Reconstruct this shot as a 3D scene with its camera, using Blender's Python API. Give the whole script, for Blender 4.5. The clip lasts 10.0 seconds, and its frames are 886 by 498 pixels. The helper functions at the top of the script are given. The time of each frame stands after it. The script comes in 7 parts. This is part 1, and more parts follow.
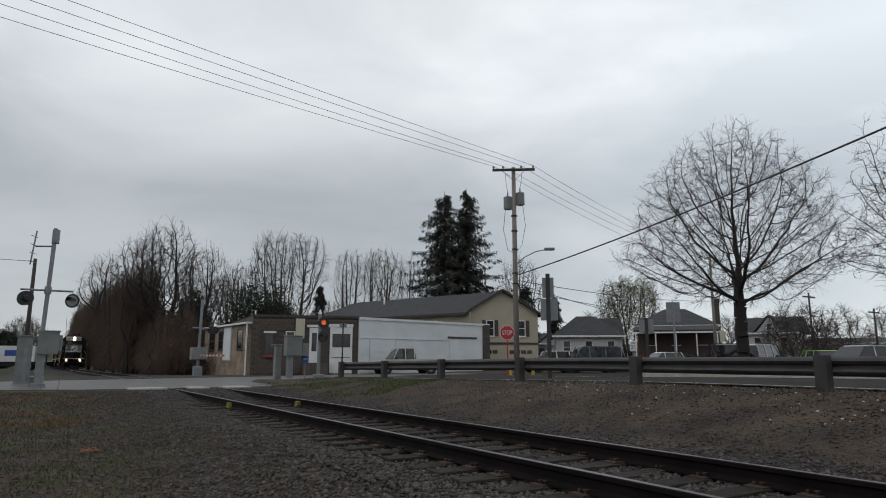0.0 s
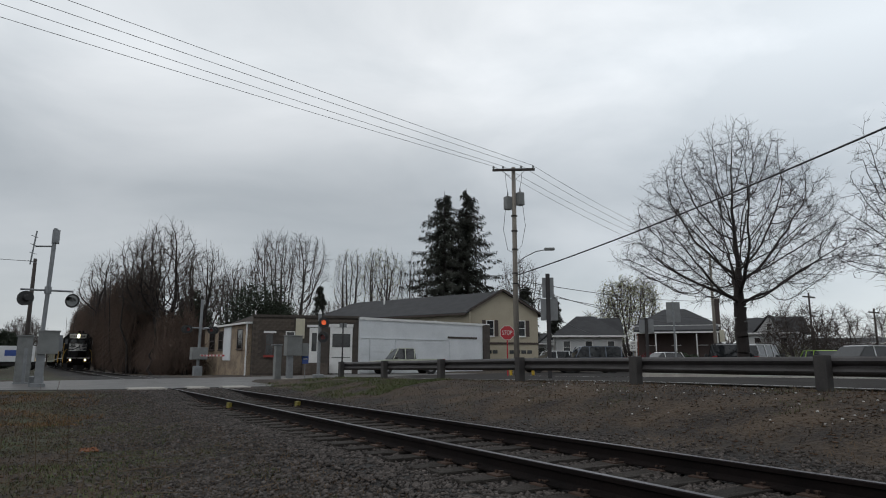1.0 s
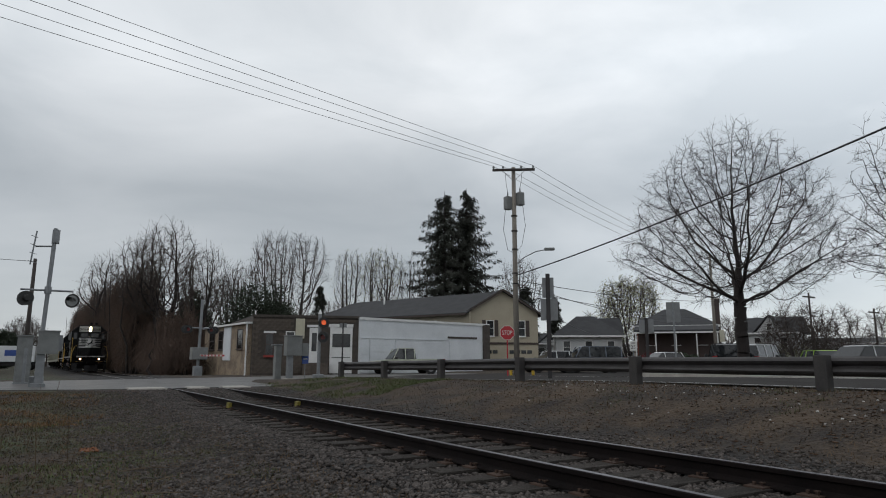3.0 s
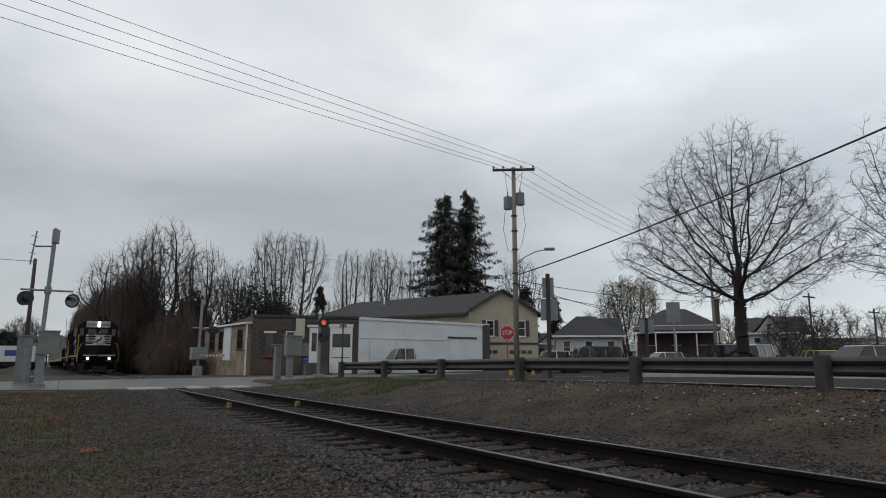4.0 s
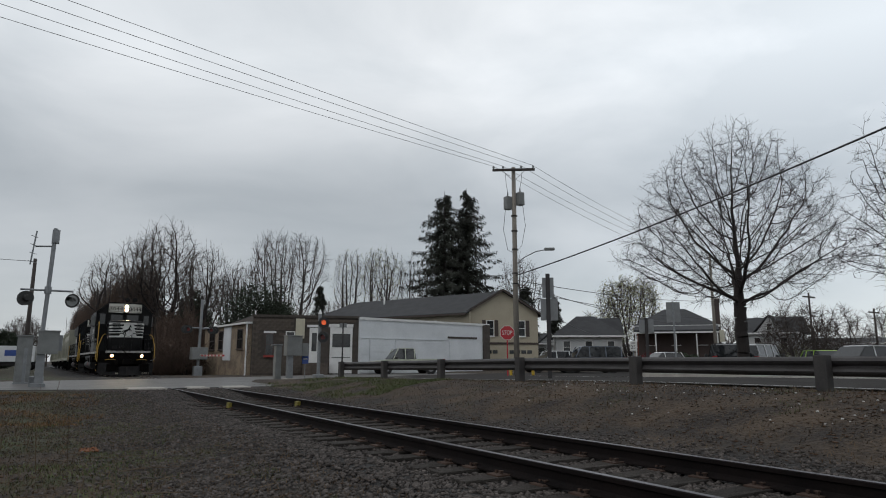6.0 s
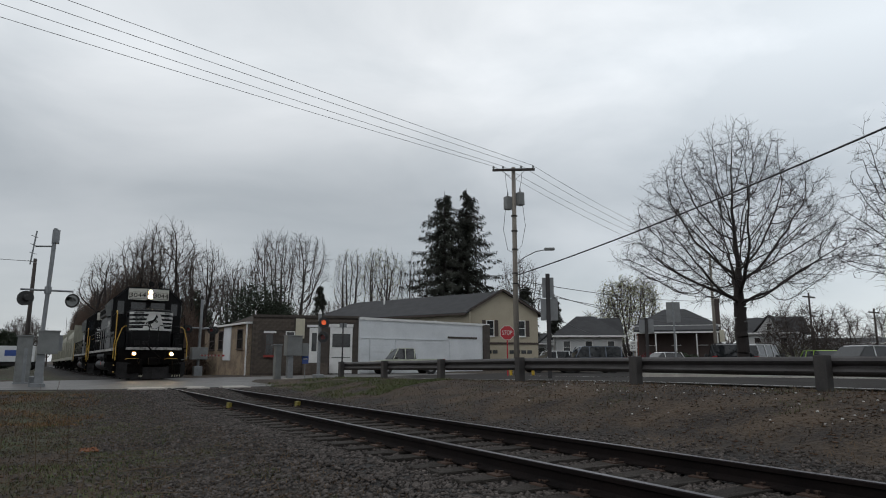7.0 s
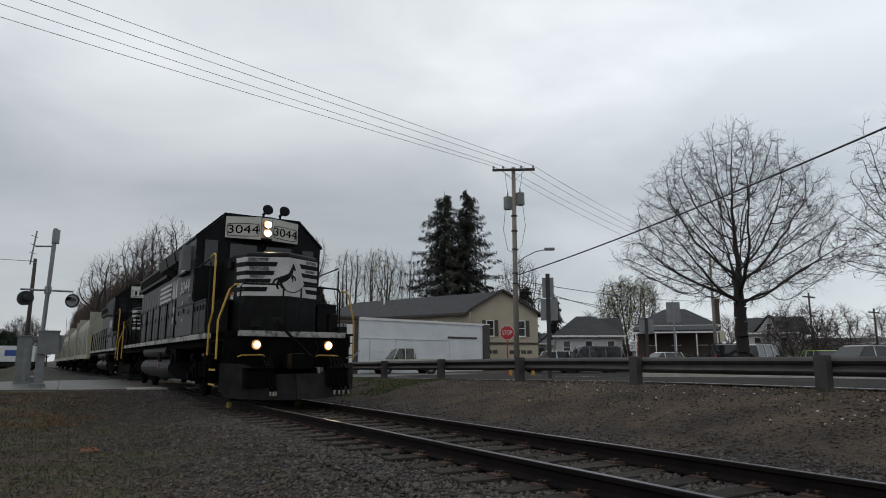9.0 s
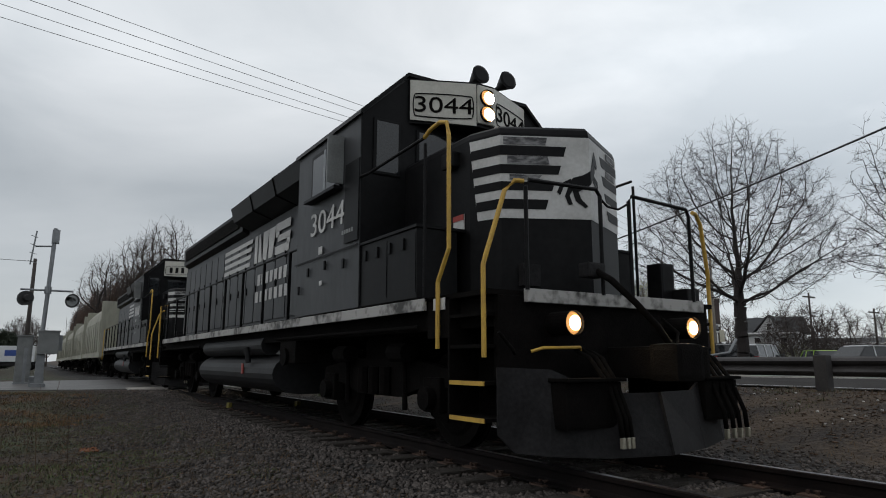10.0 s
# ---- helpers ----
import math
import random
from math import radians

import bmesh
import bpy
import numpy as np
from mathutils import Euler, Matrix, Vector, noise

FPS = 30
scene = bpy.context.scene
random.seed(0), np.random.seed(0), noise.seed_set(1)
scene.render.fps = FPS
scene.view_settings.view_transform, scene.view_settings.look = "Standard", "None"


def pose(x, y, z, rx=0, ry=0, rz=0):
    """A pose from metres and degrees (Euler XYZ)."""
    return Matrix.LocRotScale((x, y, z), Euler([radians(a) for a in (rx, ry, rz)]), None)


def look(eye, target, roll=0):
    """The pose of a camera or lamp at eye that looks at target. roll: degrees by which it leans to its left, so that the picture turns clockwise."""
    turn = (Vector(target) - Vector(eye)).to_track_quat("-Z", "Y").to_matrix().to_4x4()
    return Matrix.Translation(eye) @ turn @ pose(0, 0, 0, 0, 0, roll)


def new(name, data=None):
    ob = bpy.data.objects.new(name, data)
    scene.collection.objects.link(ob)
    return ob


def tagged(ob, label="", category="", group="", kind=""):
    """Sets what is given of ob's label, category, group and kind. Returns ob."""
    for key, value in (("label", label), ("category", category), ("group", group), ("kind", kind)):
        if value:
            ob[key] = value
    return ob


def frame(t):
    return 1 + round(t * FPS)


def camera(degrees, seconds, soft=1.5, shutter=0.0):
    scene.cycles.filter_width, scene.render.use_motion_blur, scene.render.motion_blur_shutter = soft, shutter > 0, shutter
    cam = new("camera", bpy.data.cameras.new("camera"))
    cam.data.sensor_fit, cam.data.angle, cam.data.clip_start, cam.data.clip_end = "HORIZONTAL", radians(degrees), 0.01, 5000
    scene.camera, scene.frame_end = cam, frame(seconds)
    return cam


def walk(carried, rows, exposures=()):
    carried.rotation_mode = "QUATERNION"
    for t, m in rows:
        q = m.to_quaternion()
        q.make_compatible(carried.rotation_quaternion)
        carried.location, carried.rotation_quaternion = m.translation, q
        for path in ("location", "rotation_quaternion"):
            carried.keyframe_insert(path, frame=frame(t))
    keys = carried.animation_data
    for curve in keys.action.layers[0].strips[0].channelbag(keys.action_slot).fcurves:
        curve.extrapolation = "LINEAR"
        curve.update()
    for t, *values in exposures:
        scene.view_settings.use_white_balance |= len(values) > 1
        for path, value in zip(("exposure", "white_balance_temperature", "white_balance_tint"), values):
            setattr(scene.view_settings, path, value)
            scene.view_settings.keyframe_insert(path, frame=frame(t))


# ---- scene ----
# Camera on a low tripod beside the track; x across the track, y along it, rail top is z = 0.
cam = camera(69.0, 10.0, soft=1.0)
EYE = Vector((0.0, 0.0, 0.89))
AIM = EYE + Vector((math.sin(radians(32.17)) * math.cos(radians(9.85)),
                    math.cos(radians(32.17)) * math.cos(radians(9.85)), math.sin(radians(9.85))))
walk(cam, [(0.0, look(EYE, AIM, 0.09)), (10.0, look(EYE, AIM, 0.09))])

TRACK_X = 4.70
rng = random.Random(7)


def track_z(y):
    """The line falls a little beyond the road crossing."""
    return -0.0046 * min(130.0, max(0.0, y - 36.0))


def spot(az, dist):
    """Ground place at a compass angle (degrees from the track) and distance from the tripod."""
    return dist * math.sin(radians(az)), dist * math.cos(radians(az))


# ---------------------------------------------------------------- light
world = bpy.data.worlds.new("overcast_sky")
scene.world = world
world.use_nodes = True
wn, wl = world.node_tree.nodes, world.node_tree.links
wn.clear()
w_out = wn.new("ShaderNodeOutputWorld")
w_bg = wn.new("ShaderNodeBackground")
w_sky = wn.new("ShaderNodeTexSky")
w_sky.sky_type = "NISHITA"
w_sky.sun_disc = False
w_sky.sun_elevation, w_sky.sun_rotation = radians(50), radians(260)
w_co = wn.new("ShaderNodeTexCoord")
w_map = wn.new("ShaderNodeMapping")
w_map.inputs["Scale"].default_value = (1.0, 1.0, 2.6)
w_map.inputs["Rotation"].default_value = (0.0, 0.25, 0.5)
w_n1 = wn.new("ShaderNodeTexNoise")
w_n1.inputs["Scale"].default_value = 2.1
w_n1.inputs["Detail"].default_value = 7.0
w_n1.inputs["Roughness"].default_value = 0.5
w_n1.inputs["Distortion"].default_value = 0.35
w_ramp = wn.new("ShaderNodeValToRGB")
w_ramp.color_ramp.elements[0].position, w_ramp.color_ramp.elements[0].color = 0.36, (0.78, 0.81, 0.83, 1)
w_ramp.color_ramp.elements[1].position, w_ramp.color_ramp.elements[1].color = 0.66, (1.10, 1.105, 1.11, 1)
w_sep = wn.new("ShaderNodeSeparateXYZ")
w_grad = wn.new("ShaderNodeValToRGB")
ge = w_grad.color_ramp.elements
ge[0].position, ge[0].color = 0.0, (0.60, 0.615, 0.63, 1)
ge[1].position, ge[1].color = 1.0, (0.58, 0.595, 0.61, 1)
e = ge.new(0.10); e.color = (0.47, 0.49, 0.505, 1)
e = ge.new(0.24); e.color = (0.425, 0.445, 0.46, 1)
e = ge.new(0.42); e.color = (0.78, 0.80, 0.815, 1)
w_mul = wn.new("ShaderNodeMix")
w_mul.data_type, w_mul.blend_type = "RGBA", "MULTIPLY"
w_mul.inputs["Factor"].default_value = 1.0
w_mix = wn.new("ShaderNodeMix")
w_mix.data_type, w_mix.blend_type = "RGBA", "ADD"
w_mix.inputs["Factor"].default_value = 0.012
wl.new(w_co.outputs["Generated"], w_map.inputs["Vector"])
wl.new(w_map.outputs["Vector"], w_n1.inputs["Vector"])
wl.new(w_n1.outputs["Fac"], w_ramp.inputs["Fac"])
wl.new(w_co.outputs["Generated"], w_sep.inputs["Vector"])
wl.new(w_sep.outputs["Z"], w_grad.inputs["Fac"])
wl.new(w_ramp.outputs["Color"], w_mul.inputs["A"])
wl.new(w_grad.outputs["Color"], w_mul.inputs["B"])
wl.new(w_mul.outputs["Result"], w_mix.inputs["A"])
wl.new(w_sky.outputs["Color"], w_mix.inputs["B"])
w_east = wn.new("ShaderNodeMapRange")                     # thinner cloud towards the east
w_east.inputs["From Min"].default_value, w_east.inputs["From Max"].default_value = 0.45, 0.95
w_east.inputs["To Min"].default_value, w_east.inputs["To Max"].default_value = 1.0, 1.40
wl.new(w_sep.outputs["X"], w_east.inputs["Value"])
w_em = wn.new("ShaderNodeVectorMath")
w_em.operation = "SCALE"
wl.new(w_mix.outputs["Result"], w_em.inputs[0])
wl.new(w_east.outputs["Result"], w_em.inputs["Scale"])
wl.new(w_em.outputs["Vector"], w_bg.inputs["Color"])
wl.new(w_bg.outputs["Background"], w_out.inputs["Surface"])
w_bg.inputs["Strength"].default_value = 1.0

sun = new("sun", bpy.data.lights.new("sun", "SUN"))
sun.data.energy, sun.data.angle, sun.data.color = 0.4, radians(40), (1.0, 0.97, 0.93)
sun.matrix_world = look((-34, -6, 42), (0, 0, 0))
scene.view_settings.exposure = 0.0


# ---------------------------------------------------------------- materials
def mat(name, c1, c2=None, rough=0.8, metal=0.0, scale=4.0, fine=40.0, bump=0.0, bump_scale=60.0,
        low=0.35, high=0.65, spec=0.5, vary=0.0, stretch=(1, 1, 1), emit=None):
    """A surface of two colours mixed by coarse and fine noise, with fine relief."""
    m = bpy.data.materials.new(name)
    m.use_nodes = True
    n, l = m.node_tree.nodes, m.node_tree.links
    b = n["Principled BSDF"]
    b.inputs["Metallic"].default_value = metal
    b.inputs["Roughness"].default_value = rough
    b.inputs["Specular IOR Level"].default_value = spec
    c2 = c2 or tuple(v * 0.8 for v in c1)
    co, mp = n.new("ShaderNodeTexCoord"), n.new("ShaderNodeMapping")
    mp.inputs["Scale"].default_value = stretch
    l.new(co.outputs["Object"], mp.inputs["Vector"])
    a, f = n.new("ShaderNodeTexNoise"), n.new("ShaderNodeTexNoise")
    a.inputs["Scale"].default_value, a.inputs["Detail"].default_value = scale, 5
    f.inputs["Scale"].default_value, f.inputs["Detail"].default_value = fine, 4
    l.new(mp.outputs["Vector"], a.inputs["Vector"])
    l.new(mp.outputs["Vector"], f.inputs["Vector"])
    av = n.new("ShaderNodeMix")
    av.inputs["Factor"].default_value = 0.4
    l.new(a.outputs["Fac"], av.inputs["A"])
    l.new(f.outputs["Fac"], av.inputs["B"])
    mr = n.new("ShaderNodeMapRange")
    mr.inputs["From Min"].default_value, mr.inputs["From Max"].default_value = low, high
    l.new(av.outputs["Result"], mr.inputs["Value"])
    cm = n.new("ShaderNodeMix")
    cm.data_type = "RGBA"
    cm.inputs["A"].default_value, cm.inputs["B"].default_value = (*c1, 1), (*c2, 1)
    l.new(mr.outputs["Result"], cm.inputs["Factor"])
    col = cm.outputs["Result"]
    if vary:
        oi, ge_, ad = n.new("ShaderNodeObjectInfo"), n.new("ShaderNodeNewGeometry"), n.new("ShaderNodeMath")
        ad.operation = "ADD"
        l.new(oi.outputs["Random"], ad.inputs[0])
        l.new(ge_.outputs["Random Per Island"], ad.inputs[1])
        vr = n.new("ShaderNodeMapRange")
        vr.inputs["From Max"].default_value = 2.0
        vr.inputs["To Min"].default_value, vr.inputs["To Max"].default_value = 1 - vary, 1 + vary
        l.new(ad.outputs[0], vr.inputs["Value"])
        hs = n.new("ShaderNodeHueSaturation")
        l.new(vr.outputs["Result"], hs.inputs["Value"])
        l.new(col, hs.inputs["Color"])
        col = hs.outputs["Color"]
    l.new(col, b.inputs["Base Color"])
    if bump:
        t = n.new("ShaderNodeTexNoise")
        t.inputs["Scale"].default_value, t.inputs["Detail"].default_value = bump_scale, 6
        l.new(mp.outputs["Vector"], t.inputs["Vector"])
        bp = n.new("ShaderNodeBump")
        bp.inputs["Strength"].default_value, bp.inputs["Distance"].default_value = bump, 0.06 if bump >= 0.9 else 0.02
        l.new(t.outputs["Fac"], bp.inputs["Height"])
        l.new(bp.outputs["Normal"], b.inputs["Normal"])
    if emit:
        b.inputs["Emission Color"].default_value = (*emit[:3], 1)
        b.inputs["Emission Strength"].default_value = emit[3]
    return m


M_GROUND = mat("soil_and_grass", (0.012, 0.0072, 0.0044), (0.062, 0.041, 0.024), 0.95, scale=1.1, fine=26, bump=1.0, bump_scale=13, low=0.41, high=0.60)
M_BANK = mat("bank_soil", (0.016, 0.011, 0.0075), (0.050, 0.036, 0.024), 0.95, scale=0.9, fine=14, bump=1.0, bump_scale=14)
M_STONE = mat("ballast_stone", (0.019, 0.0160, 0.0146), (0.088, 0.076, 0.069), 0.8, spec=0.25, scale=9, fine=60, vary=0.85)
M_LITTER = mat("dead_leaf_litter", (0.10, 0.052, 0.028), (0.05, 0.032, 0.02), 0.9, scale=8, vary=0.4)
M_PALE = mat("pale_stone", (0.5, 0.49, 0.47), (0.36, 0.35, 0.33), 0.8, vary=0.2)
M_GRASS = mat("short_grass", (0.036, 0.050, 0.016), (0.070, 0.066, 0.028), 0.8, scale=1.5, vary=0.35)
M_STRAW = mat("dead_grass", (0.115, 0.078, 0.045), (0.052, 0.034, 0.02), 0.9, scale=1.5, vary=0.35)
M_RAIL = mat("rail_rust", (0.004, 0.003, 0.003), (0.011, 0.0075, 0.007), 0.8, 0.0, spec=0.12, scale=3, fine=50, bump=0.15)
M_RAILTOP = mat("rail_polished_steel", (0.13, 0.12, 0.13), (0.08, 0.072, 0.08), 0.32, 1.0, scale=6)
M_TIE = mat("weathered_tie_wood", (0.024, 0.021, 0.0185), (0.066, 0.058, 0.052), 0.95, spec=0.2, scale=3, fine=30, bump=0.7, vary=0.45, stretch=(1, 8, 8))
M_PLATE = mat("rusty_plate", (0.05, 0.033, 0.026), (0.09, 0.055, 0.04), 0.8, 0.4)
M_YELLOWP = mat("yellow_marker_paint", (0.30, 0.25, 0.03), (0.10, 0.085, 0.03), 0.7, scale=20)
M_ASPHALT = mat("wet_asphalt", (0.052, 0.049, 0.047), (0.105, 0.100, 0.096), 0.5, low=0.40, high=0.60, spec=0.35, scale=1.2, fine=60, bump=0.15, bump_scale=120)
M_STREET = mat("dry_asphalt", (0.036, 0.034, 0.033), (0.055, 0.052, 0.050), 0.95, scale=1.2, fine=60, bump=0.15, bump_scale=120, spec=0.04)
M_CONCRETE = mat("concrete", (0.40, 0.375, 0.34), (0.28, 0.26, 0.235), 0.8, scale=3, fine=40, bump=0.2)
M_LINE = mat("worn_road_paint", (0.52, 0.52, 0.50), (0.33, 0.33, 0.32), 0.6, scale=8)
M_GALV = mat("galvanised_steel", (0.25, 0.26, 0.27), (0.18, 0.19, 0.20), 0.5, 0.6, scale=5)
M_GUARD = mat("dull_guardrail_steel", (0.062, 0.058, 0.058), (0.034, 0.031, 0.031), 0.6, 0.35, scale=3, fine=30, bump=0.1)
M_GUARDPOST = mat("dark_guardrail_post", (0.032, 0.03, 0.03), (0.055, 0.05, 0.047), 0.75, 0.2)
M_GREYBOX = mat("grey_cabinet_paint", (0.20, 0.208, 0.205), (0.12, 0.125, 0.122), 0.5, scale=3)
M_BLACKP = mat("black_enamel", (0.013, 0.013, 0.014), (0.022, 0.021, 0.021), 0.45, scale=6)
M_POLEWOOD = mat("weathered_pole_wood", (0.17, 0.15, 0.13), (0.24, 0.22, 0.19), 0.9, scale=2, fine=30, bump=0.3, stretch=(6, 6, 1))
M_POLEDARK = mat("dark_pole_wood", (0.035, 0.03, 0.028), (0.06, 0.05, 0.045), 0.9, stretch=(6, 6, 1))
M_WIRE = mat("wire", (0.03, 0.03, 0.032), (0.04, 0.04, 0.042), 0.6)
M_WIREPALE = mat("bare_aluminium_wire", (0.10, 0.10, 0.105), (0.14, 0.14, 0.145), 0.6)
M_BARK = mat("bark", (0.018, 0.014, 0.013), (0.034, 0.028, 0.026), 0.95, scale=5, fine=40, bump=0.5, stretch=(5, 5, 1))
M_BARKFAR = mat("grey_bark", (0.040, 0.034, 0.032), (0.062, 0.055, 0.052), 0.95, scale=3)
M_TWIG = mat("brown_twigs", (0.042, 0.032, 0.028), (0.066, 0.052, 0.046), 0.95, scale=3)
M_VINE = mat("dead_vine", (0.060, 0.038, 0.028), (0.10, 0.068, 0.052), 0.95, scale=1.0, vary=0.3)
M_BUD = mat("spring_bud", (0.36, 0.37, 0.20), (0.25, 0.26, 0.14), 0.8, vary=0.3)
M_NEEDLE = mat("spruce_needles", (0.013, 0.016, 0.011), (0.026, 0.029, 0.020), 0.8, scale=2, vary=0.4)
M_EVERG = mat("evergreen_leaf", (0.016, 0.026, 0.013), (0.032, 0.045, 0.024), 0.8, scale=2, vary=0.4)

# railway equipment
M_BLACK = mat("locomotive_black_paint", (0.0035, 0.0035, 0.004), (0.010, 0.010, 0.0105), 0.45, spec=0.10, scale=1.6, fine=14, bump=0.05, bump_scale=5)
M_BLACKDUSTY = mat("dusty_black_paint", (0.024, 0.025, 0.027), (0.050, 0.052, 0.056), 0.5, spec=0.35, scale=1.4, fine=10, bump=0.05, bump_scale=5, stretch=(1, 1, 0.4))
# grimy gear, its colour taken near black to hold the shade under the train
M_UNDER = mat("grimy_shaded_gear", (0.002, 0.0018, 0.0017), (0.007, 0.006, 0.0055), 0.9, spec=0.06, scale=4, fine=30, bump=0.3)
M_PLOUGH = mat("worn_plough_paint", (0.004, 0.0038, 0.004), (0.018, 0.017, 0.018), 0.6, spec=0.15, scale=3, fine=30, bump=0.1)
M_WHITE = mat("chalky_white_paint", (0.50, 0.50, 0.49), (0.36, 0.355, 0.345), 0.6, scale=3, fine=25)
M_WHITEWORN = mat("worn_white_paint", (0.32, 0.31, 0.295), (0.035, 0.033, 0.03), 0.6, scale=2.2, fine=11, low=0.47, high=0.60)
M_SMUDGE = mat("scuffed_black_patch", (0.03, 0.03, 0.033), (0.30, 0.30, 0.30), 0.7, scale=7, fine=24, low=0.42, high=0.66, stretch=(0.5, 1, 1.6))
M_HANDY = mat("yellow_handrail_paint", (0.52, 0.32, 0.045), (0.38, 0.23, 0.04), 0.55, scale=9)
M_BOARD = mat("number_board_glass", (0.50, 0.49, 0.44), (0.38, 0.37, 0.33), 0.4, scale=6)
M_LIT = mat("lit_headlight", (1, 0.9, 0.7), (1, 0.9, 0.7), 0.3, emit=(1.0, 0.80, 0.50, 200.0))
M_GLOW = mat("warm_lamp_glass", (0.06, 0.035, 0.015), (0.05, 0.03, 0.012), 0.25, emit=(1.0, 0.46, 0.14, 0.75))
M_LITDITCH = mat("lit_ditch_light", (1, 0.8, 0.5), (1, 0.8, 0.5), 0.3, emit=(1.0, 0.74, 0.42, 170.0))
M_REDLIT = mat("lit_red_lens", (0.8, 0.08, 0.03), (0.8, 0.1, 0.03), 0.3, emit=(1.0, 0.16, 0.05, 0.55))
M_REDDIM = mat("dim_red_lens", (0.20, 0.02, 0.02), (0.12, 0.015, 0.015), 0.3)
M_TANK = mat("fuel_tank_paint", (0.010, 0.010, 0.011), (0.022, 0.022, 0.023), 0.55, spec=0.2, scale=1.5, fine=12)
M_HOPPER = mat("hopper_car_grey", (0.30, 0.295, 0.235), (0.19, 0.185, 0.15), 0.65, scale=0.7, fine=6, stretch=(1, 1, 0.3))
M_GLASS = mat("dark_window_glass", (0.012, 0.014, 0.016), (0.02, 0.022, 0.024), 0.06, spec=0.6)
M_BRASSY = mat("air_hose_glad", (0.45, 0.42, 0.34), (0.3, 0.28, 0.22), 0.4, 0.7)
M_RED = mat("red_label_paint", (0.30, 0.03, 0.02), (0.22, 0.025, 0.02), 0.5)


# ---------------------------------------------------------------- mesh helpers
def link_mesh(name, bm, material, parent=None, label="", smooth=False):
    me = bpy.data.meshes.new(name)
    bm.to_mesh(me)
    bm.free()
    me.materials.append(material)
    if smooth:
        for p in me.polygons:
            p.use_smooth = True
    ob = new(name, me)
    if parent:
        ob.parent = parent
    if label:
        ob["label"] = label
    return ob


def part(name, bm, material, parent, label="", smooth=False):
    return link_mesh(name, bm, material, parent, label, smooth)


def thing(name, at, label, category, group="", kind=""):
    """An Empty at a thing's base, which its parts hang on."""
    ob = new(name)
    ob.location = at[:3]
    if len(at) > 3:
        ob.rotation_euler = (0, 0, radians(at[3]))
    return tagged(ob, label, category, group, kind)


def box(bm, x0, x1, y0, y1, z0, z1, bevel=0.0, m=None):
    v = [bm.verts.new((x, y, z)) for x in (x0, x1) for y in (y0, y1) for z in (z0, z1)]
    fs = [bm.faces.new([v[i] for i in q_]) for q_ in ((0, 1, 3, 2), (4, 6, 7, 5), (0, 4, 5, 1), (2, 3, 7, 6), (0, 2, 6, 4), (1, 5, 7, 3))]
    if bevel:
        es = list({ed for f in fs for ed in f.edges})
        r = bmesh.ops.bevel(bm, geom=es, offset=bevel, segments=2, profile=0.7, affect="EDGES")
        v = list({x for f in r["faces"] for x in f.verts} | {x for x in v if x.is_valid})
    if m is not None:
        bmesh.ops.transform(bm, matrix=m, verts=[x for x in v if x.is_valid])
    return bm


def bx(x0, x1, y0, y1, z0, z1, bevel=0.0, m=None):
    return box(bmesh.new(), x0, x1, y0, y1, z0, z1, bevel, m)


def tube(bm, pts, r, sides=8, caps=True, r2=None):
    """A round bar along a line of points; r2 is the radius at its end."""
    pts = [Vector(p) for p in pts]
    rings = []
    for i, p in enumerate(pts):
        d = (pts[min(i + 1, len(pts) - 1)] - pts[max(i - 1, 0)]).normalized()
        u = d.cross(Vector((0, 0, 1)) if abs(d.z) < 0.9 else Vector((1, 0, 0))).normalized()
        w = d.cross(u)
        rr = r if r2 is None else r + (r2 - r) * i / (len(pts) - 1)
        rings.append([bm.verts.new(p + rr * (math.cos(a) * u + math.sin(a) * w)) for a in [2 * math.pi * k / sides for k in range(sides)]])
    for a, b in zip(rings, rings[1:]):
        for k in range(sides):
            bm.faces.new((a[k], a[(k + 1) % sides], b[(k + 1) % sides], b[k]))
    if caps:
        bm.faces.new(list(reversed(rings[0])))
        bm.faces.new(rings[-1])
    return bm


def bar(*pts, r=0.02, sides=8):
    return tube(bmesh.new(), pts, r, sides)


def prism(bm, outline, axis, a, b):
    """Extrudes an outline of pairs along an axis from a to b."""
    def put(u, v, w):
        return {"x": (w, u, v), "y": (u, w, v), "z": (u, v, w)}[axis]
    lo = [bm.verts.new(put(u, v, a)) for u, v in outline]
    hi = [bm.verts.new(put(u, v, b)) for u, v in outline]
    k = len(outline)
    for i in range(k):
        bm.faces.new((lo[i], lo[(i + 1) % k], hi[(i + 1) % k], hi[i]))
    bm.faces.new(list(reversed(lo)))
    bm.faces.new(hi)
    bmesh.ops.recalc_face_normals(bm, faces=bm.faces[:])
    return bm


def pr(outline, axis, a, b):
    return prism(bmesh.new(), outline, axis, a, b)


def disc(centre, axis, r, depth, sides=20, r2=None):
    c, d = Vector(centre), Vector(axis).normalized() * depth
    return tube(bmesh.new(), [c, c + d], r, sides, True, r2)


def quadface(*pts, thick=0.0):
    """A thin panel through four corner points, given a thickness behind it."""
    bm = bmesh.new()
    pts = [Vector(p) for p in pts]
    n_ = (pts[1] - pts[0]).cross(pts[2] - pts[0]).normalized() * thick
    f = [bm.verts.new(p) for p in pts]
    g_ = [bm.verts.new(p - n_) for p in pts]
    k = len(pts)
    bm.faces.new(f)
    bm.faces.new(list(reversed(g_)))
    for i in range(k):
        bm.faces.new((f[i], g_[i], g_[(i + 1) % k], f[(i + 1) % k]))
    bmesh.ops.recalc_face_normals(bm, faces=bm.faces[:])
    return bm


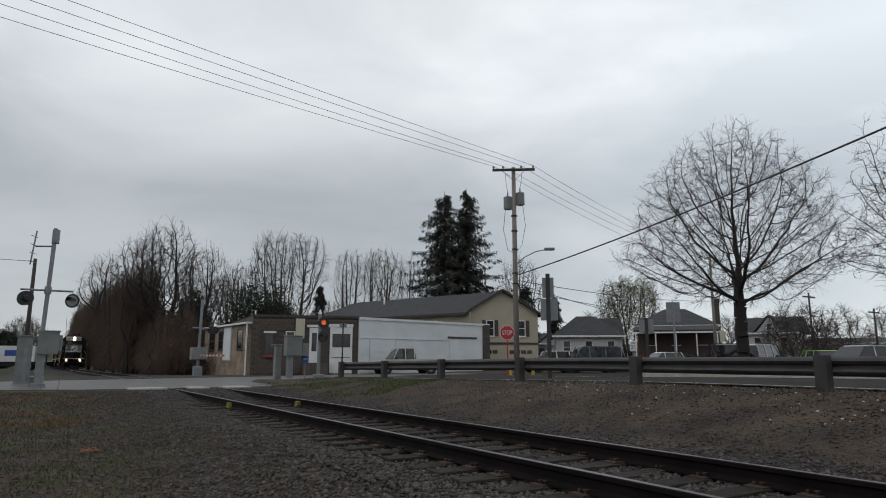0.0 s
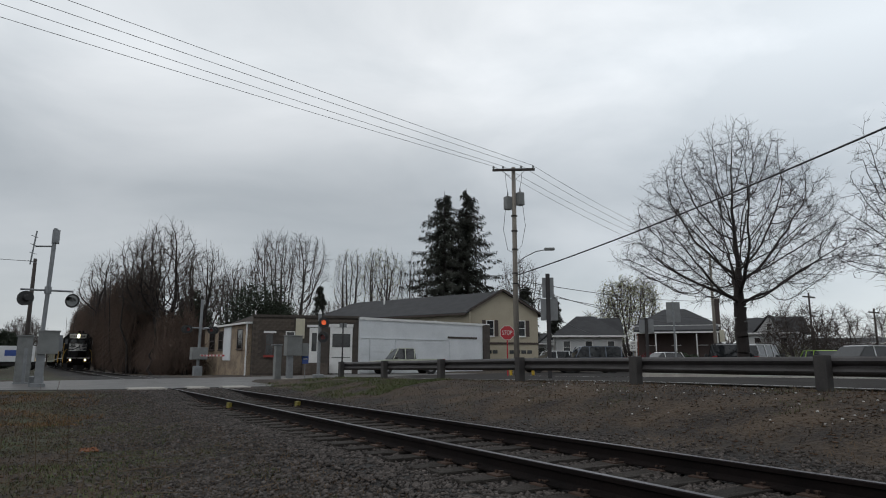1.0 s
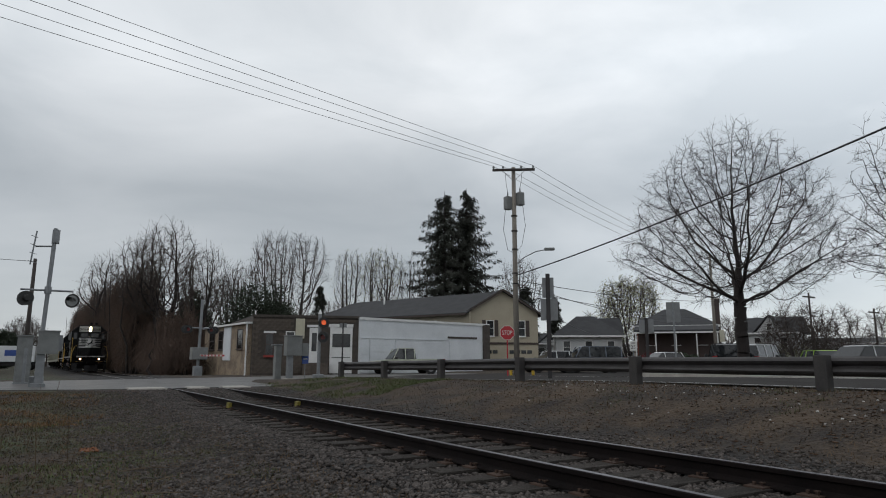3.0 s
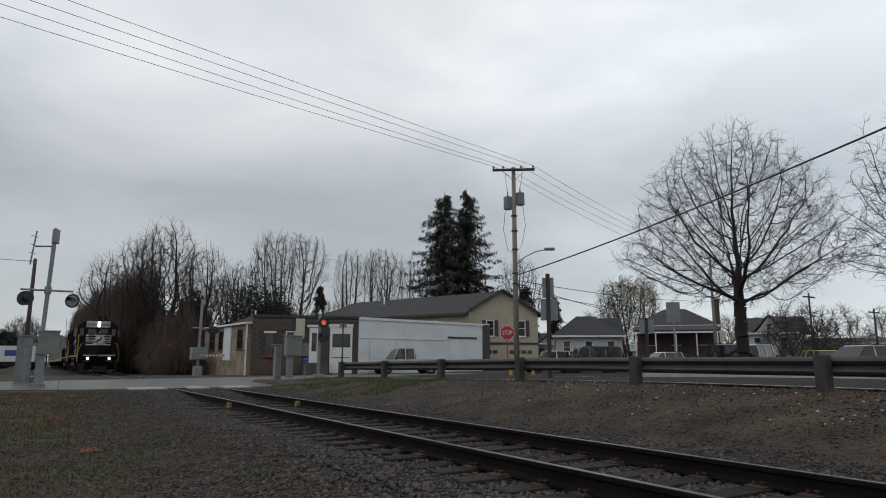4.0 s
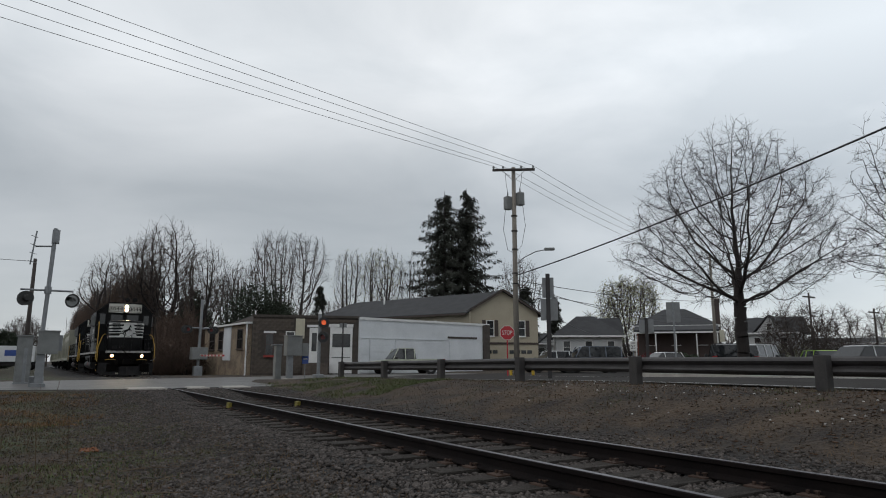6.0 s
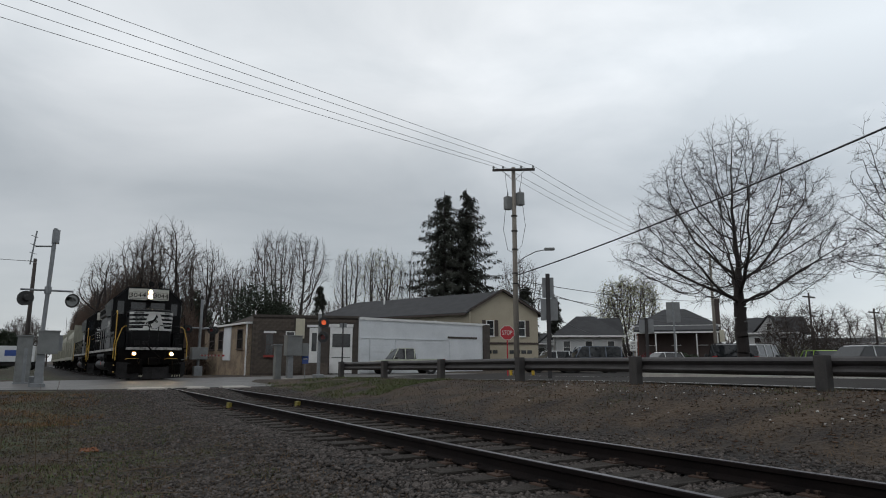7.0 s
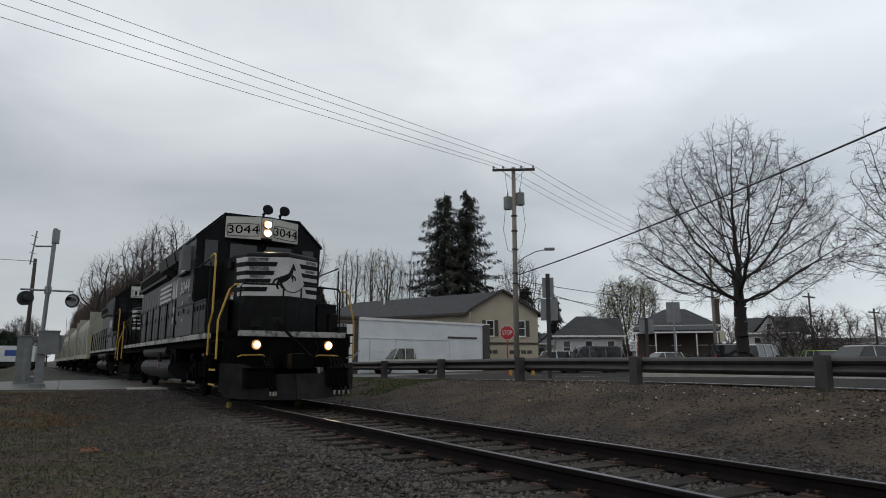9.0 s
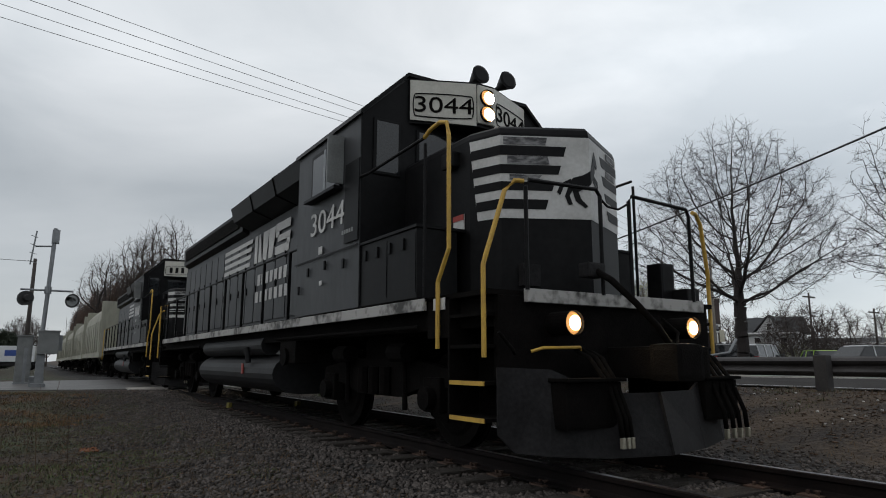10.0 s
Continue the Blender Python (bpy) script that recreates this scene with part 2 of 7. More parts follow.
def writing(name, body, size, m, material, parent, depth=0.004, squeeze=1.0):
    """Letters in the built-in font as a mesh; m carries the text plane (x right, y up) to its place."""
    cu = bpy.data.curves.new(name, "FONT")
    cu.body, cu.size, cu.extrude, cu.align_x, cu.align_y = body, size, depth, "CENTER", "CENTER"
    tmp = bpy.data.objects.new(name, cu)
    me = bpy.data.meshes.new_from_object(tmp)
    bpy.data.objects.remove(tmp)
    me.transform(m @ Matrix.Diagonal((squeeze, 1, 1, 1)))
    me.materials.append(material)
    ob = new(name, me)
    ob.parent = parent
    return ob


def many(name, template_v, template_f, places, material, parent=None):
    """Joins copies of a small template at 3x4 places (arrays of rotation-scale matrices and offsets) into one mesh."""
    rs, off = places
    tv, tf = np.array(template_v, float), np.array(template_f, int)
    v = (np.einsum("nij,kj->nki", rs, tv) + off[:, None, :]).reshape(-1, 3)
    f = (tf[None] + (np.arange(len(off)) * len(tv))[:, None, None]).reshape(-1, tf.shape[1])
    me = bpy.data.meshes.new(name)
    me.vertices.add(len(v))
    me.vertices.foreach_set("co", v.ravel())
    k = tf.shape[1]
    me.loops.add(f.size)
    me.loops.foreach_set("vertex_index", f.ravel().astype(np.int32))
    me.polygons.add(len(f))
    me.polygons.foreach_set("loop_start", np.arange(0, f.size, k, dtype=np.int32))
    me.polygons.foreach_set("loop_total", np.full(len(f), k, dtype=np.int32))
    me.update(calc_edges=True)
    me.validate()
    me.materials.append(material)
    ob = new(name, me)
    if parent:
        ob.parent = parent
    return ob


def spins(n, rs, lo, hi, flat=1.0):
    """n random rotations times scales, the height flattened."""
    qn = rs.normal(size=(n, 4))
    qn /= np.linalg.norm(qn, axis=1)[:, None]
    w, x, y, z = qn.T
    m = np.stack([1 - 2 * (y * y + z * z), 2 * (x * y - z * w), 2 * (x * z + y * w), 2 * (x * y + z * w), 1 - 2 * (x * x + z * z), 2 * (y * z - x * w),
                  2 * (x * z - y * w), 2 * (y * z + x * w), 1 - 2 * (x * x + y * y)], 1).reshape(n, 3, 3)
    s = lo * (hi / lo) ** rs.random(n)
    m = m * s[:, None, None]
    m[:, 2, :] *= flat
    return m


# ---------------------------------------------------------------- ground, road, track
RAIL_A, RAIL_B = Vector((10.71, 24.8)), Vector((10.72, 5.6))     # line of the guardrail


def smooth(a, b, v):
    v = min(1.0, max(0.0, (v - a) / (b - a)))
    return v * v * (3 - 2 * v)


def street_z(y):
    return 0.42 - 0.20 * smooth(8, 24, y) - 0.24 * smooth(23, 33, y)


def ground_z(x, y):
    d = x - TRACK_X
    flat = smooth(17.0, 22.0, y)                      # towards the level crossing
    near = -0.21 - 0.22 * smooth(-1.6, -3.4, d)       # shoulder of the ballast, camera side
    top = street_z(y)
    bank = -0.21 + (top + 0.21) * (0.5 * smooth(1.9, 4.2, d) + 0.5 * smooth(3.0, 5.5, d))
    z = near if d < 0 else bank
    lvl = -0.03 if d < 2 else -0.03 + (top + 0.03) * smooth(2.4, 5.5, d)
    z = z * (1 - flat) + lvl * flat
    if x > 11.3:
        z -= 0.05 * smooth(11.3, 11.7, x)
    if x > 20:
        z = z * (1 - smooth(20, 34, x)) + 0.08 * smooth(20, 34, x)
    far = smooth(38, 60, y) * (1 - smooth(8, 22, abs(d)))
    z = z * (1 - far) + (track_z(y) - 0.2) * far
    rough = 0.05 * noise.noise((x * 0.6, y * 0.6, 0)) + 0.03 * noise.noise((x * 2.1, y * 2.1, 3))
    if abs(d) < 1.9 or 21 < y < 38 or x > 11.2:
        rough *= 0.25
    return z + rough


def steps(a, b, fine_a, fine_b, fine, coarse_growth=1.25):
    v = list(np.arange(fine_a, fine_b, fine))
    s, x = fine, fine_b
    while x < b:
        v.append(x)
        s *= coarse_growth
        x += s
    v.append(b)
    s, x, lo = fine, fine_a - fine, []
    while x > a:
        lo.append(x)
        s *= coarse_growth
        x -= s
    return [a] + lo[::-1] + v


def sheet(name, xs, ys, zf, material):
    vv = [(x, y, zf(x, y)) for y in ys for x in xs]
    k = len(xs)
    ff = [(j * k + i, j * k + i + 1, (j + 1) * k + i + 1, (j + 1) * k + i) for j in range(len(ys) - 1) for i in range(k - 1)]
    me = bpy.data.meshes.new(name)
    me.from_pydata(vv, [], ff)
    me.materials.append(material)
    for p in me.polygons:
        p.use_smooth = True
    return new(name, me)


ground = sheet("ground", steps(-900, 900, -6, 16, 0.22), steps(-900, 900, 0, 26, 0.22), ground_z, M_GROUND)
tagged(ground, "bare brown soil with sparse grass beside the track", "ground", kind="structure")
# soil colours: ballast near the track, bare bank, sparse green elsewhere
gm = M_GROUND.node_tree
gb = gm.nodes["Principled BSDF"]
old = gb.inputs["Base Color"].links[0].from_socket
gco, gsx = gm.nodes.new("ShaderNodeTexCoord"), gm.nodes.new("ShaderNodeSeparateXYZ")
gm.links.new(gco.outputs["Object"], gsx.inputs["Vector"])
gn = gm.nodes.new("ShaderNodeTexNoise")
gn.inputs["Scale"].default_value, gn.inputs["Detail"].default_value = 0.55, 8
gm.links.new(gco.outputs["Object"], gn.inputs["Vector"])


def g_math(op, a, b):
    nd = gm.nodes.new("ShaderNodeMath")
    nd.operation = op
    for i, v in enumerate((a, b)):
        if isinstance(v, (int, float)):
            nd.inputs[i].default_value = v
        else:
            gm.links.new(v, nd.inputs[i])
    return nd.outputs[0]


def g_mix(fac, a, b):
    nd = gm.nodes.new("ShaderNodeMix")
    nd.data_type = "RGBA"
    gm.links.new(fac, nd.inputs["Factor"])
    for s_, v in (("A", a), ("B", b)):
        if isinstance(v, tuple):
            nd.inputs[s_].default_value = (*v, 1)
        else:
            gm.links.new(v, nd.inputs[s_])
    return nd.outputs["Result"]


def g_range(v, a, b):
    nd = gm.nodes.new("ShaderNodeMapRange")
    nd.inputs["From Min"].default_value, nd.inputs["From Max"].default_value = a, b
    gm.links.new(v, nd.inputs["Value"])
    return nd.outputs["Result"]


g_off = g_math("ABSOLUTE", g_math("ADD", gsx.outputs["X"], -TRACK_X + 0.25), 0.0)
g_wob = g_math("ADD", g_off, g_math("MULTIPLY", g_math("ADD", gn.outputs["Fac"], -0.5), 3.4))
g_bal = g_range(g_wob, 3.2, 2.2)
g_green = g_range(gn.outputs["Fac"], 0.46, 0.60)
c_ = g_mix(g_math("MULTIPLY", g_green, g_range(gsx.outputs["X"], 3.0, 0.5)), old, (0.030, 0.041, 0.015))
c_ = g_mix(g_bal, c_, (0.014, 0.0125, 0.0118))
gm.links.new(c_, gb.inputs["Base Color"])

# level crossing road, with the street that runs beside the track behind the guardrail
road = new("road")
tagged(road, "damp grey asphalt road over the level crossing", "road", kind="structure")


def flat_piece(name, outline, z, material, parent, thick=0.12):
    bm = bmesh.new()
    prism(bm, outline, "z", z - thick, z)
    return part(name, bm, material, parent)


flat_piece("crossing_road", [(-80, 25.5), (-1, 24.2), (2.0, 23.0), (7.2, 23.0), (9.0, 26.5), (10.3, 30.2), (12.6, 33.0), (60, 40.0), (60, 52), (20, 42.0), (10, 36.5), (-1, 33.5), (-80, 36)], 0.0, M_ASPHALT, road)
street_ys = [-70, -40, -15] + [-10 + 1.5 * k for k in range(30)]
st_ = sheet("street", [11.75, 13, 16, 19.5], street_ys, lambda x, y: street_z(y) + 0.012, M_STREET)
st_.parent = road
st_ = sheet("edge_line", [12.05, 12.18], street_ys[:26], lambda x, y: street_z(y) + 0.017, M_LINE)
st_.parent = road
st_ = sheet("far_edge_line", [19.0, 19.13], street_ys[:26], lambda x, y: street_z(y) + 0.017, M_LINE)
st_.parent = road
flat_piece("far_kerb", [(19.55, -40), (19.9, -40), (19.9, 17.5), (19.55, 17.5)], 0.45, M_CONCRETE, road, 0.30)
st_ = sheet("side_street", [19.5, 24, 30, 40, 60], [20, 24, 28, 32, 36], lambda x, y: street_z(y) * (1 - smooth(20, 34, x)) + 0.10 * smooth(20, 34, x) + 0.02, M_STREET)
st_.parent = road
flat_piece("parking_lot", [(22.5, 2.0), (22.0, 18), (33, 19.9), (58, 41), (80, 26), (60, -10), (24, -20)], 0.17, M_STREET, road, 0.25)

# concrete ends of the crossing panels
for x0, x1 in ((2.65, 3.75), (4.45, 5.05), (5.6, 6.4)):
    bm = bx(x0, x1, 22.35, 23.4, -0.2, 0.03, 0.03)
    ob = link_mesh("crossing_panel", bm, M_CONCRETE)
    tagged(ob, "pale concrete crossing panel between the rails", "crossing panel", "crossing panels", "structure")

# track
track = thing("railway_track", (TRACK_X, 0, 0), "single railway track with rusty rails on dark ballast", "railway track", kind="structure")
RAIL_PROFILE = [(-0.070, -0.172), (0.070, -0.172), (0.070, -0.160), (0.022, -0.142), (0.010, -0.125), (0.010, -0.055), (0.035, -0.042),
                (0.037, -0.010), (0.028, -0.003), (-0.028, -0.003), (-0.037, -0.010), (-0.035, -0.042), (-0.010, -0.055), (-0.010, -0.125), (-0.022, -0.142), (-0.070, -0.160)]
ys = [-40, 0, 23, 40] + list(range(45, 200, 6))
for sx in (-0.7525, 0.7525):
    bm = bmesh.new()
    rings = [[bm.verts.new((sx + u, y, v + track_z(y))) for u, v in RAIL_PROFILE] for y in ys]
    for a, b in zip(rings, rings[1:]):
        for k in range(len(RAIL_PROFILE)):
            bm.faces.new((a[k], a[(k + 1) % len(RAIL_PROFILE)], b[(k + 1) % len(RAIL_PROFILE)], b[k]))
    bmesh.ops.recalc_face_normals(bm, faces=bm.faces[:])
    rl = part("rail", bm, M_RAIL, track)
    bm = bmesh.new()
    for a, b in zip(ys, ys[1:]):
        vs = [bm.verts.new((sx + u, y, w + track_z(y))) for y in (a, b) for u, w in ((-0.031, -0.0025), (-0.026, 0), (0.026, 0), (0.031, -0.0025))]
        for i in range(3):
            bm.faces.new((vs[i], vs[i + 1], vs[i + 5], vs[i + 4]))
    part("running_surface", bm, M_RAILTOP, rl, "polished steel running band")

ROWS_S = [(0.0, 100.05), (1.0, 90.40), (2.0, 80.75), (3.0, 71.15), (4.0, 61.55), (5.0, 51.95), (6.0, 42.33), (7.0, 32.72), (7.5, 27.93), (8.0, 23.153),
          (8.5, 18.383), (9.0, 13.657), (9.5, 8.969), (10.0, 4.314)]


# ---------------------------------------------------------------- the train
WHEEL_R = 0.508


def wheelset(parent, y, material=None):
    """Two flanged wheels on an axle, turning about the axle."""
    bm = bmesh.new()
    for sx in (-1, 1):
        tube(bm, [(sx * 0.70, 0, 0), (sx * 0.725, 0, 0)], 0.535, 24)
        tube(bm, [(sx * 0.725, 0, 0), (sx * 0.83, 0, 0)], WHEEL_R, 24)
        tube(bm, [(sx * 0.83, 0, 0), (sx * 0.86, 0, 0)], 0.40, 24, r2=0.36)
        tube(bm, [(sx * 0.86, 0, 0), (sx * 0.92, 0, 0)], 0.14, 12)
        for k in range(6):
            a = k * math.pi / 3
            tube(bm, [(sx * 0.868, 0.26 * math.cos(a), 0.26 * math.sin(a)), (sx * 0.872, 0.26 * math.cos(a), 0.26 * math.sin(a))], 0.05, 6)
    tube(bm, [(-0.9, 0, 0), (0.9, 0, 0)], 0.09, 10)
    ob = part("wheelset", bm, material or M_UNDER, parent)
    ob.location = (0, y, WHEEL_R)
    WHEELS.append(ob)
    return ob


WHEELS = []


def truck_frame(parent, y, half=1.37):
    """Cast side frames with journal boxes, springs and brake gear for one two-axle truck."""
    for sx in (-1, 1):
        bm = bmesh.new()
        s = sx * 1.08
        out = [(y - half - 0.35, 0.62), (y - half - 0.30, 0.80), (y - 0.75, 0.92), (y + 0.75, 0.92), (y + half + 0.30, 0.80), (y + half + 0.35, 0.62),
               (y + half - 0.3, 0.60), (y + 0.55, 0.48), (y - 0.55, 0.48), (y - half + 0.3, 0.60)]
        prism(bm, out, "x", min(s, s - sx * 0.12), max(s, s - sx * 0.12))
        for yy in (y - half, y + half):
            box(bm, s - 0.06, s + 0.10, yy - 0.17, yy + 0.17, 0.36, 0.72, 0.02)
            tube(bm, [(s, yy, WHEEL_R), (s + sx * 0.16, yy, WHEEL_R)], 0.12, 12)
        for yy in (y - 0.3, y, y + 0.3):
            tube(bm, [(s + sx * 0.04, yy, 0.5), (s + sx * 0.04, yy, 0.82)], 0.08, 8)
        for yy in (y - 0.78, y + 0.78):
            tube(bm, [(s + sx * 0.10, yy - 0.18, 0.98), (s + sx * 0.10, yy + 0.18, 0.98)], 0.11, 10)
            tube(bm, [(s + sx * 0.06, yy, 0.95), (s + sx * 0.04, yy, 0.35)], 0.03, 6)
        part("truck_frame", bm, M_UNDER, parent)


def stripes(name, parent, m, rows, material):
    """Painted bars (x0, x1, z0, z1, slant) on a plane carried by m."""
    for x0, x1, z0, z1, sl in rows:
        bm = bmesh.new()
        prism(bm, [(x0, z0), (x1, z0), (x1 + sl * (z1 - z0), z1), (x0, z1)], "z", 0.0, 0.004)
        bmesh.ops.transform(bm, matrix=m, verts=bm.verts[:])
        part(name, bm, material, parent)


SIDE = Matrix(((0, 0, -1, 0), (-1, 0, 0, 0), (0, 1, 0, 0), (0, 0, 0, 1)))     # text plane on the camera side: x runs forward, y up
FRONT = Matrix(((1, 0, 0, 0), (0, 0, -1, 0), (0, 1, 0, 0), (0, 0, 0, 1)))     # text plane on the front


def locomotive(y0, number, label, lead=True):
    """A four-axle road-switcher; x across, y back from the front sill, z up from the rail."""
    L = thing("locomotive", (TRACK_X, y0, 0), label, "locomotive", "train")
    END = 16.9
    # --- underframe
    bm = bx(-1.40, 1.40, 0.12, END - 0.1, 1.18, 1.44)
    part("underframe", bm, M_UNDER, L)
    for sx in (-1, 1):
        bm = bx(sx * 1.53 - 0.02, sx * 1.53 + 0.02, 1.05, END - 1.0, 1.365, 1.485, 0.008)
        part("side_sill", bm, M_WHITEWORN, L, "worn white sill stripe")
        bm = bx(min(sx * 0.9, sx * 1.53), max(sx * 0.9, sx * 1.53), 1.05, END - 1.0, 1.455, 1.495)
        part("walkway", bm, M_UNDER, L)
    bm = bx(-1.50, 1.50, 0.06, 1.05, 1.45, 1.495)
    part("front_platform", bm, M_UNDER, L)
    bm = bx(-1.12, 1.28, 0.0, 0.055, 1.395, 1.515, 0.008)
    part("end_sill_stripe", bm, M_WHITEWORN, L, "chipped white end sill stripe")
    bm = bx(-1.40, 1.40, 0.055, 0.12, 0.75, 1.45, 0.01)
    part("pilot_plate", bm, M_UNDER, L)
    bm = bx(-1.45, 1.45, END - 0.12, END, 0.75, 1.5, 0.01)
    part("rear_pilot_plate", bm, M_UNDER, L)
    # --- plough
    for sx in (-1, 1):
        bm = quadface((0.0, -0.52, 0.10), (0.0, -0.40, 0.62), (sx * 0.55, -0.30, 0.62), (sx * 0.60, -0.38, 0.10), thick=0.03)
        part("plough_blade", bm, M_PLOUGH, L, "scuffed dark grey plough blade")
        bm = quadface((sx * 0.60, -0.38, 0.10), (sx * 0.55, -0.30, 0.62), (sx * 1.02, -0.16, 0.82), (sx * 1.10, -0.22, 0.13), thick=0.03)
        part("plough_blade", bm, M_PLOUGH, L, "scuffed dark grey plough blade")
        bm = quadface((sx * 1.10, -0.22, 0.13), (sx * 1.02, -0.16, 0.82), (sx * 1.46, 0.0, 0.84), (sx * 1.46, 0.0, 0.30), (sx * 1.34, -0.06, 0.16), thick=0.03)
        part("plough_blade", bm, M_PLOUGH, L, "scuffed dark grey plough blade")
        # step wells at the corner
        for z in (0.42, 0.72, 1.03, 1.30):
            bm = bx(min(sx * 1.20, sx * 1.52), max(sx * 1.20, sx * 1.52), 0.10, 0.62, z - 0.03, z)
            st = part("step", bm, M_UNDER, L)
            if z > 0.9:
                continue
            bm = bx(min(sx * 1.515, sx * 1.53), max(sx * 1.515, sx * 1.53), 0.10, 0.62, z - 0.035, z + 0.002)
            part("step_edge", bm, M_HANDY, st, "yellow step edge")
        bm = bx(min(sx * 1.18, sx * 1.20), max(sx * 1.18, sx * 1.20), 0.10, 1.0, 0.40, 1.45)
        part("step_back", bm, M_UNDER, L)
        bm = bx(min(sx * 1.2, sx * 1.52), max(sx * 1.2, sx * 1.52), 0.63, 0.66, 0.40, 1.45)
        part("step_side", bm, M_UNDER, L)
        bm = bx(min(sx * 1.2, sx * 1.5), max(sx * 1.2, sx * 1.5), 0.66, 1.05, 1.10, 1.47)
        part("corner_panel", bm, M_UNDER, L)
        bm = bx(sx * 1.512 - 0.004, sx * 1.512 + 0.004, 0.72, 0.92, 1.36, 1.47)
        part("corner_stripe", bm, M_WHITE, L, "white paint block")
        # rear steps
        for z in (0.42, 0.72, 1.03, 1.30):
            bm = bx(min(sx * 1.20, sx * 1.52), max(sx * 1.20, sx * 1.52), END - 0.72, END - 0.2, z - 0.03, z)
            part("step", bm, M_UNDER, L)
    # coupler, hoses, cables
    bm = bmesh.new()
    box(bm, -0.13, 0.13, -0.55, 0.1, 0.74, 1.02, 0.03)
    part("coupler", bm, M_UNDER, L)
    part("coupler_head", bx(-0.24, 0.12, -0.82, -0.52, 0.72, 1.04, 0.06), M_UNDER, L)
    part("knuckle", bx(0.10, 0.25, -0.78, -0.50, 0.74, 1.02, 0.05), M_UNDER, L)
    bm = bmesh.new()
    box(bm, -0.13, 0.13, END - 0.1, END + 0.55, 0.74, 1.02, 0.03)
    part("coupler", bm, M_UNDER, L)
    for x0, x1 in ((-0.62, -0.55), (-0.54, -0.49), (-0.47, -0.44), (0.86, 0.84), (0.94, 0.95), (1.02, 1.05), (1.10, 1.16)):
        bm = tube(bmesh.new(), [(x0, -0.05, 0.98), (x0 - 0.02, -0.22, 0.92), (x1, -0.34, 0.70), (x1, -0.46, 0.42), (x1 + 0.02, -0.46, 0.26)], 0.022, 8)
        h = part("air_hose", bm, M_UNDER, L, smooth=True)
        part("glad_hand", bx(x1 - 0.005, x1 + 0.03, -0.49, -0.45, 0.18, 0.27, 0.01), M_BRASSY, h, "worn brass glad hand")
    bm = tube(bmesh.new(), [(-0.30, -0.02, 1.72), (-0.28, -0.18, 1.62), (-0.12, -0.30, 1.42), (0.10, -0.36, 1.20), (0.30, -0.34, 1.02), (0.36, -0.2, 0.92)], 0.032, 8)
    part("jumper_cable", bm, M_UNDER, L, smooth=True)
    bm = tube(bmesh.new(), [(0.56, -0.04, 1.30), (0.58, -0.2, 1.16), (0.46, -0.26, 0.96), (0.30, -0.26, 0.92)], 0.018, 8)
    part("cable", bm, M_UNDER, L, smooth=True)
    box_ = bx(-0.42, -0.20, -0.04, 0.10, 1.66, 1.80, 0.02)
    part("jumper_socket", box_, M_PLOUGH, L, "dark grey cable socket")
    for x0, x1 in ((-1.04, -0.40), (0.72, 1.22)):
        part("hose_pocket", bx(x0, x1, -0.36, -0.16, 0.34, 0.72, 0.03), M_UNDER, L)
        part("pocket_step", bx(x0 - 0.02, x1 + 0.02, -0.40, -0.16, 0.72, 0.75, 0.01), M_UNDER, L)
    for sx in (-1, 1):
        bm = bar((sx * 1.12, -0.03, 0.97), (sx * 1.05, -0.10, 1.0), (sx * 0.62, -0.10, 1.01), (sx * 0.55, -0.03, 0.97), r=0.014)
        part("grab_bar", bm, M_HANDY, L, "yellow grab bar")
        bm = bar((sx * 1.30, -0.03, 0.95), (sx * 1.42, -0.16, 0.98), (sx * 1.56, -0.16, 1.12), r=0.015)
        part("cut_lever", bm, M_GALV if sx > 0 else M_UNDER, L)
    # --- ditch lights
    for sx in (-0.79, 0.79):
        d = part("ditch_light", tube(bmesh.new(), [(sx, 0.05, 1.215), (sx, -0.20, 1.215), (sx, -0.225, 1.215)], 0.106, 20, False), M_UNDER, L)
        part("lens", tube(bmesh.new(), [(sx, -0.19, 1.215), (sx, -0.20, 1.215), (sx, -0.212, 1.215)], 0.100, 20, True, 0.085), M_GLOW, d, "amber glowing lens")
        part("bulb", tube(bmesh.new(), [(sx + 0.01, -0.213, 1.215), (sx + 0.01, -0.222, 1.215), (sx + 0.01, -0.228, 1.215)], 0.062, 12, True, 0.04), M_LITDITCH, d, "white-hot bulb spot")
    # --- nose
    nf, nb = 0.36, 2.52
    n_out = [(-0.96, nb), (-0.96, 1.10), (-0.83, 0.74), (0.0, 0.32), (0.83, 0.74), (0.96, 1.10), (0.96, nb)]
    bm = bmesh.new()
    rings = []
    for z, ins in [(1.49, 0.0), (3.21, 0.0), (3.265, 0.015), (3.30, 0.05), (3.315, 0.10)]:
        rings.append([bm.verts.new((x * (1 - ins / 0.96), y + (ins if y < 2 else 0), z)) for x, y in n_out])
    for a, b in zip(rings, rings[1:]):
        for k in range(7):
            bm.faces.new((a[k], a[(k + 1) % 7], b[(k + 1) % 7], b[k]))
    bm.faces.new(rings[-1])
    bm.faces.new(list(reversed(rings[0])))
    bmesh.ops.recalc_face_normals(bm, faces=bm.faces[:])
    nose = part("nose", bm, M_BLACK, L)
    # paint laid on the folded nose: u runs round the outline from the centre ridge, z up
    c1, c2 = math.hypot(0.83, 0.42), math.hypot(0.83, 0.42) + math.hypot(0.13, 0.36)
    folds = [(-c2, -0.96, 1.10), (-c1, -0.83, 0.74), (0.0, 0.0, 0.32), (c1, 0.83, 0.74), (c2, 0.96, 1.10)]

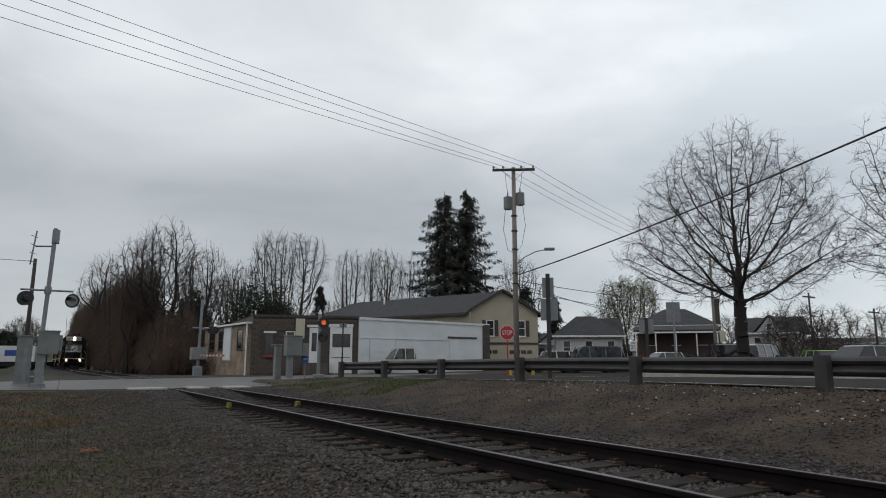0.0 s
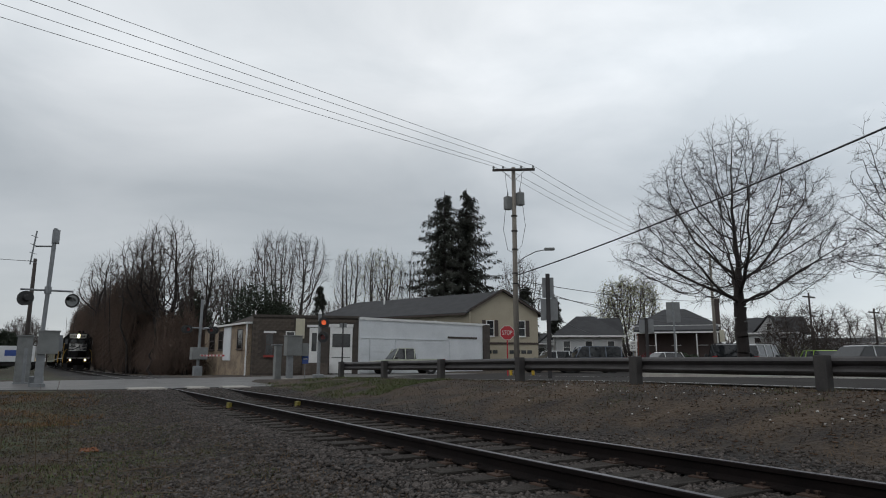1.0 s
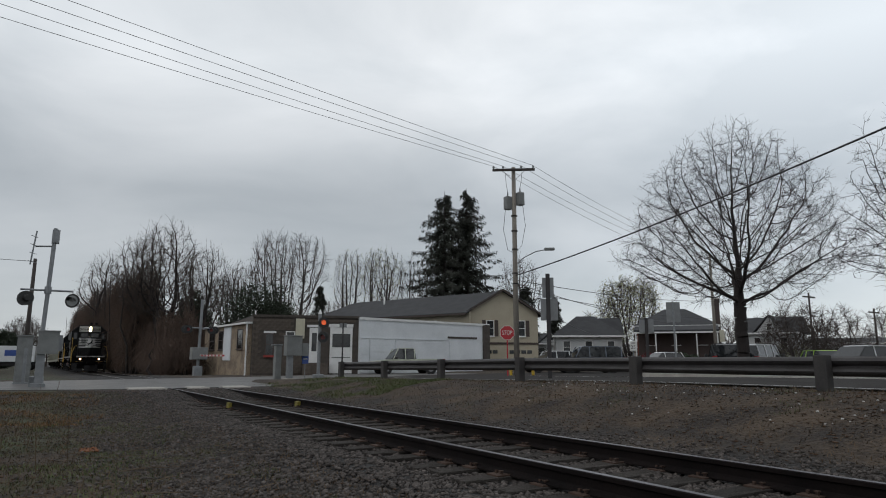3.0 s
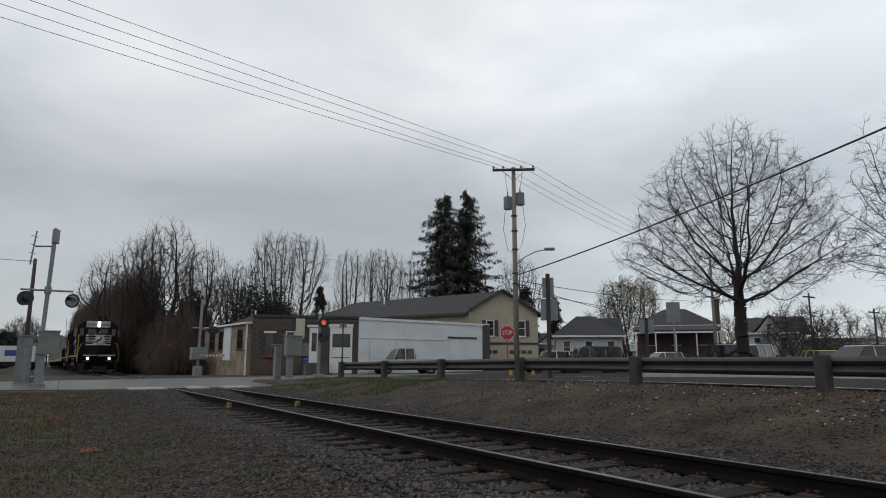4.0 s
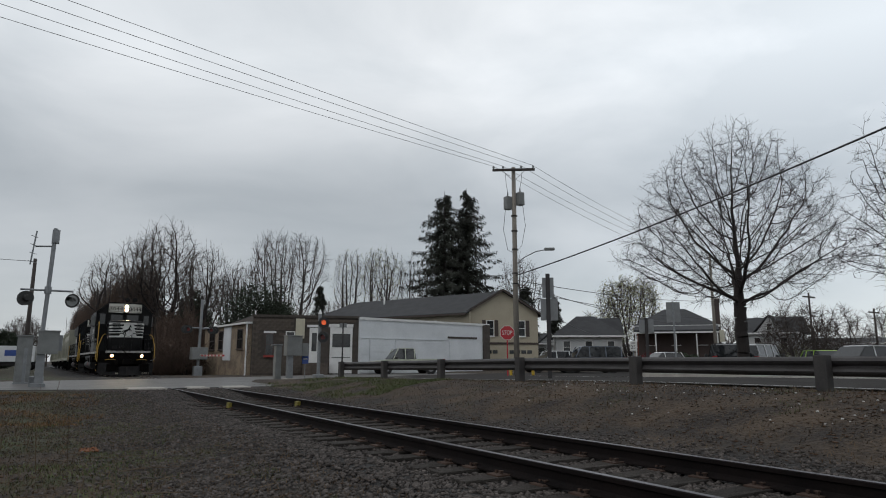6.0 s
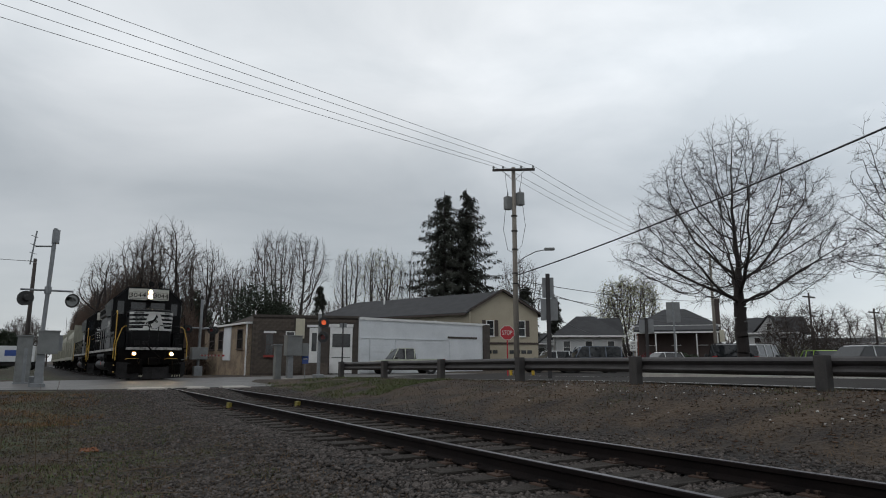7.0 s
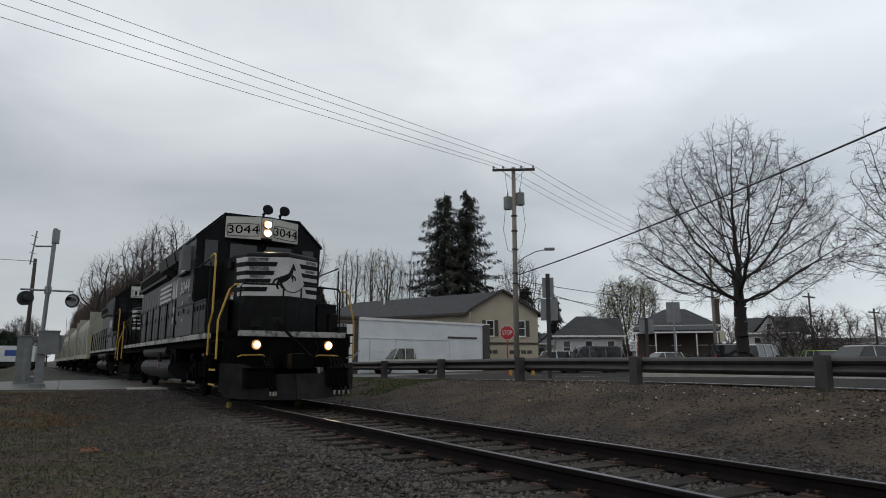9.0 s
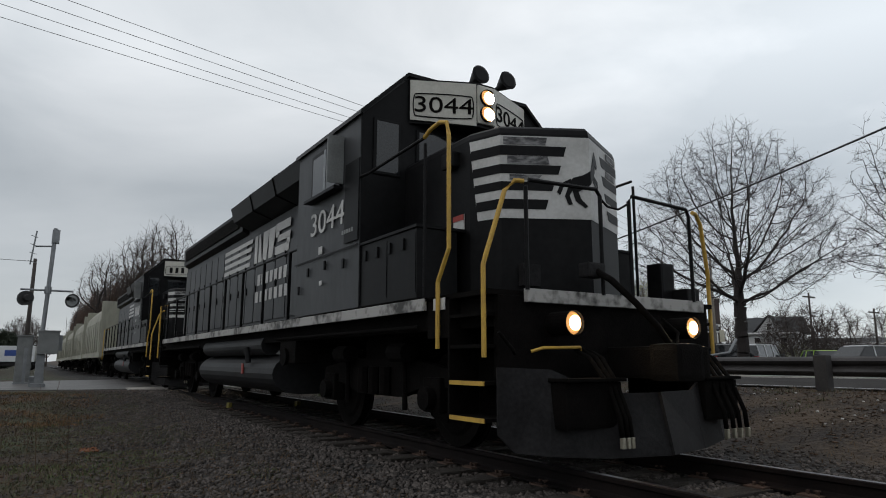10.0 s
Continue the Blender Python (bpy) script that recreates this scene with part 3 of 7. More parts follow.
    def laid(name, shapes, lift, material, label_=""):
        for k, outline in enumerate(shapes):
            bm = prism(bmesh.new(), outline, "y", 0.0, 0.003)
            for cu in (-c1, 0.0, c1):
                bmesh.ops.bisect_plane(bm, geom=bm.verts[:] + bm.edges[:] + bm.faces[:], plane_co=(cu, 0, 0), plane_no=(1, 0, 0))
            for v in bm.verts:
                u, w_ = v.co.x, lift + v.co.y
                k2 = max(0, min(3, sum(u > f[0] + 1e-6 for f in folds) - 1))
                pa, pb = Vector(folds[k2][1:]), Vector(folds[k2 + 1][1:])
                d = (pb - pa).normalized()
                p2 = pa + d * (u - folds[k2][0])
                nx, ny = d.y, -d.x
                for cu, fy in ((-c1, 0), (0.0, 1), (c1, 0)):
                    if abs(u - cu) < 1e-4:
                        nx, ny = (0.0, -1.12) if fy else (math.copysign(0.75, cu), -0.70)
                v.co = (p2.x + nx * w_, p2.y + ny * w_, v.co.z)
            bmesh.ops.recalc_face_normals(bm, faces=bm.faces[:])
            part(name, bm, material, nose, label_)

    laid("nose_field", [[(-c2 + 0.10, 2.31), (c2 - 0.10, 2.31), (c2, 3.18), (-c2, 3.18)]], 0.003, M_WHITE)
    shapes = []
    for z0, z1, end in ((2.970, 3.073, -0.27), (2.775, 2.870, -0.33), (2.600, 2.690, -0.40), (2.405, 2.507, -0.47)):
        ins = 0.10 * (3.18 - z0) / 0.87 - 0.004
        shapes.append([(-c2 + ins, z0), (end, z0), (end + 0.03, z1), (-c2 + ins, z1)])
        shapes.append([(-end + 0.12, z0), (c2 - ins, z0), (c2 - ins, z1), (-end + 0.06, z1)])
    laid("nose_bar", shapes, 0.007, M_BLACK)
    laid("scuffed_patch", [[(-0.90, 3.085), (-0.46, 3.085), (-0.44, 3.165), (-0.90, 3.165)], [(-0.86, 2.88), (-0.42, 2.88), (-0.44, 2.965), (-0.86, 2.965)],
                           [(-0.84, 2.71), (-0.55, 2.71), (-0.50, 2.765), (-0.84, 2.765)], [(0.55, 3.09), (0.88, 3.09), (0.86, 3.16), (0.55, 3.16)],
                           [(0.52, 2.89), (0.84, 2.89), (0.84, 2.95), (0.52, 2.95)]], 0.011, M_SMUDGE)
    # rearing emblem in dark paint on the white field: plain rounded shapes
    laid("emblem", [[(x - 0.30, 2.43 + (z - 2.42) * 0.90) for x, z in pts_] for pts_ in (
        [(0.10, 2.62), (0.16, 2.60), (0.27, 2.66), (0.36, 2.76), (0.43, 2.86), (0.44, 2.96), (0.49, 2.93), (0.52, 2.95), (0.47, 3.06), (0.43, 3.12), (0.40, 3.06), (0.37, 2.98), (0.31, 2.86), (0.22, 2.80), (0.12, 2.77), (0.08, 2.70)],
        [(0.10, 2.66), (0.17, 2.62), (0.20, 2.52), (0.27, 2.44), (0.24, 2.42), (0.14, 2.50)],
        [(0.08, 2.70), (0.13, 2.66), (0.08, 2.56), (0.11, 2.46), (0.07, 2.45), (0.03, 2.55)],
        [(0.38, 2.78), (0.40, 2.83), (0.52, 2.78), (0.53, 2.68), (0.50, 2.68), (0.49, 2.74)],
        [(0.37, 2.74), (0.40, 2.79), (0.46, 2.72), (0.43, 2.64), (0.41, 2.65), (0.42, 2.71)],
        [(0.10, 2.76), (0.10, 2.71), (0.02, 2.66), (-0.02, 2.56), (-0.05, 2.60), (-0.01, 2.70)])], 0.011, M_BLACK, "dark emblem shape on white")
    part("nose_light_bracket", bx(-1.06, -0.95, 1.3, 1.52, 2.96, 3.14, 0.03), M_BLACK, nose)
    part("warning_plate", bx(-0.974, -0.962, 1.20, 1.40, 2.24, 2.42), M_WHITE, nose, "white warning plate")
    part("warning_band", bx(-0.980, -0.9745, 1.20, 1.40, 2.36, 2.42), M_RED, nose, "red warning band")
    part("kick_plate", bx(-0.70, -0.48, 0.56, 0.64, 1.62, 1.84), M_PLOUGH, nose)
    part("sand_filler", bx(-0.1, 0.1, 0.9, 1.1, 3.31, 3.345, 0.02), M_BLACK, nose)
    # --- cab
    cf, cr = 2.52, 4.66
    prof = [(-1.56, 1.50), (-1.58, 3.86), (-0.95, 4.47), (0.95, 4.47), (1.58, 3.86), (1.56, 1.50)]
    cab = part("cab", pr(prof, "y", cf, cr), M_BLACKDUSTY, L, "dusty black cab")
    bm = pr([(-1.62, 3.83), (-1.60, 3.90), (-0.96, 4.52), (0.96, 4.52), (1.60, 3.90), (1.62, 3.83), (1.57, 3.86), (0.95, 4.475), (-0.95, 4.475), (-1.57, 3.86)], "y", cf - 0.06, cr + 0.10)
    part("cab_roof", bm, M_BLACK, cab)
    part("cab_front_skin", pr([(-1.55, 1.52), (-1.57, 3.85), (-0.94, 4.45), (0.94, 4.45), (1.57, 3.85), (1.55, 1.52)], "y", cf - 0.012, cf - 0.002), M_BLACK, cab)
    # front windows and door windows
    for x0, x1, z0, z1 in ((-0.82, -0.08, 3.34, 3.80), (0.08, 0.82, 3.34, 3.80), (-1.42, -1.04, 3.12, 3.84), (1.04, 1.42, 3.12, 3.78)):
        wf = part("window", bx(x0, x1, cf - 0.03, cf - 0.012, z0, z1, 0.015), M_BLACK, cab)
        part("pane", bx(x0 + 0.04, x1 - 0.04, cf - 0.036, cf - 0.028, z0 + 0.04, z1 - 0.04), M_GLASS, wf)
    # number board and headlight housing, V-shaped over the windows
    bm = pr([(-0.93, cf - 0.02), (-0.13, 2.14), (0.13, 2.14), (0.93, cf - 0.02)], "z", 3.86, 4.46)
    hb = part("headlight_housing", bm, M_BLACK, cab)
    for sx in (-1, 1):
        a, b = Vector((sx * 0.92, cf - 0.03, 0)), Vector((sx * 0.135, 2.145, 0))
        d = (b - a).normalized()
        n_ = Vector((-d.y, d.x, 0)) * (-1 if sx > 0 else 1)
        if n_.y > 0:
            n_ = -n_
        p = [a + n_ * 0.012 + Vector((0, 0, z)) for z in (3.90, 4.43)] + [b + n_ * 0.012 + Vector((0, 0, z)) for z in (4.43, 3.86)]
        part("number_board", quadface(*p, thick=0.01) if sx < 0 else quadface(*reversed(p), thick=0.01), M_BOARD, hb, "off-white number board")
        c = (a + b) / 2 + n_ * 0.027 + Vector((0, 0, 4.10))
        right = d if sx < 0 else -d
        mm = Matrix(((right.x, 0, n_.x, c.x), (right.y, 0, n_.y, c.y), (0, 1, 0, c.z), (0, 0, 0, 1)))
        if number:
            writing("number", number, 0.30, mm, M_UNDER, hb, squeeze=1.32)
        else:
            for k in (-0.2, 0.0, 0.2):
                part("number_bar", bx(-0.05, 0.05, -0.1, 0.1, -0.002, 0.002, m=mm @ pose(k, 0, 0)), M_BLACK, hb)
        # rounded outline round the digits
        pts_ = []
        for k in range(33):
            t_ = 2 * math.pi * k / 32
            u = math.copysign(min(1, abs(1.5 * math.cos(t_))), math.cos(t_)) * 0.31 + 0.08 * math.cos(t_)
            v = math.copysign(min(1, abs(1.5 * math.sin(t_))), math.sin(t_)) * 0.11 + 0.05 * math.sin(t_)
            pts_.append(mm @ Vector((u, v, 0)))
        part("number_outline", tube(bmesh.new(), pts_, 0.008, 5, False), M_BLACK, hb)
    part("headlight_plate", bx(-0.13, 0.13, 2.10, 2.145, 3.90, 4.42, 0.02), M_BOARD, hb, "off-white headlight plate")
    for z in (4.255, 4.035):
        hl = part("headlight", tube(bmesh.new(), [(0, 2.13, z), (0, 2.055, z)], 0.108, 20, False), M_UNDER, hb)
        part("lens", tube(bmesh.new(), [(0, 2.10, z), (0, 2.07, z), (0, 2.058, z)], 0.104, 20, True, 0.09), M_GLOW, hl, "amber glowing lens")
        part("bulb", tube(bmesh.new(), [(0.015, 2.057, z - 0.01), (0.015, 2.048, z - 0.01), (0.015, 2.042, z - 0.01)], 0.082, 14, True, 0.05), M_LIT, hl, "white-hot headlight bulb")
    # side window with an open sunshade, both sides
    for sx in (-1, 1):
        X = sx * 1.585
        wf = part("side_window", bx(min(X, X + sx * 0.03), max(X, X + sx * 0.03), 3.05, 4.05, 3.06, 3.70, 0.01), M_BLACK, cab)
        part("pane", bx(X + sx * 0.031 - 0.004, X + sx * 0.031 + 0.004, 3.10, 3.52, 3.12, 3.64), M_GLASS, wf)
        part("pane", bx(X + sx * 0.031 - 0.004, X + sx * 0.031 + 0.004, 3.58, 3.98, 3.12, 3.64), M_GLASS, wf)
        part("window_frame", bx(X + sx * 0.036 - 0.004, X + sx * 0.036 + 0.004, 3.515, 3.585, 3.08, 3.68), M_GALV, wf, "bare metal window bar")
        part("arm_rest", bx(min(X, X + sx * 0.12), max(X, X + sx * 0.12), 3.02, 4.08, 3.02, 3.06), M_BLACK, cab)
        part("wind_deflector", bx(min(X, X + sx * 0.22), max(X, X + sx * 0.10), 3.00, 3.02, 3.08, 3.70), M_GREYBOX, cab, "pale wind deflector")
    # lower side box ahead of the cab, doors with latches
    for sx in (-1, 1):
        bx0, bx1 = sorted((sx * 1.055, sx * 1.54))
        lb = part("side_locker", bx(bx0, bx1, 1.20, cf - 0.01, 1.50, 2.22, 0.01), M_BLACK, L, "black side locker with latches")
        for y in (1.22, 1.85, 2.50):
            part("seam", bx(sx * 1.543 - 0.003, sx * 1.543 + 0.003, y, y + 0.012, 1.56, 2.18), M_BLACK, lb)
        for y in (1.45, 1.75, 2.05, 2.35):
            part("latch", bx(sx * 1.55 - 0.012, sx * 1.55 + 0.012, y, y + 0.05, 2.02, 2.14, 0.005), M_BLACK, lb)
        part("locker_cap", bx(min(sx * 0.95, sx * 1.56), max(sx * 0.95, sx * 1.56), 1.18, 4.7, 2.22, 2.25), M_BLACK, lb)
        part("lower_panel_seam", bx(sx * 1.592 - 0.006, sx * 1.592 + 0.006, 2.52, 4.66, 2.235, 2.25), M_BLACK, cab)
        for y, z in ((2.9, 2.0), (3.5, 2.05), (4.1, 2.02), (4.45, 1.8)):
            part("latch", bx(sx * 1.59 - 0.012, sx * 1.59 + 0.012, y, y + 0.05, z, z + 0.12, 0.005), M_BLACK, cab)
    part("inset_cab_wall", bx(-1.592, -1.575, cf, cf + 0.40, 2.30, 3.30), M_BLACK, cab)
    # numbers and paint bars on the cab and hood, camera side
    if number:
        writing("number", number, 0.44, Matrix.Translation((-1.592, 3.50, 2.70)) @ SIDE, M_WHITE, cab, squeeze=1.35)
    else:
        stripes("number_bar", cab, Matrix.Translation((-1.592, 3.55, 2.5)) @ SIDE, [(k * 0.3 - 0.5, k * 0.3 - 0.3, 0, 0.33, 0) for k in range(4)], M_WHITE)
    part("small_plate", bx(-1.596, -1.588, 3.62, 3.74, 2.28, 2.38), M_WHITE, cab)
    part("small_plate", bx(-1.596, -1.588, 3.60, 3.68, 1.86, 1.92), M_WHITE, cab)
    stripes("model_bar", cab, Matrix.Translation((-1.592, 2.98, 2.42)) @ SIDE, [(k * 0.07, k * 0.07 + 0.05, 0, 0.05, 0) for k in range(5)], M_GREYBOX)
    # horns on the roof
    for x, y, ln_ in ((0.06, 2.6, 0.34), (0.48, 2.55, 0.30)):
        bm = bmesh.new()
        tube(bm, [(x, y + 0.10, 4.63), (x, y - 0.08, 4.65), (x, y - 0.20, 4.67), (x, y - 0.27, 4.69)], 0.035, 16, True)
        tube(bm, [(x, y - 0.10, 4.65), (x, y - 0.30, 4.685)], 0.05, 20, True, 0.135)
        tube(bm, [(x, y - 0.30, 4.685), (x, y - 0.315, 4.687)], 0.135, 20, True, 0.10)
        tube(bm, [(x, y + 0.05, 4.48), (x, y + 0.05, 4.64)], 0.025, 8)
        part("horn", bm, M_BLACK, L)
    part("antenna", bar((-0.55, 2.9, 4.48), (-0.55, 2.9, 4.60), r=0.02), M_BLACK, cab)
    # --- long hood
    hx = 0.93
    hood_prof = [(-hx, 1.50), (-hx, 3.72), (-0.80, 3.92), (0.80, 3.92), (hx, 3.72), (hx, 1.50)]
    hood = part("long_hood", pr(hood_prof, "y", cr, END - 0.75), M_BLACKDUSTY, L, "dusty black long hood")
    y = cr + 0.35
    while y < END - 1.3:
        for sx in (-1, 1):
            dr = part("hood_door", bx(sx * (hx + 0.012) - 0.012, sx * (hx + 0.012) + 0.012, y, y + 0.60, 1.66, 3.05 if y < 9.5 else 3.45, 0.006), M_BLACKDUSTY, hood)
            part("latch", bx(sx * (hx + 0.035) - 0.012, sx * (hx + 0.035) + 0.012, y + 0.50, y + 0.55, 2.25, 2.40, 0.004), M_BLACK, dr)
            part("hinge", bx(sx * (hx + 0.03) - 0.01, sx * (hx + 0.03) + 0.01, y + 0.02, y + 0.06, 2.75, 2.88), M_BLACK, dr)
        y += 0.66
    # blower bulge, roof vents, dynamic brake and radiator shoulders
    for sx in (-1, 1):
        a, b = sorted((sx * 0.90, sx * 1.50))
        part("air_intake", pr([(sx * 0.92, 3.62), (sx * 1.32, 3.76), (sx * 1.40, 4.06), (sx * 1.06, 4.36), (sx * 0.7, 4.36)], "y", cr + 0.55, cr + 4.75), M_BLACK, hood)
        for y in (cr + 1.9, cr + 3.3):
            part("intake_seam", pr([(sx * 0.90, 3.61), (sx * 1.33, 3.75), (sx * 1.412, 4.06), (sx * 1.065, 4.372), (sx * 0.7, 4.372)], "y", y, y + 0.04), M_UNDER, hood)
        part("radiator_shoulder", pr([(sx * 0.92, 3.58), (sx * 1.08, 3.66), (sx * 1.10, 4.14), (sx * 0.90, 4.30), (sx * 0.5, 4.30)], "y", cr + 4.95, END - 0.9), M_BLACK, hood)
        part("grille", bx(sx * 1.10 - 0.01, sx * 1.10 + 0.01, cr + 5.2, END - 1.2, 3.76, 4.06), M_UNDER, hood)
        part("side_cabinet", bx(min(sx * 0.93, sx * 1.02), max(sx * 0.93, sx * 1.02), cr + 0.05, cr + 0.34, 1.5, 3.5), M_BLACKDUSTY, hood)
    for y in (10.2, 12.2, 13.9, 15.2):
        part("roof_fan", disc((0, y, 3.92), (0, 0, 1), 0.62, 0.36, 24), M_BLACK, hood)
    part("exhaust_stack", bx(-0.3, 0.3, 8.2, 8.8, 3.92, 4.25, 0.05), M_BLACK, hood)
    # painted shapes on the hood: large mark and stripes, drawn as plain blocks
    sd = Matrix.Translation((-hx - 0.03, 0, 0)) @ SIDE
    mark = [(-9.0, -8.80, 2.86, 3.44, 0.0), (-8.72, -8.48, 2.86, 3.44, -0.25), (-8.42, -8.18, 2.86, 3.44, 0.2), (-8.05, -7.80, 2.86, 3.44, 0.3), (-7.62, -6.85, 2.86, 3.02, 0.1), (-7.50, -6.80, 3.10, 3.22, 0.1), (-7.62, -6.80, 3.30, 3.46, 0.1), (-6.98, -6.80, 3.0, 3.12, 0), (-7.62, -7.42, 3.2, 3.32, 0)]
    stripes("paint_mark", hood, sd, mark, M_WHITE)
    stripes("paint_stripe", hood, sd, [(-11.5, -9.35 + 0.05 * k, 2.86 + 0.16 * k, 2.95 + 0.16 * k, 0.2) for k in range(4)], M_WHITE)
    for k in range(7):
        stripes("lettering_bar", hood, sd, [(-8.7 + 0.27 * k, -8.54 + 0.27 * k, 2.38, 2.60, 0.1), (-8.8 + 0.30 * k, -8.62 + 0.30 * k, 2.04, 2.26, 0.1)], M_WHITE)
    # --- fuel tank, air reservoirs, gear under the frame
    half = [(1.00 + 0.46 * math.cos(radians(a)), 0.68 + 0.32 * math.sin(radians(a))) for a in range(-90, 91, 15)]
    bm = pr(half + [(-u, v) for u, v in reversed(half)], "y", 5.9, 11.2)
    part("fuel_tank", bm, M_TANK, L, "sooty grey fuel tank", smooth=False)
    for sx in (-1, 1):
        part("air_reservoir", bar((sx * 1.28, 6.6, 1.15), (sx * 1.28, 11.0, 1.15), r=0.17, sides=18), M_TANK, L, "long grey air reservoir")
        part("fuel_filler", bar((sx * 1.45, 7.3, 0.85), (sx * 1.50, 7.3, 1.12), r=0.05), M_TANK, L)
        part("red_valve", bx(sx * 1.47 - 0.01, sx * 1.47 + 0.01, 7.55, 7.65, 0.66, 0.84), M_RED, L, "red fuel cut-off tag")
        part("equipment_box", bx(min(sx * 1.1, sx * 1.45), max(sx * 1.1, sx * 1.45), 4.9, 5.6, 0.85, 1.18, 0.02), M_UNDER, L)
        part("bell", disc((sx * 1.38, 5.3, 0.95), (sx, 0, 0), 0.10, 0.12, 14, 0.14), M_UNDER, L)
        part("pipe", bar((sx * 1.46, 1.3, 1.22), (sx * 1.46, 5.8, 1.22), r=0.02), M_UNDER, L)
        part("pipe", bar((sx * 1.46, 11.3, 1.20), (sx * 1.46, 16.0, 1.20), r=0.02), M_UNDER, L)
    for yy in (2.95, 13.9):
        truck_frame(L, yy)
        part("truck_bolster", bx(-1.0, 1.0, yy - 0.5, yy + 0.5, 0.5, 1.18), M_UNDER, L)
        for k in (-1.37, 1.37):
            ws = wheelset(L, yy + k)
    # --- handrails
    for sx in (-1, 1):
        # two tall yellow grabs at the front steps
        if sx < 0:
            part("grab_iron", bar((sx * 1.52, 1.10, 3.13), (sx * 1.52, 0.98, 3.18), (sx * 1.52, 0.80, 3.20), (sx * 1.52, 0.68, 3.16), (sx * 1.52, 0.64, 3.02), (sx * 1.52, 0.64, 1.92), (sx * 1.54, 0.80, 1.62), (sx * 1.54, 0.80, 1.00), r=0.022), M_HANDY, L, "bent yellow grab iron")
        part("cab_handrail", bar((sx * 1.57, 2.52, 3.06), (sx * 1.52, 2.40, 3.08), (sx * 1.52, 1.10, 3.13), r=0.018), M_BLACK, L)
        part("handrail_stay", bar((sx * 1.52, 1.08, 1.5), (sx * 1.52, 1.08, 3.06), r=0.018), M_BLACK, L)
        part("grab_iron", bar((sx * 1.16, -0.02, 2.46), (sx * 1.24, 0.0, 2.46), (sx * 1.34, 0.02, 2.36), (sx * 1.50, 0.08, 1.80), (sx * 1.52, 0.10, 1.70), (sx * 1.52, 0.10, 0.92), r=0.022), M_HANDY, L, "bent yellow grab iron")
        # platform rail
        part("end_rail", bar((sx * 1.12, -0.0, 1.5), (sx * 1.12, -0.0, 2.42), (sx * 1.08, 0, 2.49), (sx * 0.25, 0, 2.52), (sx * 0.20, 0, 2.46), (sx * 0.20, 0, 1.5), r=0.02), M_BLACK, L)
        # side handrail along the hood
        yy = cr + 0.5
        part("side_handrail", bar((sx * 1.50, cr + 0.1, 2.52), (sx * 1.50, END - 1.1, 2.52), (sx * 1.50, END - 0.9, 2.40), (sx * 1.50, END - 0.75, 1.6), r=0.018), M_BLACK, L)
        while yy < END - 1.0:
            part("stanchion", bx(sx * 1.50 - 0.022, sx * 1.50 + 0.022, yy - 0.022, yy + 0.022, 1.36, 2.53), M_BLACK, L)
            yy += 1.30
        part("grab_iron", bar((sx * 1.52, END - 0.15, 0.95), (sx * 1.52, END - 0.15, 2.5), (sx * 1.3, END - 0.05, 2.55), r=0.022), M_HANDY, L, "bent yellow grab iron")
    part("chain", tube(bmesh.new(), [(-0.2, 0, 2.44), (-0.1, 0, 2.37), (0.05, 0, 2.36), (0.2, 0, 2.44)], 0.012, 6), M_BLACK, L)
    part("brake_stand", bx(1.0, 1.22, 0.30, 0.5, 1.5, 1.95, 0.03), M_BLACK, L)
    part("platform_valve", bx(1.16, 1.36, 0.1, 0.3, 1.5, 1.66, 0.02), M_BLACK, L)
    return L


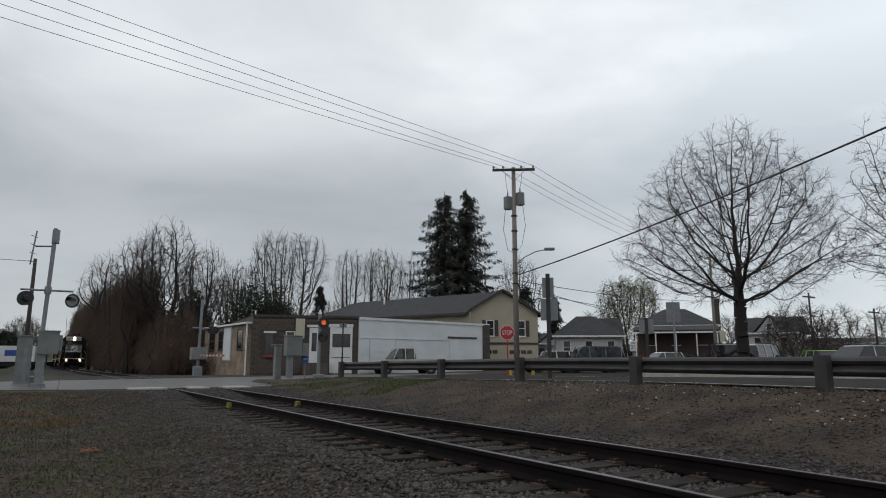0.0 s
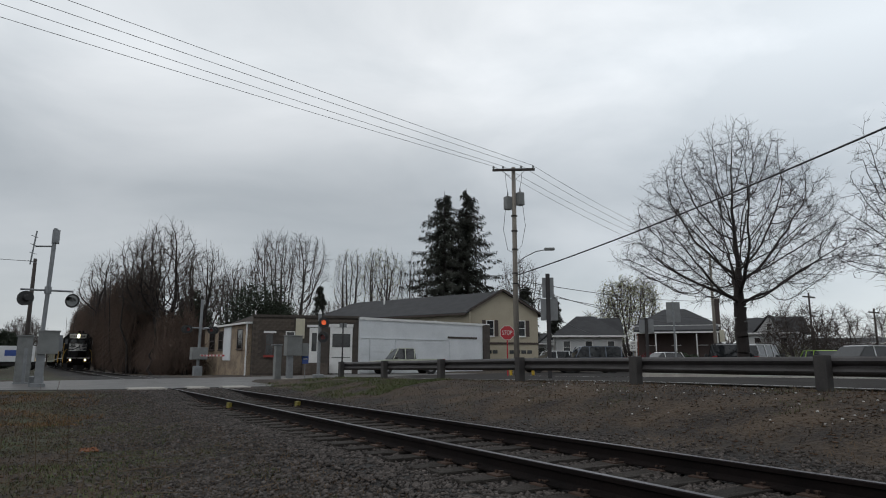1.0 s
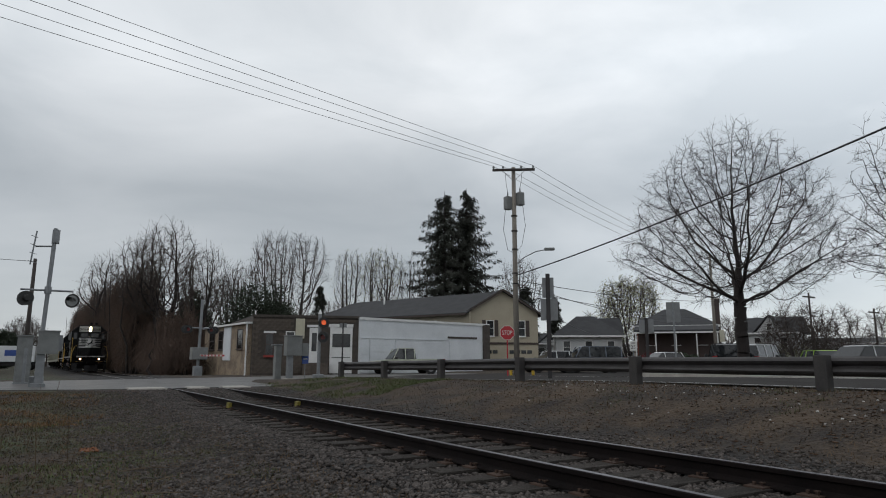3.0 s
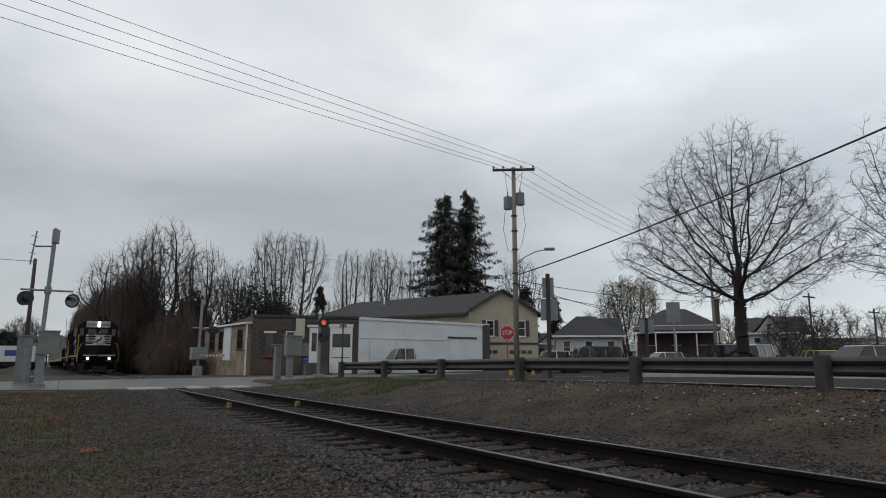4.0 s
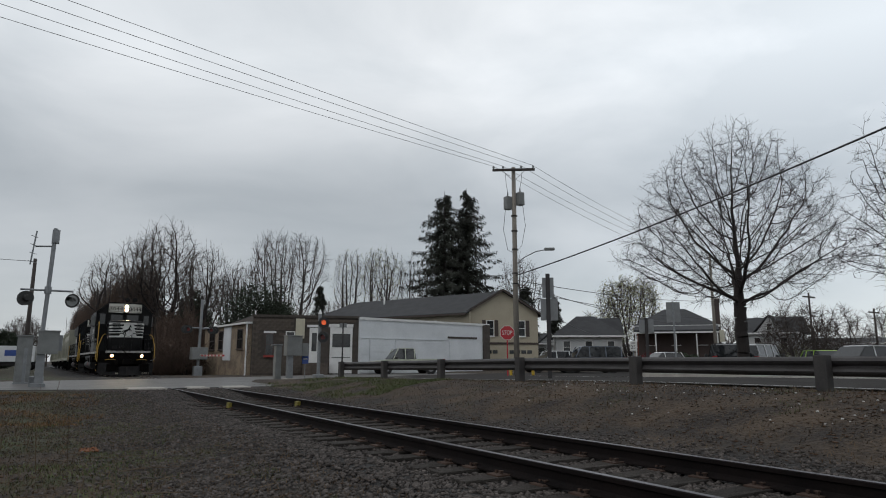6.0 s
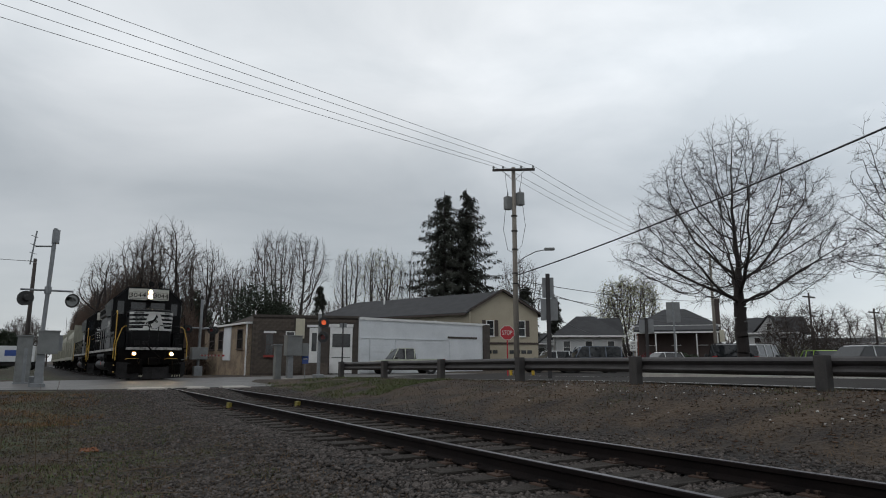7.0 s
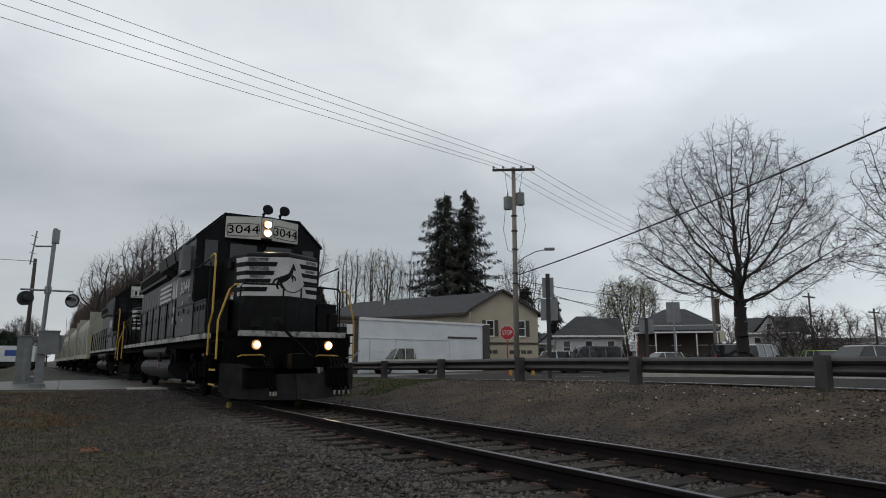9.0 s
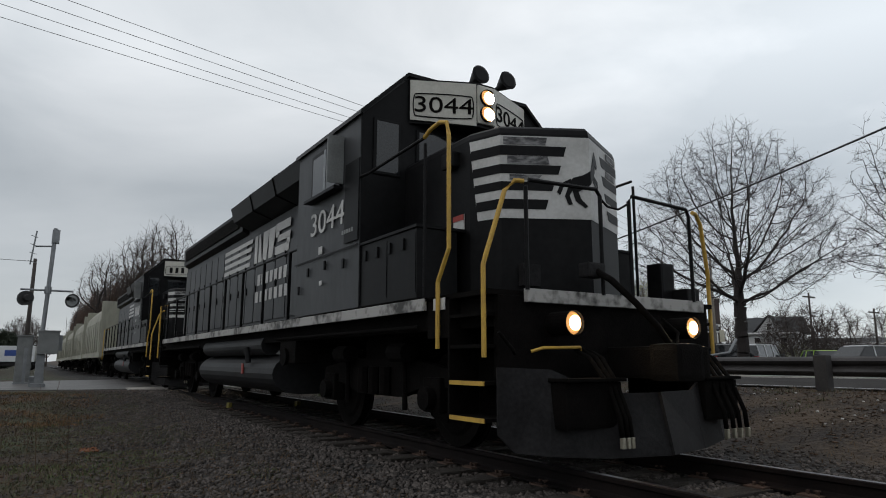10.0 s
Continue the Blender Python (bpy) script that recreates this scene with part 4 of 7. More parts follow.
def hopper_car(y0, label):
    """A covered hopper with rounded sides and ribs."""
    C = thing("hopper_car", (TRACK_X, y0, 0), label, "hopper car", "train")
    n, ln = 14.6, 14.6
    prof = []
    for k in range(9):
        a = math.pi * (k / 8.0)
        prof.append((1.55 * math.cos(a) * (1.0 if abs(math.cos(a)) < 0.99 else 1.0), 3.1 + 1.35 * math.sin(a) ** 0.8 if math.sin(a) > 1e-6 else 3.1))
    prof += [(-1.50, 1.35), (1.50, 1.35)]
    part("body", pr(prof, "y", 1.6, ln - 1.6), M_HOPPER, C)
    for yy in (1.55, ln - 1.75):
        part("end_post", bx(-1.50, 1.50, yy, yy + 0.2, 1.2, 4.35, 0.03), M_HOPPER, C)
    for sx in (-1, 1):
        part("side_sill", bx(sx * 1.5 - 0.06, sx * 1.5 + 0.06, 0.2, ln - 0.2, 1.10, 1.40, 0.02), M_HOPPER, C)
        yy = 2.6
        while yy < ln - 2:
            part("rib", bx(sx * 1.54 - 0.03, sx * 1.54 + 0.03, yy, yy + 0.09, 1.4, 3.2), M_HOPPER, C)
            yy += 1.55
        for k in range(5):
            part("ladder_rung", bar((sx * 1.52, 0.5, 1.5 + 0.45 * k), (sx * 1.52, 1.0, 1.5 + 0.45 * k), r=0.015), M_HOPPER, C)
        part("ladder_rail", bar((sx * 1.52, 0.5, 1.1), (sx * 1.52, 0.5, 4.2), r=0.02), M_HOPPER, C)
        part("ladder_rail", bar((sx * 1.52, 1.0, 1.1), (sx * 1.52, 1.0, 4.2), r=0.02), M_HOPPER, C)
    for k in range(3):
        y = 4.0 + 3.3 * k
        part("discharge_chute", pr([(-0.9, 1.38), (0.9, 1.38), (0.35, 0.45), (-0.35, 0.45)], "y", y - 0.9, y + 0.9), M_HOPPER, C)
    part("running_board", bx(-0.35, 0.35, 0.6, ln - 0.6, 4.46, 4.52), M_GALV, C)
    part("centre_sill", bx(-0.3, 0.3, 0.0, ln, 0.75, 1.10), M_UNDER, C)
    for yy in (1.75, ln - 1.75):
        truck_frame(C, yy, 0.9)
        for k in (-0.9, 0.9):
            wheelset(C, yy + k)
    return C


lead_loco = locomotive(ROWS_S[0][1], "3044", "black road-switcher locomotive with white nose stripes and lit headlights")
second_loco = locomotive(ROWS_S[0][1] + 18.1, "", "dusty black second locomotive coupled behind the leading one")
TRAIN = [(lead_loco, 0.0, 8.5), (second_loco, 18.1, 8.5)]
pos = 36.3
for k in range(5):
    TRAIN.append((hopper_car(ROWS_S[0][1] + pos, "dusty pale grey covered hopper car with side ribs"), pos, 7.3))
    pos += 15.0


def motions():
    for ob, back, mid in TRAIN:
        walk(ob, [(t, pose(TRACK_X, s + back, track_z(s + back + mid))) for t, s in ROWS_S])
    wt = [k * 0.05 for k in range(201)]
    ts, ss = zip(*ROWS_S)
    for ob in WHEELS:
        y = ob.location.y
        walk(ob, [(t, pose(0, y, WHEEL_R) @ Matrix.Rotation((ss[0] - float(np.interp(t, ts, ss))) / WHEEL_R, 4, "X")) for t in wt])


# ---------------------------------------------------------------- guardrail
M_STOP = mat("red_sign_paint", (0.42, 0.02, 0.03), (0.34, 0.018, 0.025), 0.45)
M_SIGNBACK = mat("sign_back_aluminium", (0.22, 0.23, 0.235), (0.16, 0.165, 0.17), 0.55, 0.3)
M_SIGNWHITE = mat("sign_white", (0.66, 0.66, 0.64), (0.56, 0.56, 0.54), 0.5)
M_POSTDARK = mat("dark_sign_post", (0.03, 0.03, 0.032), (0.05, 0.045, 0.045), 0.7, 0.3)
M_WALLWHITE = mat("white_painted_block", (0.66, 0.68, 0.70), (0.56, 0.58, 0.60), 0.7, scale=0.8, fine=8, bump=0.1)
M_TRIMW = mat("white_trim_paint", (0.70, 0.70, 0.69), (0.58, 0.58, 0.57), 0.6, scale=3)
M_BLOCK = mat("brown_stained_block", (0.055, 0.044, 0.036), (0.115, 0.095, 0.078), 0.9, scale=0.7, fine=6, vary=0.22, bump=0.4)
M_MORTAR = mat("dark_mortar", (0.05, 0.042, 0.036), (0.08, 0.068, 0.06), 0.95)
M_TANWALL = mat("tan_siding", (0.40, 0.355, 0.27), (0.34, 0.30, 0.225), 0.7, scale=1, fine=10)
M_ROOF = mat("dark_shingles", (0.024, 0.0245, 0.027), (0.040, 0.041, 0.044), 0.85, scale=1.2, fine=16, bump=0.3, bump_scale=10, vary=0.15)
M_SHUTTER = mat("brown_shutter", (0.06, 0.042, 0.037), (0.045, 0.033, 0.028), 0.7)
M_HOUSEW = mat("grey_white_siding", (0.46, 0.47, 0.47), (0.39, 0.40, 0.40), 0.7, scale=1)
M_BRICKRED = mat("red_brick", (0.17, 0.045, 0.034), (0.21, 0.070, 0.052), 0.85, scale=2, fine=18)
M_SHACK = mat("peeling_tan_wall", (0.30, 0.235, 0.165), (0.14, 0.105, 0.080), 0.85, scale=0.9, fine=7, low=0.42, high=0.62)
M_CREAM = mat("cream_board", (0.52, 0.49, 0.38), (0.45, 0.42, 0.33), 0.7)
M_BLUE = mat("blue_sign", (0.03, 0.07, 0.28), (0.025, 0.06, 0.22), 0.5)
M_CARSILVER = mat("pale_car_paint", (0.46, 0.47, 0.39), (0.40, 0.41, 0.34), 0.3, 0.2)
M_CARBLUE = mat("dark_blue_car_paint", (0.09, 0.11, 0.14), (0.12, 0.14, 0.17), 0.25, 0.2)
M_CARBLACK = mat("black_car_paint", (0.012, 0.012, 0.014), (0.02, 0.02, 0.022), 0.25)
M_CARWHITE = mat("white_car_paint", (0.62, 0.63, 0.64), (0.54, 0.55, 0.56), 0.3)
M_CARGREEN = mat("lime_car_paint", (0.26, 0.42, 0.06), (0.22, 0.36, 0.05), 0.3)
M_TAIL = mat("red_tail_lamp", (0.35, 0.015, 0.015), (0.25, 0.01, 0.01), 0.25)
M_TYRE = mat("tyre_rubber", (0.014, 0.014, 0.014), (0.022, 0.022, 0.022), 0.85)
M_RIM = mat("wheel_rim", (0.35, 0.35, 0.36), (0.28, 0.28, 0.29), 0.35, 0.8)
M_YELLOWB = mat("yellow_bollard_paint", (0.55, 0.36, 0.03), (0.45, 0.3, 0.03), 0.55)

guard = thing("guardrail", (0, 0, 0), "dull dark steel W-beam guardrail on posts beside the street", "guardrail")
g_dir = (RAIL_B - RAIL_A).normalized()
g_nrm = Vector((-g_dir.y, g_dir.x))
if g_nrm.x < 0:
    g_nrm = -g_nrm                                       # towards the street
W_PROF = [(0.00, 0.0), (0.05, 0.03), (0.075, 0.07), (0.05, 0.11), (0.0, 0.145), (0.0, 0.165), (0.05, 0.20), (0.075, 0.24), (0.05, 0.28), (0.0, 0.31)]


def guard_top(s):
    return 0.83 + 0.14 * min(1.0, s / 12.0)


bm = bmesh.new()
rings = []
for k in range(0, 21):
    s = k * 1.917 - 0.35
    c = RAIL_A + g_dir * s
    zt = guard_top(s)
    rings.append([bm.verts.new((c.x - g_nrm.x * (u - 0.16 + o), c.y - g_nrm.y * (u - 0.16 + o), zt - v)) for o in (0, 0.006) for u, v in ([(a_, b_) for a_, b_ in W_PROF] if o == 0 else [(a_, b_) for a_, b_ in reversed(W_PROF)])])
for a, b in zip(rings, rings[1:]):
    k2 = len(a)
    for k in range(k2):
        bm.faces.new((a[k], a[(k + 1) % k2], b[(k + 1) % k2], b[k]))
bmesh.ops.recalc_face_normals(bm, faces=bm.faces[:])
part("w_beam", bm, M_GUARD, guard, "dull grey corrugated steel beam")
for k in range(0, 10):
    s = 3.834 * k
    c = RAIL_A + g_dir * s
    zt, zb = guard_top(s) + 0.02, ground_z(c.x, c.y) - 0.25
    ang = math.degrees(math.atan2(g_dir.y, g_dir.x))
    bm = bx(-0.10, 0.10, -0.09, 0.09, zb, zt, 0.012)
    bmesh.ops.transform(bm, matrix=pose(c.x, c.y, 0, rz=ang), verts=bm.verts[:])
    part("post", bm, M_GUARDPOST, guard, "dark weathered post")
    c3 = c + g_nrm * 0.12
    bm = bx(-0.07, 0.07, -0.05, 0.05, zt - 0.33, zt - 0.03)
    bmesh.ops.transform(bm, matrix=pose(c3.x, c3.y, 0, rz=ang), verts=bm.verts[:])
    part("spacer_block", bm, M_GUARDPOST, guard)
    p = c + g_nrm * 0.215
    part("splice_bolt", disc((p.x, p.y, zt - 0.175), (g_nrm.x, g_nrm.y, 0), 0.02, 0.02, 8), M_GALV, guard)


# ---------------------------------------------------------------- buildings
def wall_frame(a, b):
    """A frame along a wall from a to b: x along it, y inwards, z up; also its length."""
    a, b = Vector(a), Vector(b)
    d = (b - a).normalized()
    return Matrix(((d.x, -d.y, 0, a.x), (d.y, d.x, 0, a.y), (0, 0, 1, 0), (0, 0, 0, 1))), (b - a).length


def placed(bm, m):
    bmesh.ops.transform(bm, matrix=m, verts=bm.verts[:])
    return bm


def window(parent, m, x, z, w, h, frame_m=None, sash=True, shutters=None):
    """A framed window proud of a wall, with glass, a sill and a sash bar."""
    fm = frame_m or M_TRIMW
    bm = bmesh.new()
    f = 0.07
    for x0, x1, z0, z1 in ((x, x + f, z, z + h), (x + w - f, x + w, z, z + h), (x + f, x + w - f, z, z + f), (x + f, x + w - f, z + h - f, z + h)):
        box(bm, x0, x1, -0.05, 0.01, z0, z1)
    if sash:
        box(bm, x + f, x + w - f, -0.035, 0.0, z + h / 2 - 0.025, z + h / 2 + 0.025)
    wf = part("window", placed(bm, m), fm, parent)
    part("pane", placed(bx(x + f, x + w - f, -0.02, -0.005, z + f, z + h - f), m), M_GLASS, wf)
    part("sill", placed(bx(x - 0.05, x + w + 0.05, -0.10, 0.0, z - 0.06, z), m), fm, wf)
    if shutters:
        for x0 in (x - 0.40, x + w + 0.06):
            part("shutter", placed(bx(x0, x0 + 0.34, -0.045, 0.0, z, z + h, 0.01), m), shutters, wf)
    return wf


def panel_door(parent, m, x, z, w, h, material, rows=4, name="door", lights=False):
    bm = bx(x, x + w, -0.04, 0.0, z, z + h)
    d = part(name, placed(bm, m), material, parent)
    for k in range(rows):
        z0 = z + h * k / rows + 0.04
        if lights and k == rows - 1:
            for j in range(4):
                part("pane", placed(bx(x + w * j / 4 + 0.06, x + w * (j + 1) / 4 - 0.06, -0.055, -0.042, z0 + 0.05, z + h - 0.12), m), M_GLASS, d)
        else:
            part("panel", placed(bx(x + 0.05, x + w - 0.05, -0.052, -0.042, z0, z + h * (k + 1) / rows - 0.03, 0.004), m), material, d)
    return d


A, B, C = (12.95, 45.6), (19.95, 43.2), (33.3, 45.5)
shop = thing("workshop_building", (0, 0, 0), "low workshop of brown block with a white painted side wall", "building")
mA, lA = wall_frame(A, B)
mB, lB = wall_frame(B, C)
part("wall", placed(bx(0, lA, 0.02, 0.3, -0.3, 4.08), mA), M_MORTAR, shop, "brown block front wall")
part("wall", placed(bx(0, lB, 0.0, 0.3, -0.3, 4.02), mB), M_WALLWHITE, shop, "white painted block wall")
for m_, l_, z in ((mA, lA, 4.08), (mB, lB, 4.02)):
    part("fascia", placed(bx(-0.05, l_ + 0.05, -0.08, 0.0, z - 0.16, z + 0.02), m_), M_TRIMW if m_ is mB else M_MORTAR, shop, "white roof-edge board" if m_ is mB else "")
bm = bmesh.new()
far = (Vector(C) + Vector((-3.5, 16)), Vector(A) + Vector((2, 18)))
prism(bm, [A, B, C, tuple(far[0]), tuple(far[1])], "z", 4.02, 4.05)
part("flat_roof", bm, M_ROOF, shop)
for p0, p1 in ((Vector(C), far[0]), (far[0], far[1]), (far[1], Vector(A))):
    m_, l_ = wall_frame(p0, p1)
    part("wall", placed(bx(0, l_, 0.0, 0.3, -0.3, 4.02), m_), M_MORTAR, shop)
# brown pier at the far end of the white wall, and door features
part("corner_pier", placed(bx(lB - 0.75, lB + 0.05, -0.10, 0.05, -0.3, 3.95), mB), M_MORTAR, shop, "brown block corner pier")
panel_door(shop, mB, 0.10, 0.0, 0.85, 1.95, M_WALLWHITE, 3)
panel_door(shop, mB, 0.98, 0.0, 2.3, 2.45, M_WALLWHITE, 5, "garage_door")
panel_door(shop, mB, 8.9, 0.05, 3.0, 2.65, M_WALLWHITE, 5, "garage_door")
part("door_head", placed(bx(8.75, 12.05, -0.10, -0.0, 2.70, 2.86), mB), M_MORTAR, shop)
part("conduit", placed(bx(0.05, 8.6, -0.05, 0.0, 2.52, 2.57), mB), M_WALLWHITE, shop)
part("conduit", placed(bx(3.35, 3.40, -0.05, 0.0, 0.0, 2.52), mB), M_WALLWHITE, shop)
part("downpipe", placed(bar((0.05, -0.08, 0), (0.05, -0.08, 3.9), r=0.05), mB), M_WALLWHITE, shop)
# block front: windows, glass door, display window
window(shop, mA, 0.85, 1.25, 0.62, 1.55, M_SHUTTER)
part("lintel", placed(bx(0.75, 1.60, -0.05, 0.02, 2.80, 2.95), mA), M_TRIMW, shop, "pale window lintel")
window(shop, mA, 2.25, 2.1, 0.65, 0.85, M_TRIMW)
part("board", placed(bx(2.92, 3.55, -0.08, 0.02, 2.45, 3.85), mA), M_CREAM, shop, "cream boarded panel")
for k in range(9):
    part("batten", placed(bx(2.93, 3.54, -0.10, -0.081, 2.50 + 0.15 * k, 2.62 + 0.15 * k), mA), M_CREAM, shop)
part("lintel", placed(bx(3.72, 5.0, -0.07, 0.02, 3.25, 3.42), mA), M_TRIMW, shop, "white door lintel")
dr = part("door", placed(bx(3.9, 4.6, -0.06, 0.02, 0.75, 3.2), mA), M_TRIMW, shop, "white glazed door")
part("pane", placed(bx(4.07, 4.42, -0.07, -0.058, 1.55, 2.85), mA), M_GLASS, dr)
part("door_step", placed(bx(3.5, 5.2, -1.1, 0.0, -0.2, 0.72), mA), M_BLOCK, shop, "brown block door steps")
part("shop_front", placed(bx(5.35, 6.95, -0.06, 0.02, 0.0, 3.45), mA), M_TRIMW, shop, "white painted shop front")
part("shop_pane", placed(bx(5.52, 6.80, -0.075, -0.062, 1.85, 2.8), mA), M_GLASS, shop)
part("lintel", placed(bx(5.25, 7.0, -0.09, 0.02, 3.28, 3.5), mA), M_TRIMW, shop)
part("door_rail", placed(bx(5.5, 6.8, -0.08, -0.062, 1.1, 1.16), mA), M_GREYBOX, shop)
part("pipe_stack", placed(bar((0.1, 0.5, 4.0), (0.1, 0.5, 4.4), r=0.05), mA), M_TRIMW, shop)
part("red_window_box", placed(bx(0.8, 1.6, -0.2, -0.05, 1.12, 1.26), mA), M_RED, shop, "red window box")

# the block courses of the front wall, left out where doors and windows are
block_me = bpy.data.meshes.new("block")
bm = bx(0.0, 0.385, 0.0, 0.05, 0.0, 0.19, 0.008)
bm.to_mesh(block_me)
bm.free()
block_me.materials.append(M_BLOCK)
HOLES = [(0.75, 1.62, 1.1, 2.97), (2.2, 2.95, 2.0, 3.0), (2.85, 3.58, 2.4, 3.9), (3.7, 5.02, -0.1, 3.45), (5.2, 7.05, -0.1, 3.52)]
front = [o for o in shop.children if o.name.startswith("wall")][0]
for row in range(19):
    z = 0.02 + 0.2 * row
    x = -0.2 if row % 2 else 0.0
    while x < lA - 0.38:
        if x >= 0 and not any(a < x + 0.385 and x < b and c < z + 0.19 and z < d for a, b, c, d in HOLES):
            ob = new("block", block_me)
            ob.parent = front
            ob.matrix_basis = mA @ Matrix.Translation((x, -0.022 + rng.uniform(-0.004, 0.004), z))
        x += 0.4

# peeling low annex beside the workshop
annex = thing("old_annex", (0, 0, 0), "derelict tan annex with peeling paint and boarded windows", "building")
A0 = (12.1, 56.2)
mC, lC = wall_frame(A0, (12.75, 45.9))
part("wall", placed(bx(0, lC, 0.0, 0.25, -0.4, 3.45), mC), M_SHACK, annex)
part("roof", placed(bx(-0.3, lC + 0.1, -0.25, 6.0, 3.45, 3.58), mC), M_TRIMW, annex, "pale flat roof edge")
part("wall", placed(bx(-0.25, 0.0, 0.0, 6.0, -0.4, 3.45), mC), M_SHACK, annex)
for x, w in ((1.2, 1.4), (3.6, 1.1), (8.0, 1.2)):
    window(annex, mC, x, 1.7, w, 1.45, M_SHUTTER)
part("boarded_panel", placed(bx(4.9, 6.6, -0.06, 0.0, 0.9, 3.4), mC), M_WALLWHITE, annex, "white board over an opening")
part("downpipe", placed(bar((lC - 0.1, -0.1, -0.2), (lC - 0.1, -0.1, 3.5), r=0.06), mC), M_TRIMW, annex, "white downpipe")

# two-storey tan house behind
T1, T2 = spot(34.25, 60.0), spot(40.5, 62.0)
tan = thing("tan_house", (0, 0, 0), "two-storey tan house with dark shingle roof and shuttered windows", "house")
mT, lT = wall_frame(T1, T2)
deep, eave, ridge = 11.0, 5.35, 7.45
part("front_wall", placed(pr([(0, -0.3), (lT, -0.3), (lT, eave), (lT / 2, ridge - 0.1), (0, eave)], "y", 0.0, 0.25), mT), M_TANWALL, tan, "tan sided gable wall")
part("side_wall", placed(bx(0, 0.25, 0.25, deep, -0.3, eave), mT), M_TANWALL, tan)
part("side_wall", placed(bx(lT - 0.25, lT, 0.25, deep, -0.3, eave), mT), M_TANWALL, tan)
part("back_wall", placed(pr([(0, -0.3), (lT, -0.3), (lT, eave), (lT / 2, ridge - 0.1), (0, eave)], "y", deep, deep + 0.25), mT), M_TANWALL, tan)
for s_ in (0, 1):
    e0, e1 = (-0.45, lT / 2) if s_ == 0 else (lT + 0.45, lT / 2)
    zz = eave - 0.25
    rf = part("roof", placed(pr([(e0, zz), (e1, ridge), (e1, ridge + 0.15), (e0, zz + 0.15)], "y", -0.35, deep + 0.6), mT), M_ROOF, tan, "dark shingle roof slope")
    part("barge_board", placed(pr([(e0, zz - 0.08), (e1, ridge - 0.08), (e1, ridge + 0.12), (e0, zz + 0.12)], "y", -0.39, -0.352), mT), M_SHUTTER, rf)
    part("gutter", placed(bx(min(e0, e0 + 0.1), max(e0, e0 + 0.1), -0.3, deep + 0.5, zz - 0.05, zz + 0.08), mT), M_SHUTTER, rf)
    for k in range(1, 9):                                      # shingle courses
        u0, u1 = (k - 0.03) / 9, k / 9
        part("shingle_course", placed(pr([(e0 + (e1 - e0) * u0, zz + (ridge - zz) * u0 + 0.152), (e0 + (e1 - e0) * u1, zz + (ridge - zz) * u1 + 0.152), (e0 + (e1 - e0) * u1, zz + (ridge - zz) * u1 + 0.175), (e0 + (e1 - e0) * u0, zz + (ridge - zz) * u0 + 0.175)], "y", -0.34, deep + 0.58), mT), M_ROOF, rf)
for x in (1.9, lT - 2.0):
    window(tan, mT, x, 3.15, 0.75, 1.5, shutters=M_SHUTTER)
part("band", placed(bx(-0.02, lT + 0.02, -0.06, 0.0, 2.42, 2.6), mT), M_SHUTTER, tan, "brown band board")
panel_door(tan, mT, 0.7, -0.1, 2.3, 2.1, M_TANWALL, 4, "garage_door", True)
panel_door(tan, mT, lT - 2.9, -0.1, 2.3, 2.1, M_TANWALL, 4, "garage_door", True)
mTs = mT @ Matrix(((0, 1, 0, 0), (-1, 0, 0, 0), (0, 0, 1, 0), (0, 0, 0, 1))) @ Matrix.Translation((-deep, 0, 0))
for x in (2.0, 6.5):
    window(tan, mTs, x, 3.6, 1.3, 1.1)
for x, y in ((lT * 0.32, 3.5), (lT * 0.30, 7.0)):
    part("roof_vent", placed(bar((x, y, ridge - 1.0), (x, y, ridge - 0.1), r=0.08), mT), M_TRIMW, tan, "white roof vent pipe")
part("roof_vent", placed(disc((lT * 0.36, 5.6, ridge - 0.75), (0, 0, 1), 0.35, 0.35, 14, 0.2), mT), M_TRIMW, tan, "white roof vent cap")


# long rear wing of the tan house: same ridge height, running off behind the workshop
W1 = Vector((T1[0] + T2[0], T1[1] + T2[1])) / 2 + Vector((0.9, 2.2))
W0 = Vector(spot(23.3, 77.5))
mW, lW = wall_frame(W0, W1)
hw = 4.4
part("wing_wall", placed(bx(0, lW, -hw, -hw + 0.25, -0.3, eave), mW), M_TANWALL, tan)
part("wing_wall", placed(bx(0, lW, hw - 0.25, hw, -0.3, eave), mW), M_TANWALL, tan)
part("wing_wall", placed(bx(-0.25, 0, -hw, hw, -0.3, eave), mW), M_TANWALL, tan)
for s_ in (-1, 1):
    bm = bmesh.new()
    pts_ = [(-0.5, s_ * (hw + 0.45), eave - 0.2), (lW, s_ * (hw + 0.45), eave - 0.2), (lW, 0, ridge - 0.02), (2.2, 0, ridge - 0.02)]
    lo = [bm.verts.new(p) for p in pts_]
    hi = [bm.verts.new((p[0], p[1], p[2] + 0.14)) for p in pts_]
    bm.faces.new(lo)
    bm.faces.new(hi)
    for i in range(4):
        bm.faces.new((lo[i], lo[(i + 1) % 4], hi[(i + 1) % 4], hi[i]))
    bmesh.ops.recalc_face_normals(bm, faces=bm.faces[:])
    part("wing_roof", placed(bm, mW), M_ROOF, tan, "dark shingle roof slope")
part("wing_roof", placed(quadface((-0.5, -hw - 0.45, eave - 0.06), (2.2, 0, ridge + 0.12), (-0.5, hw + 0.45, eave - 0.06), thick=0.1), mW), M_ROOF, tan)
part("wing_gutter", placed(bx(-0.5, lW, -hw - 0.55, -hw - 0.45, eave - 0.28, eave - 0.12), mW), M_SHUTTER, tan)
for u in (3.0, 7.5, 12.0, 16.5):
    window(tan, mW @ Matrix.Translation((0, -hw, 0)), u, 3.5, 1.5, 1.2)
